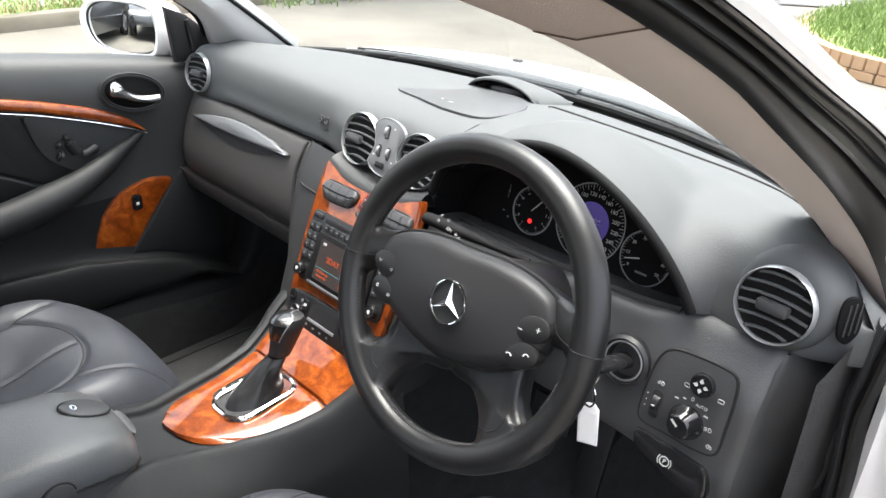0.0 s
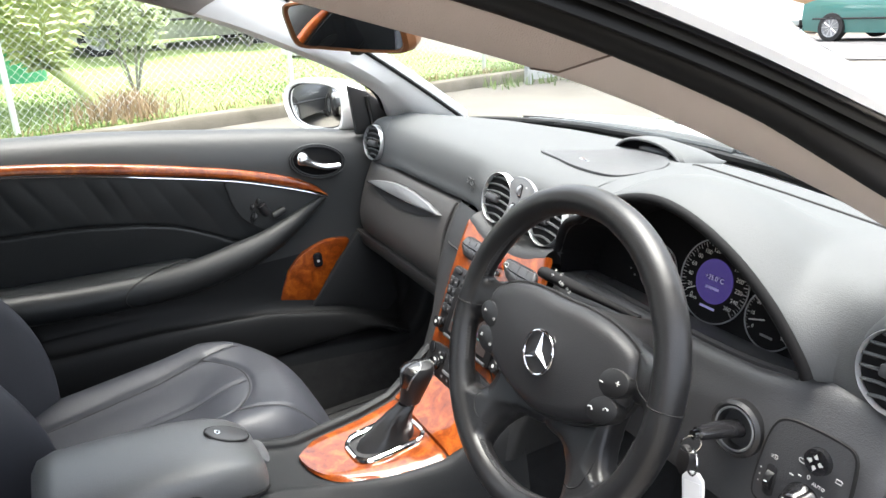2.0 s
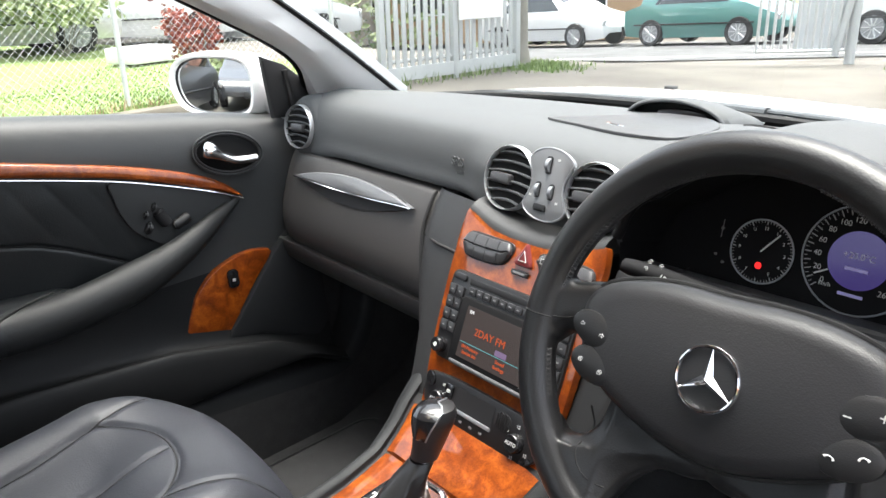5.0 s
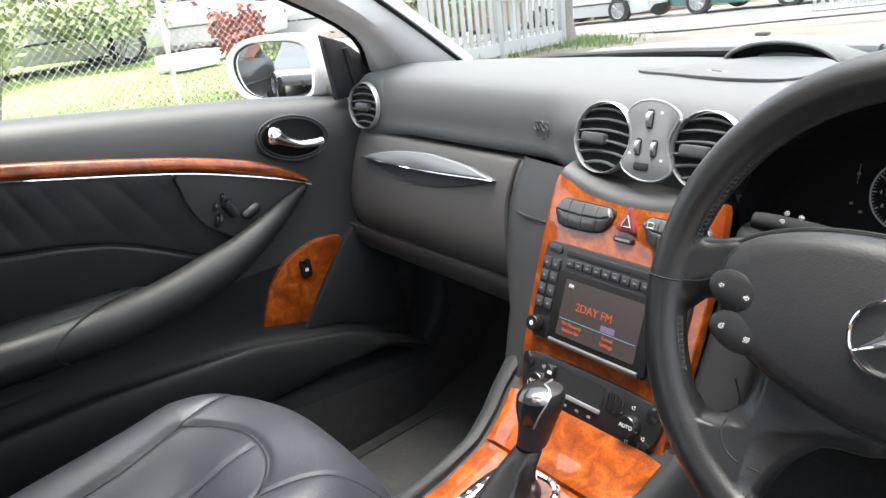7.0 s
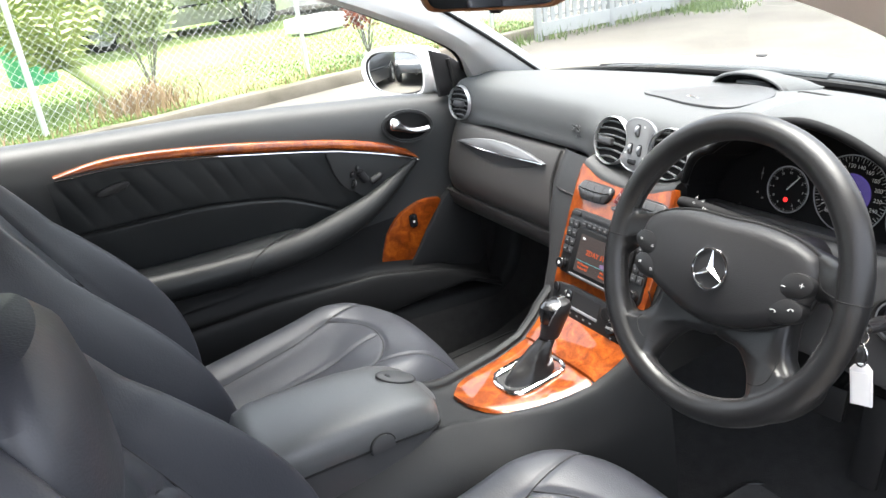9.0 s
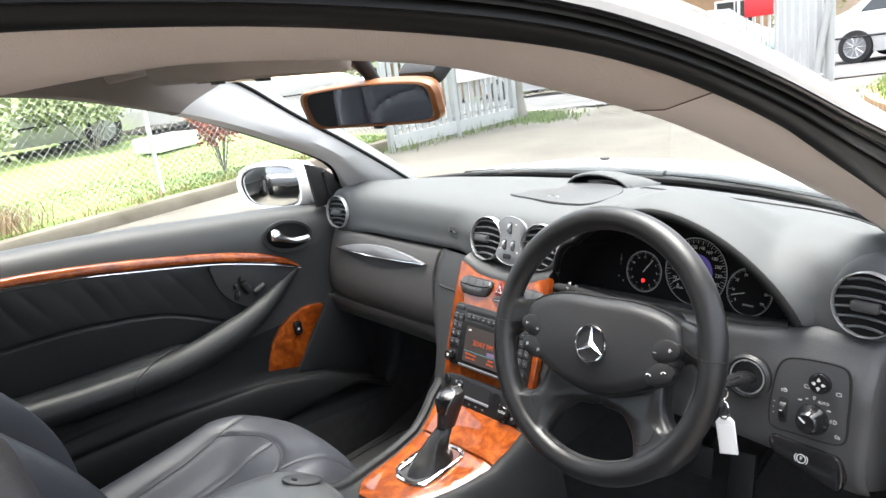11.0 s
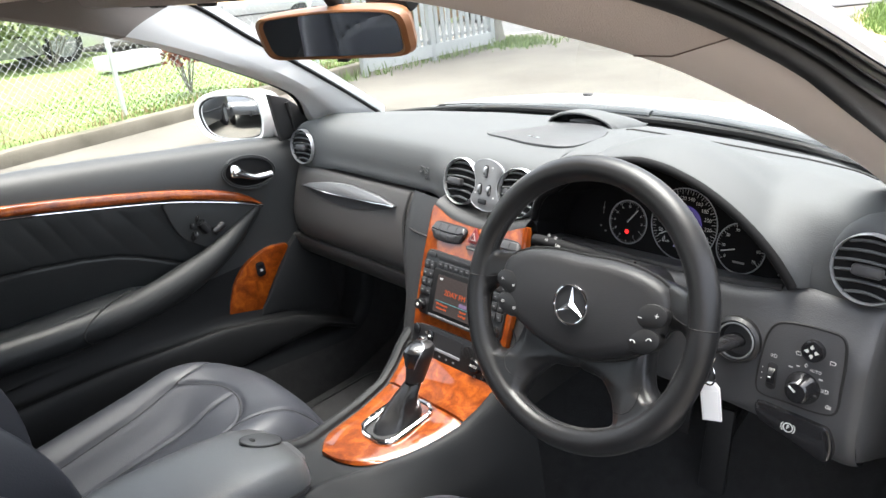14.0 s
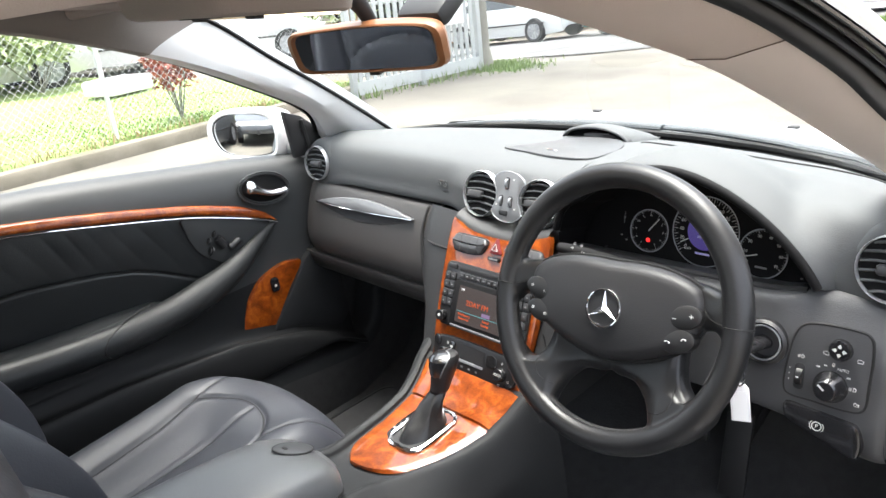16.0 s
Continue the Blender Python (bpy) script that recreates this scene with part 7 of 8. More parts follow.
WALLM = material("cream_house_wall", (0.55, 0.46, 0.38), 0.85, vary=0.12, vary_size=3)
ROOFM = material("terracotta_roof", (0.30, 0.13, 0.08), 0.85, vary=0.2, vary_size=5)
LINE = material("white_road_paint", (0.75, 0.75, 0.73), 0.7, vary=0.1, vary_size=8)
TYRE = material("tyre_rubber", (0.02, 0.02, 0.02), 0.8)
ALLOY = material("alloy_rim", (0.55, 0.56, 0.57), 0.3, metal=0.8)
DARKGLASS = material("tinted_car_glass", (0.02, 0.025, 0.025), 0.05, coat=0.5)
REDSIGN = material("red_sign_paint", (0.60, 0.03, 0.04), 0.5)
SHEETM = material("grey_sheet_cladding", (0.46, 0.48, 0.49), 0.5, metal=0.2, vary=0.1)


RD, RN = Vector((0.44, 0.898, 0)).normalized(), Vector((-0.898, 0.44, 0)).normalized()


def on_road(a, n):
    p = RD * a + RN * n
    return (p.x, p.y)


# the drive falls to the street, which runs downhill to the left
def slope_z(x, y):
    t = min(1.0, max(0.0, (y - 6.6) / 3.0))
    return t * t * (3 - 2 * t) * max(-1.2, min(0.05, -0.31 + 0.0587 * (x + 5.26) - 0.026 * (min(y, 30) - 14.9)))


def by_street(a, n, lift):
    x, y = 0.91 * a - 0.41 * n, 0.41 * a + 0.91 * n
    return Vector((x, y, slope_z(x, y) + lift))


gxs = [-400, -80, -50, -36, -28] + [-24 + 2 * i for i in range(19)] + [18, 30, 60, 400]
gys = [-400, -60, -20, 0, 4] + [6 + 0.5 * i for i in range(25)] + [20, 24, 30, 60, 400]
tagged(part("ground", grid([[Vector((x, y, slope_z(x, y))) for x in gxs] for y in gys], False), CONCRETE), "pale worn concrete drive and ground", "ground", kind="structure")
tagged(part("road", grid([[by_street(-50 + 2 * i, n, 0.02) for i in range(51)] for n in (11.5, 12, 13, 14, 15, 17, 19, 21)]), ASPHALT), "grey asphalt street past the gate", "road", kind="structure")
tagged(part("road_line", grid([[by_street(-50 + 2 * i, n, 0.032) for i in range(51)] for n in (12.32, 12.46)]), LINE), "white painted edge line on the street", "road line", kind="structure")
# kerb and lawn along the left of the drive
KD = Vector((-0.155, 1, 0)).normalized()
KN = Vector((-1, -0.155, 0)).normalized()


def by_kerb(a, n, z=0.0):
    return Vector((-5.66, 0.3, z)) + KD * a + KN * n


bm = bmesh.new()
rows = []
for i in range(60):
    a = -9 + 13.6 * i / 59
    j = 0.012 * noise.noise((a * 1.7, 0, 0))
    rows.append([by_kerb(a, n + j, z + 0.6 * j) for n, z in ((0.0, -0.02), (0.0, 0.085), (0.02, 0.112), (0.13, 0.118), (0.15, 0.10))])
tagged(part("kerb", grid(rows), KERB, label="weathered concrete kerb beside the lawn", category="kerb", kind="structure"))
lawn = []
for i in range(40):
    a = -9 + 13.6 * i / 39
    lawn.append([by_kerb(a, n, 0.10 + 0.03 * noise.noise((a * 0.6, n * 0.6, 3)) + 0.004 * n) for n in (0.14, 0.5, 1, 2, 3.5, 5, 8, 14, 40)])
tagged(part("lawn", grid(lawn), SOIL, label="green lawn behind the kerb", category="lawn", kind="structure"))


def blades(name, count, place, h, mat, label, width=0.006, seed=1):
    rnd = random.Random(seed)
    vs, fs = [], []
    for _ in range(count):
        p = place(rnd)
        a = rnd.uniform(0, 6.28)
        hh = h * rnd.uniform(0.5, 1.3)
        lean = Vector((rnd.uniform(-0.5, 0.5), rnd.uniform(-0.5, 0.5), 0)) * hh
        w_ = Vector((math.cos(a), math.sin(a), 0)) * width * rnd.uniform(0.6, 1.4)
        k = len(vs)
        vs += [p - w_, p + w_, p + lean * 0.4 + w_ * 0.6 + Vector((0, 0, hh * 0.6)), p + lean * 0.4 - w_ * 0.6 + Vector((0, 0, hh * 0.6)), p + lean + Vector((0, 0, hh))]
        fs += [(k, k + 1, k + 2, k + 3), (k + 3, k + 2, k + 4)]
    me = bpy.data.meshes.new(name)
    me.from_pydata([tuple(v) for v in vs], [], fs)
    me.materials.append(mat)
    return tagged(new(name, me), label, "grass", kind="stuff")


blades("lawn_grass", 26000, lambda r: by_kerb(r.uniform(-3, 4.4), 0.16 + 6.0 * r.random() ** 1.6, 0.10), 0.024, GRASS, "short green lawn grass", 0.008)
blades("dry_grass", 600, lambda r: Vector((-6.25 + r.gauss(0, 0.16), 0.02 + r.gauss(0, 0.20), 0.10)), 0.22, DRY, "dry tufts at the fence foot", 0.006, 3)
blades("fence_weeds", 350, lambda r: Vector((-6.08 + r.gauss(0, 0.12), r.uniform(3.6, 6.3), 0.0)), 0.12, GRASS, "weeds under the picket fence", 0.006, 14)
blades("verge_grass", 1500, lambda r: Vector((-6.0 + r.gauss(0, 0.28), 6.55 + r.gauss(0, 0.22), 0.0)), 0.07, GRASS, "grass patch round the street tree", 0.007, 15)
blades("kerb_weeds", 450, lambda r: by_kerb(r.uniform(-3, 4.4), 0.15 + abs(r.gauss(0, 0.10)), 0.10), 0.09, DRY, "dry grass along the kerb", 0.006, 4)

# chain-link fence
fence = thing("chain_link_fence", "galvanised chain-link fence with steel posts", "fence")
FO, L0, L1, HT = 0.42, -7.0, 4.4, 1.85
for i in range(5):
    a = -4.15 + 2.42 * i
    p = by_kerb(a + 0.64, FO)
    part("post", tube([(p.x, p.y, 0.0), (p.x, p.y, HT + 0.1)], 0.024, 12), GALV, fence, "galvanised fence post")
part("top_rail", tube([by_kerb(L0, FO, HT), by_kerb(L1, FO, HT)], 0.018, 8), GALV, fence)
vs, fs = [], []
pitch = 0.068
n = int((L1 - L0 + HT) / pitch)
for fam in (1, -1):
    for i in range(-int(HT / pitch), n):
        a0, z0, a1, z1 = L0 + i * pitch, 0.10, L0 + i * pitch + HT, 0.10 + HT
        if fam < 0:
            z0, z1 = z1, z0
        t0 = max(0.0, (L0 - a0) / (a1 - a0))
        t1 = min(1.0, (L1 - a0) / (a1 - a0))
        if t1 <= t0:
            continue
        p = by_kerb(a0 + (a1 - a0) * t0, FO + 0.002 * fam, z0 + (z1 - z0) * t0)
        q = by_kerb(a0 + (a1 - a0) * t1, FO + 0.002 * fam, z0 + (z1 - z0) * t1)
        d = (q - p).normalized()
        s_ = d.cross(KN).normalized()
        k = len(vs)
        for e in (p, q):
            for c in range(3):
                an = 2.094 * c
                vs.append(e + (s_ * math.cos(an) + KN * math.sin(an)) * 0.0013)
        fs += [(k + c, k + (c + 1) % 3, k + 3 + (c + 1) % 3, k + 3 + c) for c in range(3)]
me = bpy.data.meshes.new("wire_mesh")
me.from_pydata([tuple(v) for v in vs], [], fs)
me.materials.append(GALV)
wm = new("wire_mesh", me)
wm.parent = fence
tagged(wm, "diamond wire mesh", kind="stuff")


def leafy(name, parent, mat, count, place, size, seed):
    rnd = random.Random(seed)
    vs, fs = [], []
    for _ in range(count):
        p = place(rnd)
        d = Vector((rnd.gauss(0, 1), rnd.gauss(0, 1), rnd.gauss(0.2, 0.7))).normalized()
        s_ = d.cross(Vector((rnd.gauss(0, 1), rnd.gauss(0, 1), rnd.gauss(0, 1)))).normalized()
        up = d.cross(s_)
        l = size * rnd.uniform(0.6, 1.4)
        k = len(vs)
        vs += [p, p + d * l * 0.5 + s_ * l * 0.26 + up * l * 0.05, p + d * l, p + d * l * 0.5 - s_ * l * 0.26 + up * l * 0.05]
        fs += [(k, k + 1, k + 2), (k, k + 2, k + 3)]
    me = bpy.data.meshes.new(name)
    me.from_pydata([tuple(v) for v in vs], [], fs)
    me.materials.append(mat)
    ob = new(name, me)
    ob.parent = parent
    return tagged(ob, kind="stuff")


def shrub(name, label, at, h, r, mat, count, leaf, seed, stems=9):
    sh = thing(name, label, "shrub")
    rnd = random.Random(seed)
    tips = []
    for i in range(stems):
        a = 6.283 * i / stems + rnd.uniform(-0.3, 0.3)
        tip = Vector(at) + Vector((math.cos(a) * r * rnd.uniform(0.4, 1), math.sin(a) * r * rnd.uniform(0.4, 1), h * rnd.uniform(0.7, 1)))
        mid = Vector(at).lerp(tip, 0.5) + Vector((rnd.uniform(-0.05, 0.05), rnd.uniform(-0.05, 0.05), 0.03))
        part("stem", tube(cr([at, mid, tip], 4), [0.010 * (1 - 0.085 * j) for j in range(9)], 6), BARK, sh)
        tips.append((Vector(at), mid, tip))

    def place(q):
        b, m, t = q.choice(tips)
        u = q.uniform(0.35, 1.05)
        return m.lerp(t, u) + Vector((q.gauss(0, r * 0.17), q.gauss(0, r * 0.17), q.gauss(0, h * 0.08)))

    leafy("leaves", sh, mat, count, place, leaf, seed)
    return sh


shrub("red_shrub", "small red-leaved shrub on the lawn", (-6.75, 2.42, 0.10), 0.72, 0.26, REDLEAF, 900, 0.075, 5)
shrub("green_shrub", "bushy green shrub behind the fence", (-7.3, 0.25, 0.10), 1.05, 0.42, GREENLEAF, 900, 0.10, 6)
shrub("green_shrub", "bushy green shrub by the parked cars", (-11.6, 0.6, 0.10), 1.3, 0.9, GREENLEAF, 2600, 0.13, 17)
shrub("green_shrub", "bushy green shrub by the parked cars", (-11.9, 2.6, 0.10), 1.1, 0.9, GREENLEAF, 2600, 0.13, 18)
shrub("green_shrub", "tall green shrub behind the parked cars", (-16.0, 4.2, 0.10), 3.2, 1.6, GREENLEAF, 3000, 0.24, 8)
palm = thing("palm", "yellow-green palm with arching fronds", "palm")
part("palm_trunk", tube(cr([(-7.10, -0.12, 0.05), (-7.14, -0.26, 0.26), (-7.20, -0.52, 0.52)], 4), [0.075, 0.072, 0.068, 0.064, 0.06, 0.056, 0.052, 0.05, 0.048], 12), PALMLEAF, palm, "thick yellow-green stem")
rnd = random.Random(11)
for i in range(18):
    a = math.radians(-60) + rnd.gauss(0, 1.1) if i % 3 else 6.283 * i / 18
    reach, rise = rnd.uniform(0.9, 1.7), rnd.uniform(0.9, 1.9)
    mid = [Vector((-7.20 + math.cos(a) * reach * t, -0.50 + math.sin(a) * reach * t, 0.48 + rise * 1.25 * t - 0.45 * t * t * rise)) for t in (j / 12 for j in range(13))]
    fr_ = part("frond", tube(mid, [0.014 * (1 - j / 14) for j in range(13)], 5), PALMLEAF, palm)
    vs, fs = [], []
    for j in range(1, 13):
        for s in (-1, 1):
            for h in (0, 0.5):
                p = mid[j - 1].lerp(mid[j], h)
                d = (mid[j] - mid[j - 1]).normalized()
                sd = d.cross(Vector((0, 0, 1))).normalized() * s
                l = 0.34 * math.sin(math.pi * (0.12 + 0.85 * j / 13))
                k = len(vs)
                vs += [p - d * 0.012, p + d * 0.014, p + sd * l * 0.55 + d * (l * 0.33 + 0.022) - Vector((0, 0, l * 0.12)), p + sd * l + d * l * 0.6 - Vector((0, 0, l * 0.55)), p + sd * l * 0.55 + d * (l * 0.33 - 0.024) - Vector((0, 0, l * 0.12))]
                fs += [(k, k + 1, k + 2, k + 3, k + 4)]
    me = bpy.data.meshes.new("leaflets")
    me.from_pydata([tuple(v) for v in vs], [], fs)
    me.materials.append(PALMLEAF)
    lo = new("leaflets", me)
    lo.parent = fr_
    tagged(lo, kind="stuff")

# pale palisade fence beside the drive mouth
pf = thing("picket_fence", "pale grey metal picket fence beside the drive", "fence")
A, B = Vector((-6.05, 4.15, 0)), Vector((-6.12, 6.25, 0))
d = (B - A).normalized()
nrm = Vector((d.y, -d.x, 0))
count = int((B - A).length / 0.105)
for i in range(count):
    p = A + d * (0.105 * i)
    bm = block((0, 0, 0.62), (0.058, 0.018, 1.16), 0.004)
    bm.transform(Matrix(((d.x, nrm.x, 0, p.x), (d.y, nrm.y, 0, p.y), (0, 0, 1, 0.0), (0, 0, 0, 1))))
    part("picket", bm, PICKET, pf)
for z in (0.25, 1.0):
    part("fence_rail", tube([A + Vector((0, 0, z)) - nrm * 0.03, B + Vector((0, 0, z)) - nrm * 0.03], 0.022, 6), PICKET, pf)
part("fence_plinth", grid([[p + nrm * s + Vector((0, 0, z)) for p in (A, B)] for s, z in ((-0.03, 0.05), (-0.03, 0.19), (0.03, 0.19), (0.03, 0.05))]), PICKET, pf, "flat bottom board")
for p in (A, A.lerp(B, 0.5), B):
    part("fence_post", block((p.x, p.y, 0.66), (0.07, 0.07, 1.32), 0.005), PICKET, pf)
board = thing("fence_board", "blank white board on the picket fence", "board")
part("board_plate", block((-6.03, 5.58, 0.83), (0.015, 0.72, 0.38), 0.003, pose(0, 0, 0, 0, 0, 2)), LABELWHITE, board)
tr = thing("street_tree", "grey street tree trunk by the drive", "tree")
TX, TY = -6.22, 6.42
part("trunk", tube([(TX, TY, -0.02), (TX - 0.02, TY, 0.25), (TX - 0.02, TY, 1.0), (TX + 0.02, TY + 0.03, 2.4), (TX, TY, 3.6)], [0.15, 0.115, 0.105, 0.095, 0.08], 14), BARK, tr)
for i in range(6):
    a = i * 1.05
    part("limb", tube(cr([(TX, TY, 2.9 + 0.1 * i), (TX + math.cos(a) * 0.6, TY + math.sin(a) * 0.6, 3.8), (TX + math.cos(a) * 1.5, TY + math.sin(a) * 1.5, 4.5)], 4), [0.06 - 0.006 * j for j in range(9)], 7), BARK, tr)
leafy("crown", tr, GREENLEAF, 4000, lambda r: Vector((TX + r.gauss(0, 0.9), TY + r.gauss(0, 0.9), 4.6 + r.gauss(0, 0.6))), 0.16, 21)
# sliding gate, its post and a red sign
gate = thing("metal_gate", "pale grey steel gate standing open", "gate")
G0, G1 = Vector((-4.22, 8.55, 0)), Vector((-3.50, 9.33, 0))
for i in range(12):
    p = G0.lerp(G1, i / 11)
    part("gate_bar", block((p.x, p.y, 0.95), (0.03, 0.03, 1.7), 0.003), GALV, gate)
part("gate_sheet", grid([[p + Vector((0, 0, z)) for p in (G0.lerp(G1, 0.42), G1)] for z in (0.10, 1.80)], thick=0.01), SHEETM, gate, "grey gate sheet")
for z in (0.12, 1.78):
    part("gate_rail", tube([G0 + Vector((0, 0, z)), G1 + Vector((0, 0, z))], 0.025, 6), GALV, gate)
part("gate_post", tube([(-3.44, 9.39, -0.05), (-3.44, 9.39, 2.2)], 0.06, 14), PICKET, gate, "pale round gate post")
part("gate_brace", tube([(-3.56, 9.23, 0.05), (-3.32, 9.43, 1.9)], 0.045, 10), PICKET, gate)
sign = thing("red_sign", "small blank red sign on the fence", "sign")
part("sign_plate", block((-4.03, 8.705, 1.08), (0.36, 0.012, 0.25), 0.003, pose(0, 0, 0, 0, 0, 47)), REDSIGN, sign)
# raised planter with brick edging
planter = thing("planter", "raised grassy planter with brick edging", "planter")
edge = cr([(-2.25, 7.9, 0), (-2.0, 6.95, 0), (-1.45, 6.15, 0), (-0.9, 5.85, 0), (0.0, 5.7, 0), (1.4, 5.6, 0), (3.2, 5.7, 0), (5.0, 6.0, 0)], 10)
top = [[p + Vector((0.02, 0.03, 0.165)), p + Vector((0.3, 0.8, 0.25)), p + Vector((0.5, 2.2, 0.28)), p + Vector((0.6, 3.2, 0.1))] for p in edge]
part("planter_soil", grid(top), SOIL, planter)
lengths = [0.0]
for a, b in zip(edge, edge[1:]):
    lengths.append(lengths[-1] + (b - a).length)
table = [(l, p.x, p.y) for l, p in zip(lengths, edge)]
brick_me = None
for course in (0, 2):
    i = 0
    pitch = 0.118 if course == 2 else 0.235
    if course == 2:
        brick_me = None
    while (i + 0.5 * course + 1) * pitch < lengths[-1]:
        l = (i + 0.5 * course) * pitch
        a, b = lerp_table(table, l), lerp_table(table, l + pitch - 0.010)
        if brick_me is None:
            bm = block((0, 0, 0), (pitch - 0.013, 0.12, 0.105 if course == 2 else 0.072), 0.006)
            brick_me = bpy.data.meshes.new("brick")
            bm.to_mesh(brick_me)
            bm.free()
            brick_me.materials.append(BRICKM)
        ob = new("brick", brick_me)
        ob.parent = planter
        ob.matrix_world = pose((a[0] + b[0]) / 2, (a[1] + b[1]) / 2, 0.04 if course == 0 else 0.134, 0, 0, math.degrees(math.atan2(b[1] - a[1], b[0] - a[0])))
        i += 1
part("brick_mortar", grid([[Vector((p.x + 0.01, p.y + 0.02, z)) for z in (0.0, 0.17)] for p in edge]), KERB, planter)


def on_planter(r):
    p = edge[r.randrange(len(edge))]
    t = r.random()
    return Vector((p.x + 0.06 + 0.4 * t + r.gauss(0, 0.1), p.y + 0.12 + 1.9 * t, 0.160 + 0.10 * min(1, t * 2.5)))


g = blades("planter_grass", 24000, on_planter, 0.065, GRASS, "rough green grass in the planter", 0.006, 9)


# ---- parked cars and buildings ----
def parked_car(label, m, paint, length=4.4, tall=1.45, estate=0.0):
    car = thing("parked_car", label, "car", "parked cars")
    hl = length / 2
    prof = [(-hl, 0.35, 0.62, 0.62, 0.70), (-hl + 0.06, 0.24, 0.80, 0.80, 0.80), (-hl + 0.55, 0.20, 0.92, 0.92, 0.86), (-hl + 0.75 - 0.2 * estate, 0.20, 0.93, 1.02 + 0.3 * estate, 0.87), (-hl + 1.35, 0.20, 0.92, tall - 0.06, 0.88), (-0.3, 0.20, 0.91, tall, 0.88), (0.35, 0.20, 0.90, tall - 0.03, 0.88), (1.05, 0.20, 0.88, 1.00, 0.88), (1.25, 0.20, 0.86, 0.90, 0.87), (hl - 0.35, 0.20, 0.74, 0.74, 0.82), (hl - 0.06, 0.24, 0.62, 0.62, 0.72), (hl, 0.36, 0.52, 0.52, 0.60)]
    skin = []
    for x, zb, zw, zr, w_ in prof:
        up = max(0.0, (zr - zw) / 0.55)
        skin.append([m @ Vector((x, q.x, q.y)) for q in cr([(-w_ * 0.92, zb, 0), (-w_, (zb + zw) / 2, 0), (-w_ * 0.97, zw, 0), (-w_ * (0.95 - 0.20 * up), zw + (zr - zw) * 0.85, 0), (-w_ * (0.80 - 0.2 * up), zr + 0.004, 0), (0, zr + 0.02, 0), (w_ * (0.80 - 0.2 * up), zr + 0.004, 0), (w_ * (0.95 - 0.20 * up), zw + (zr - zw) * 0.85, 0), (w_ * 0.97, zw, 0), (w_, (zb + zw) / 2, 0), (w_ * 0.92, zb, 0)], 2)])
    part("car_shell", grid(skin, ends=True), paint, car)
    for s in (-1, 1):
        w_ = 0.885
        gls = [[m @ Vector((x, s * (w_ * (0.955 - 0.15 * t) + 0.004), 0.945 + (tall - 0.12 - 0.945) * t)) for x in (-hl + 0.95 + 0.35 * t, -0.15, 0.85 - 0.45 * t)] for t in (0.0, 0.5, 1.0)]
        part("side_glass", grid(gls), DARKGLASS, car)
        part("sill_strip", tube([m @ Vector((x, s * 0.885, 0.50)) for x in (-hl + 0.4, 0, hl - 0.5)], 0.02, 6), MATT, car)
        part("headlamp", slab(rounded(-0.16, -0.07, 0.16, 0.07, 0.05), [m @ Vector((hl - 0.10, s * 0.60, 0.60)), m.to_3x3() @ Vector((0.25, s * 0.97, 0)), m.to_3x3() @ Vector((0, 0, 1)), m.to_3x3() @ Vector((0.97, -s * 0.2, 0.1)).normalized()], 0.05, 0.02), ALLOY, car, "clear headlamp")
    ws_ = [[m @ Vector((1.06 - 0.62 * t, y * (1 - 0.18 * t), 0.955 + (tall - 0.99) * t + 0.012)) for y in (-0.72, 0, 0.72)] for t in (0, 0.5, 1)]
    part("front_glass", grid(ws_), DARKGLASS, car)
    part("bumper_grille", block(m @ Vector((hl - 0.03, 0, 0.40)), (0.10, 0.10, 0.16), 0.02), MATT, car)
    for x in (-hl + 0.85, hl - 0.85):
        for s in (-1, 1):
            f = (m @ Vector((x, s * 0.80, 0.315)), (m.to_3x3() @ Vector((1, 0, 0))), Vector((0, 0, 1)), m.to_3x3() @ Vector((0, s, 0)))
            wl = part("wheel", turned([(0.20, -0.10), (0.30, -0.10), (0.315, -0.06), (0.315, 0.06), (0.30, 0.095), (0.215, 0.10), (0.20, 0.06)], f, 28), TYRE, car, "road wheel")
            part("rim", turned([(0.215, 0.085), (0.205, 0.098), (0.19, 0.088), (0.19, 0.06), (0.0, 0.06)], f, 28), SATIN, wl)
            for k in range(10):
                a = 6.283 * k / 10
                part("rim_spoke", tube([spot(f, 0.03 * math.cos(a), 0.03 * math.sin(a), 0.082), spot(f, 0.20 * math.cos(a), 0.20 * math.sin(a), 0.088)], 0.014, 6, flat=0.5), ALLOY, wl)
    return car


SILVER = material("silver_car_paint", (0.55, 0.56, 0.57), 0.3, metal=0.5, coat=1.0)
GREENP = material("teal_car_paint", (0.06, 0.19, 0.17), 0.3, coat=1.0)
DARKP = material("charcoal_car_paint", (0.03, 0.032, 0.035), 0.25, coat=1.0)
GREYP = material("dark_grey_car_paint", (0.085, 0.088, 0.092), 0.3, metal=0.3, coat=1.0)
PALE = material("pale_silver_car_paint", (0.68, 0.69, 0.69), 0.3, metal=0.2, coat=1.0)


def kerbside(x, y):
    return pose(x, y, slope_z(x, y) + 0.02, 0, -3, 0)


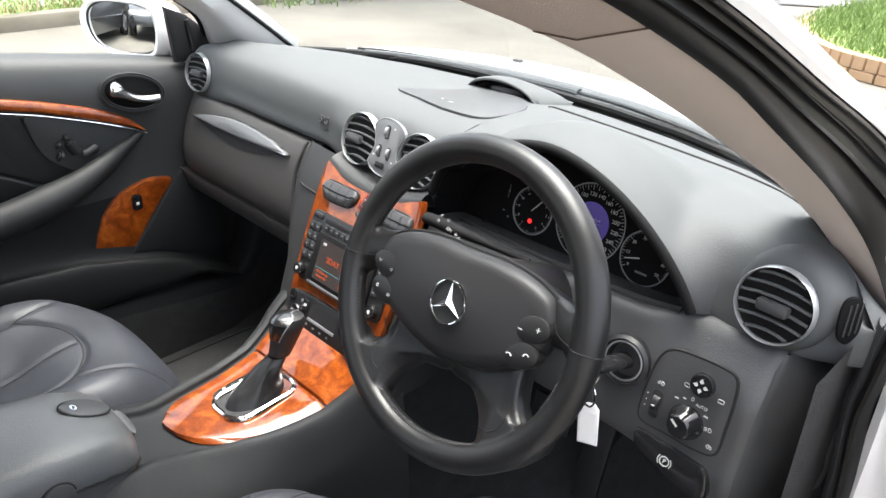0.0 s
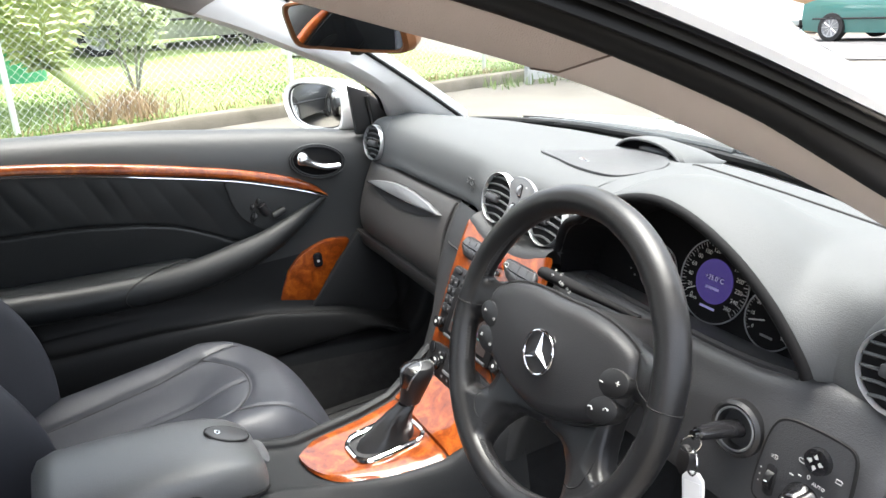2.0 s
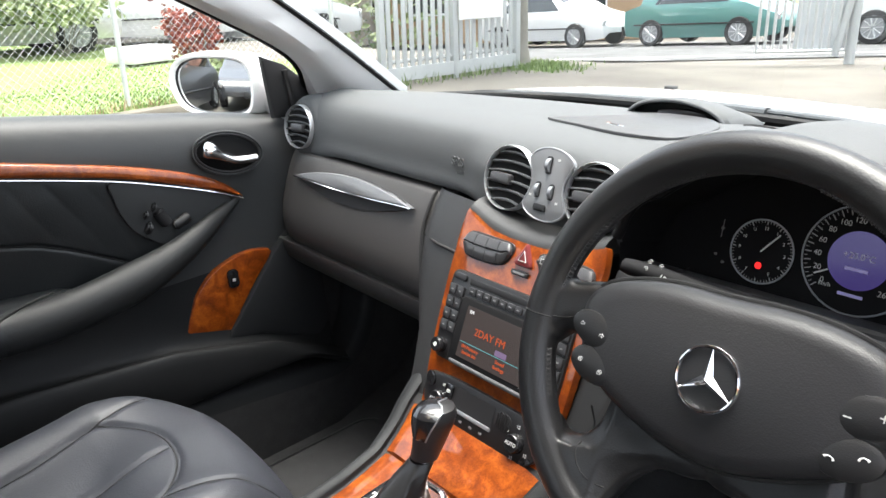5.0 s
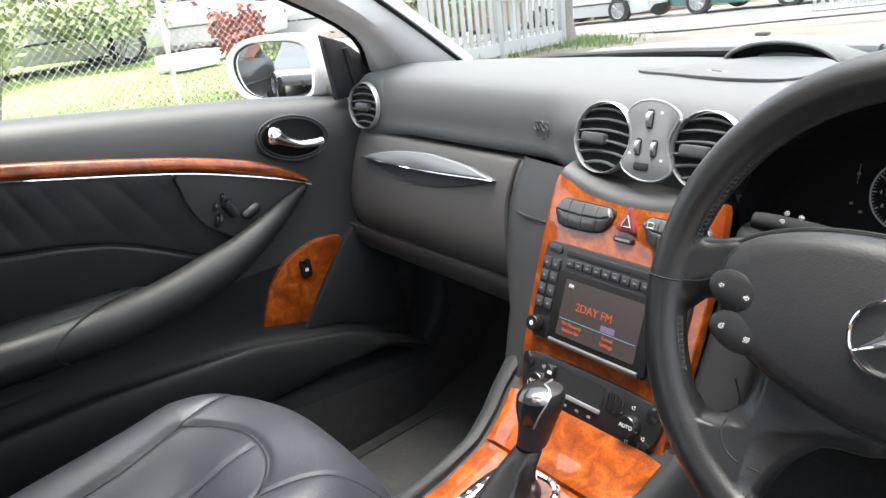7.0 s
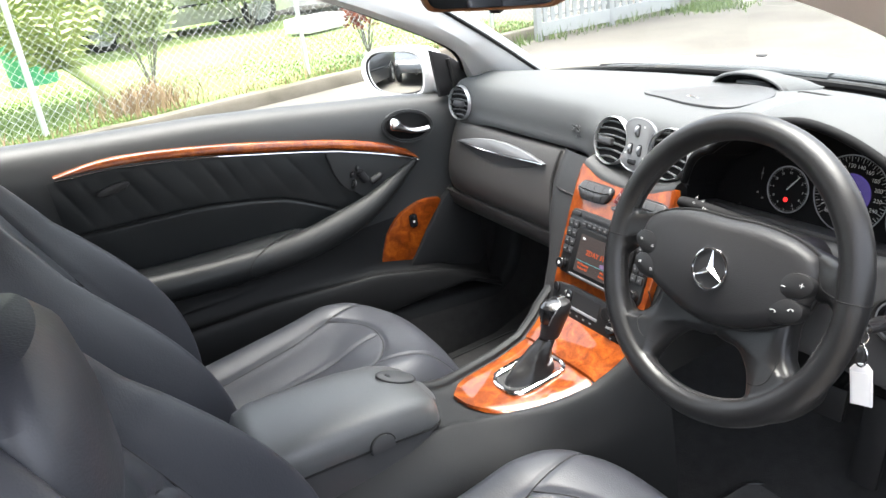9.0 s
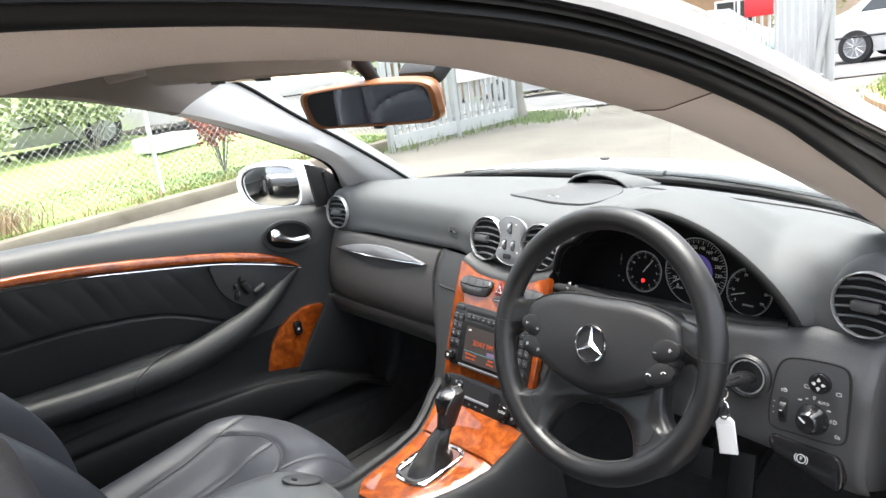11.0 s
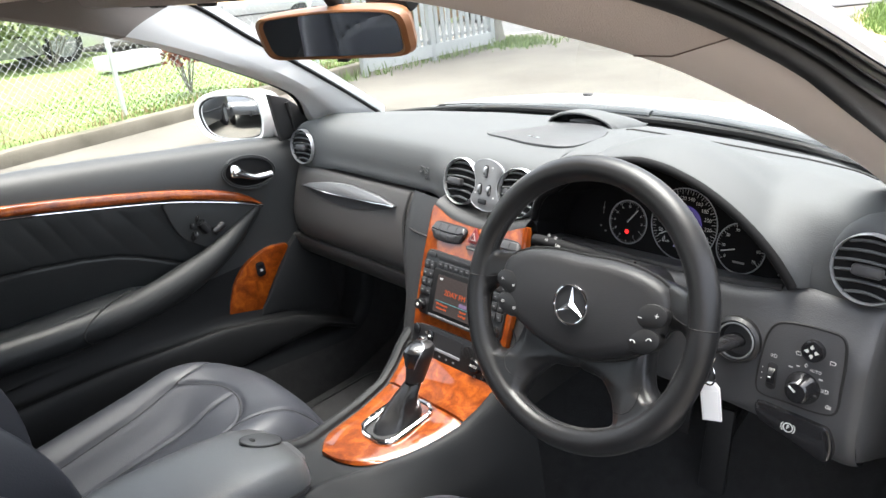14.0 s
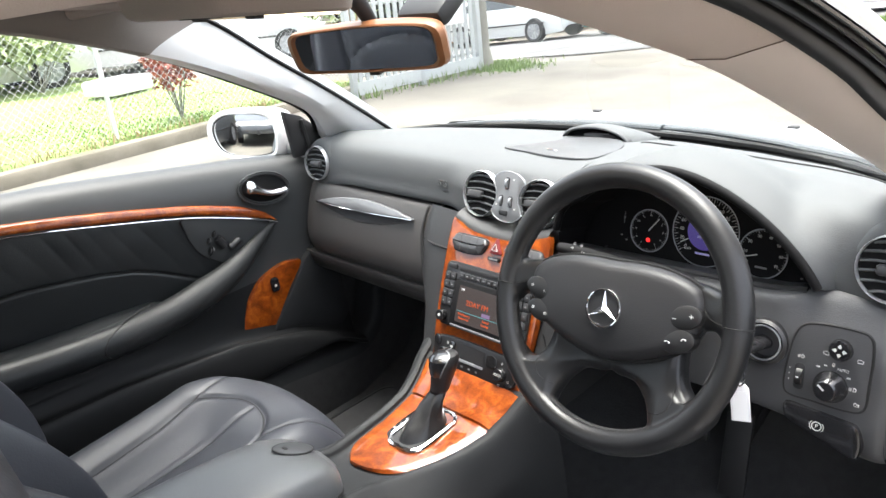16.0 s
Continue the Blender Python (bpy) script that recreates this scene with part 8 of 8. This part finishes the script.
parked_car("white saloon parked across the street", kerbside(-13.65, 15.6), PALE)
parked_car("teal green hatchback parked across the street", kerbside(-9.15, 15.9), GREENP, 3.9, 1.5, 0.8)
parked_car("pale silver saloon parked across the street", kerbside(-3.8, 15.5), PALE, 4.5)
parked_car("silver hatchback behind the picket fence", pose(-15.0, 7.6, slope_z(-15.0, 7.6), 0, 0, 60), SILVER, 4.1, 1.5, 0.6)
parked_car("silver car parked beyond the lawn", pose(-13.2, 1.6, 0.1, 0, 0, 95), SILVER, 4.3)
parked_car("pale car parked beyond the lawn", pose(-15.0, 4.6, slope_z(-15.0, 4.6), 0, 0, 70), PALE, 4.4)
parked_car("charcoal saloon parked behind the coupe", pose(-1.9, -7.6, 0, 0, 0, 84), DARKP, 4.5)
parked_car("dark grey saloon parked behind the coupe", pose(-3.7, -4.6, 0, 0, 0, 92), GREYP, 4.5)
boat = thing("concrete_block", "low white concrete block on the lawn", "block")
part("block_body", block((-9.85, 3.0, 0.24), (0.55, 0.75, 0.20), 0.03, pose(0, 0, 0, 0, 0, 20)), LABELWHITE, boat)
bin_ = thing("garden_bin", "green plastic garden bin", "bin")
part("bin_body", turned([(0.26, 0), (0.30, 0.55), (0.32, 0.58), (0.30, 0.62), (0, 0.64)], ((-9.7, -0.75, 0.05), (1, 0, 0), (0, 1, 0), (0, 0, 1)) and tuple(Vector(q) for q in ((-9.7, -0.75, 0.05), (1, 0, 0), (0, 1, 0), (0, 0, 1))), 24), material("green_bin_plastic", (0.05, 0.30, 0.16), 0.5), bin_)


def house(label, c, w_, dp, h, turn, wall_mat):
    hs = thing("house", label, "house")
    m = pose(*c, 0, 0, turn)

    def put(name, bm, mat, parent, lab=""):
        bm.transform(m)
        return part(name, bm, mat, parent, lab, smooth=False)

    wl = put("wall", block((0, 0, h / 2), (w_, dp, h)), wall_mat, hs)
    rf = bmesh.new()
    v = [rf.verts.new(q) for q in ((-w_ / 2 - 0.4, -dp / 2 - 0.5, h), (w_ / 2 + 0.4, -dp / 2 - 0.5, h), (w_ / 2 + 0.4, dp / 2 + 0.5, h), (-w_ / 2 - 0.4, dp / 2 + 0.5, h), (-w_ / 2 + 1.5, 0, h + 2.2), (w_ / 2 - 1.5, 0, h + 2.2))]
    for f in ((0, 1, 5, 4), (2, 3, 4, 5), (0, 4, 3), (1, 2, 5), (3, 2, 1, 0)):
        rf.faces.new([v[i] for i in f])
    put("roof", rf, ROOFM, hs)
    k = max(2, int(w_ / 2.6))
    for i in range(k):
        x = -w_ / 2 + w_ * (i + 0.5) / k
        wd = put("window", block((x, -dp / 2 - 0.02, 1.5), (1.3, 0.08, 1.2), 0.02), LABELWHITE, hs, "white window frame")
        for s in (-1, 1):
            put("window_pane", block((x + s * 0.31, -dp / 2 - 0.05, 1.5), (0.56, 0.05, 1.05)), DARKGLASS, wd)
    return hs


house("cream rendered house beyond the lawn", (-24, 9, -1.0), 14, 8, 3.2, 100, WALLM)
house("brick house across the street", (-19, 22, -1.0), 13, 8, 3.2, 52, BRICKM)
house("cream rendered house across the street", (-5, 33, -1.0), 14, 8, 3.2, 52, WALLM)
house("brick house behind the yard", (8, -22, 0), 16, 8, 4.5, 180, BRICKM)
hedge = thing("hedge", "leafy green hedge along the far verge", "hedge")
leafy("hedge_leaves", hedge, GREENLEAF, 9000, lambda r: Vector((*on_road(r.uniform(-25, 45), 24 + r.gauss(0, 0.6)), -1.0 + 2.4 * r.random() ** 1.2)), 0.35, 31)
leafy("hedge_leaves", hedge, GREENLEAF, 5000, lambda r: Vector((-19 + r.gauss(0, 0.7), r.uniform(-14, 9), 0.05 + 2.4 * r.random() ** 1.2)), 0.35, 32)
leafy("hedge_leaves", hedge, GREENLEAF, 5000, lambda r: Vector((r.uniform(-18, 18), -16 + r.gauss(0, 0.6), 0.05 + 2.6 * r.random())), 0.4, 33)
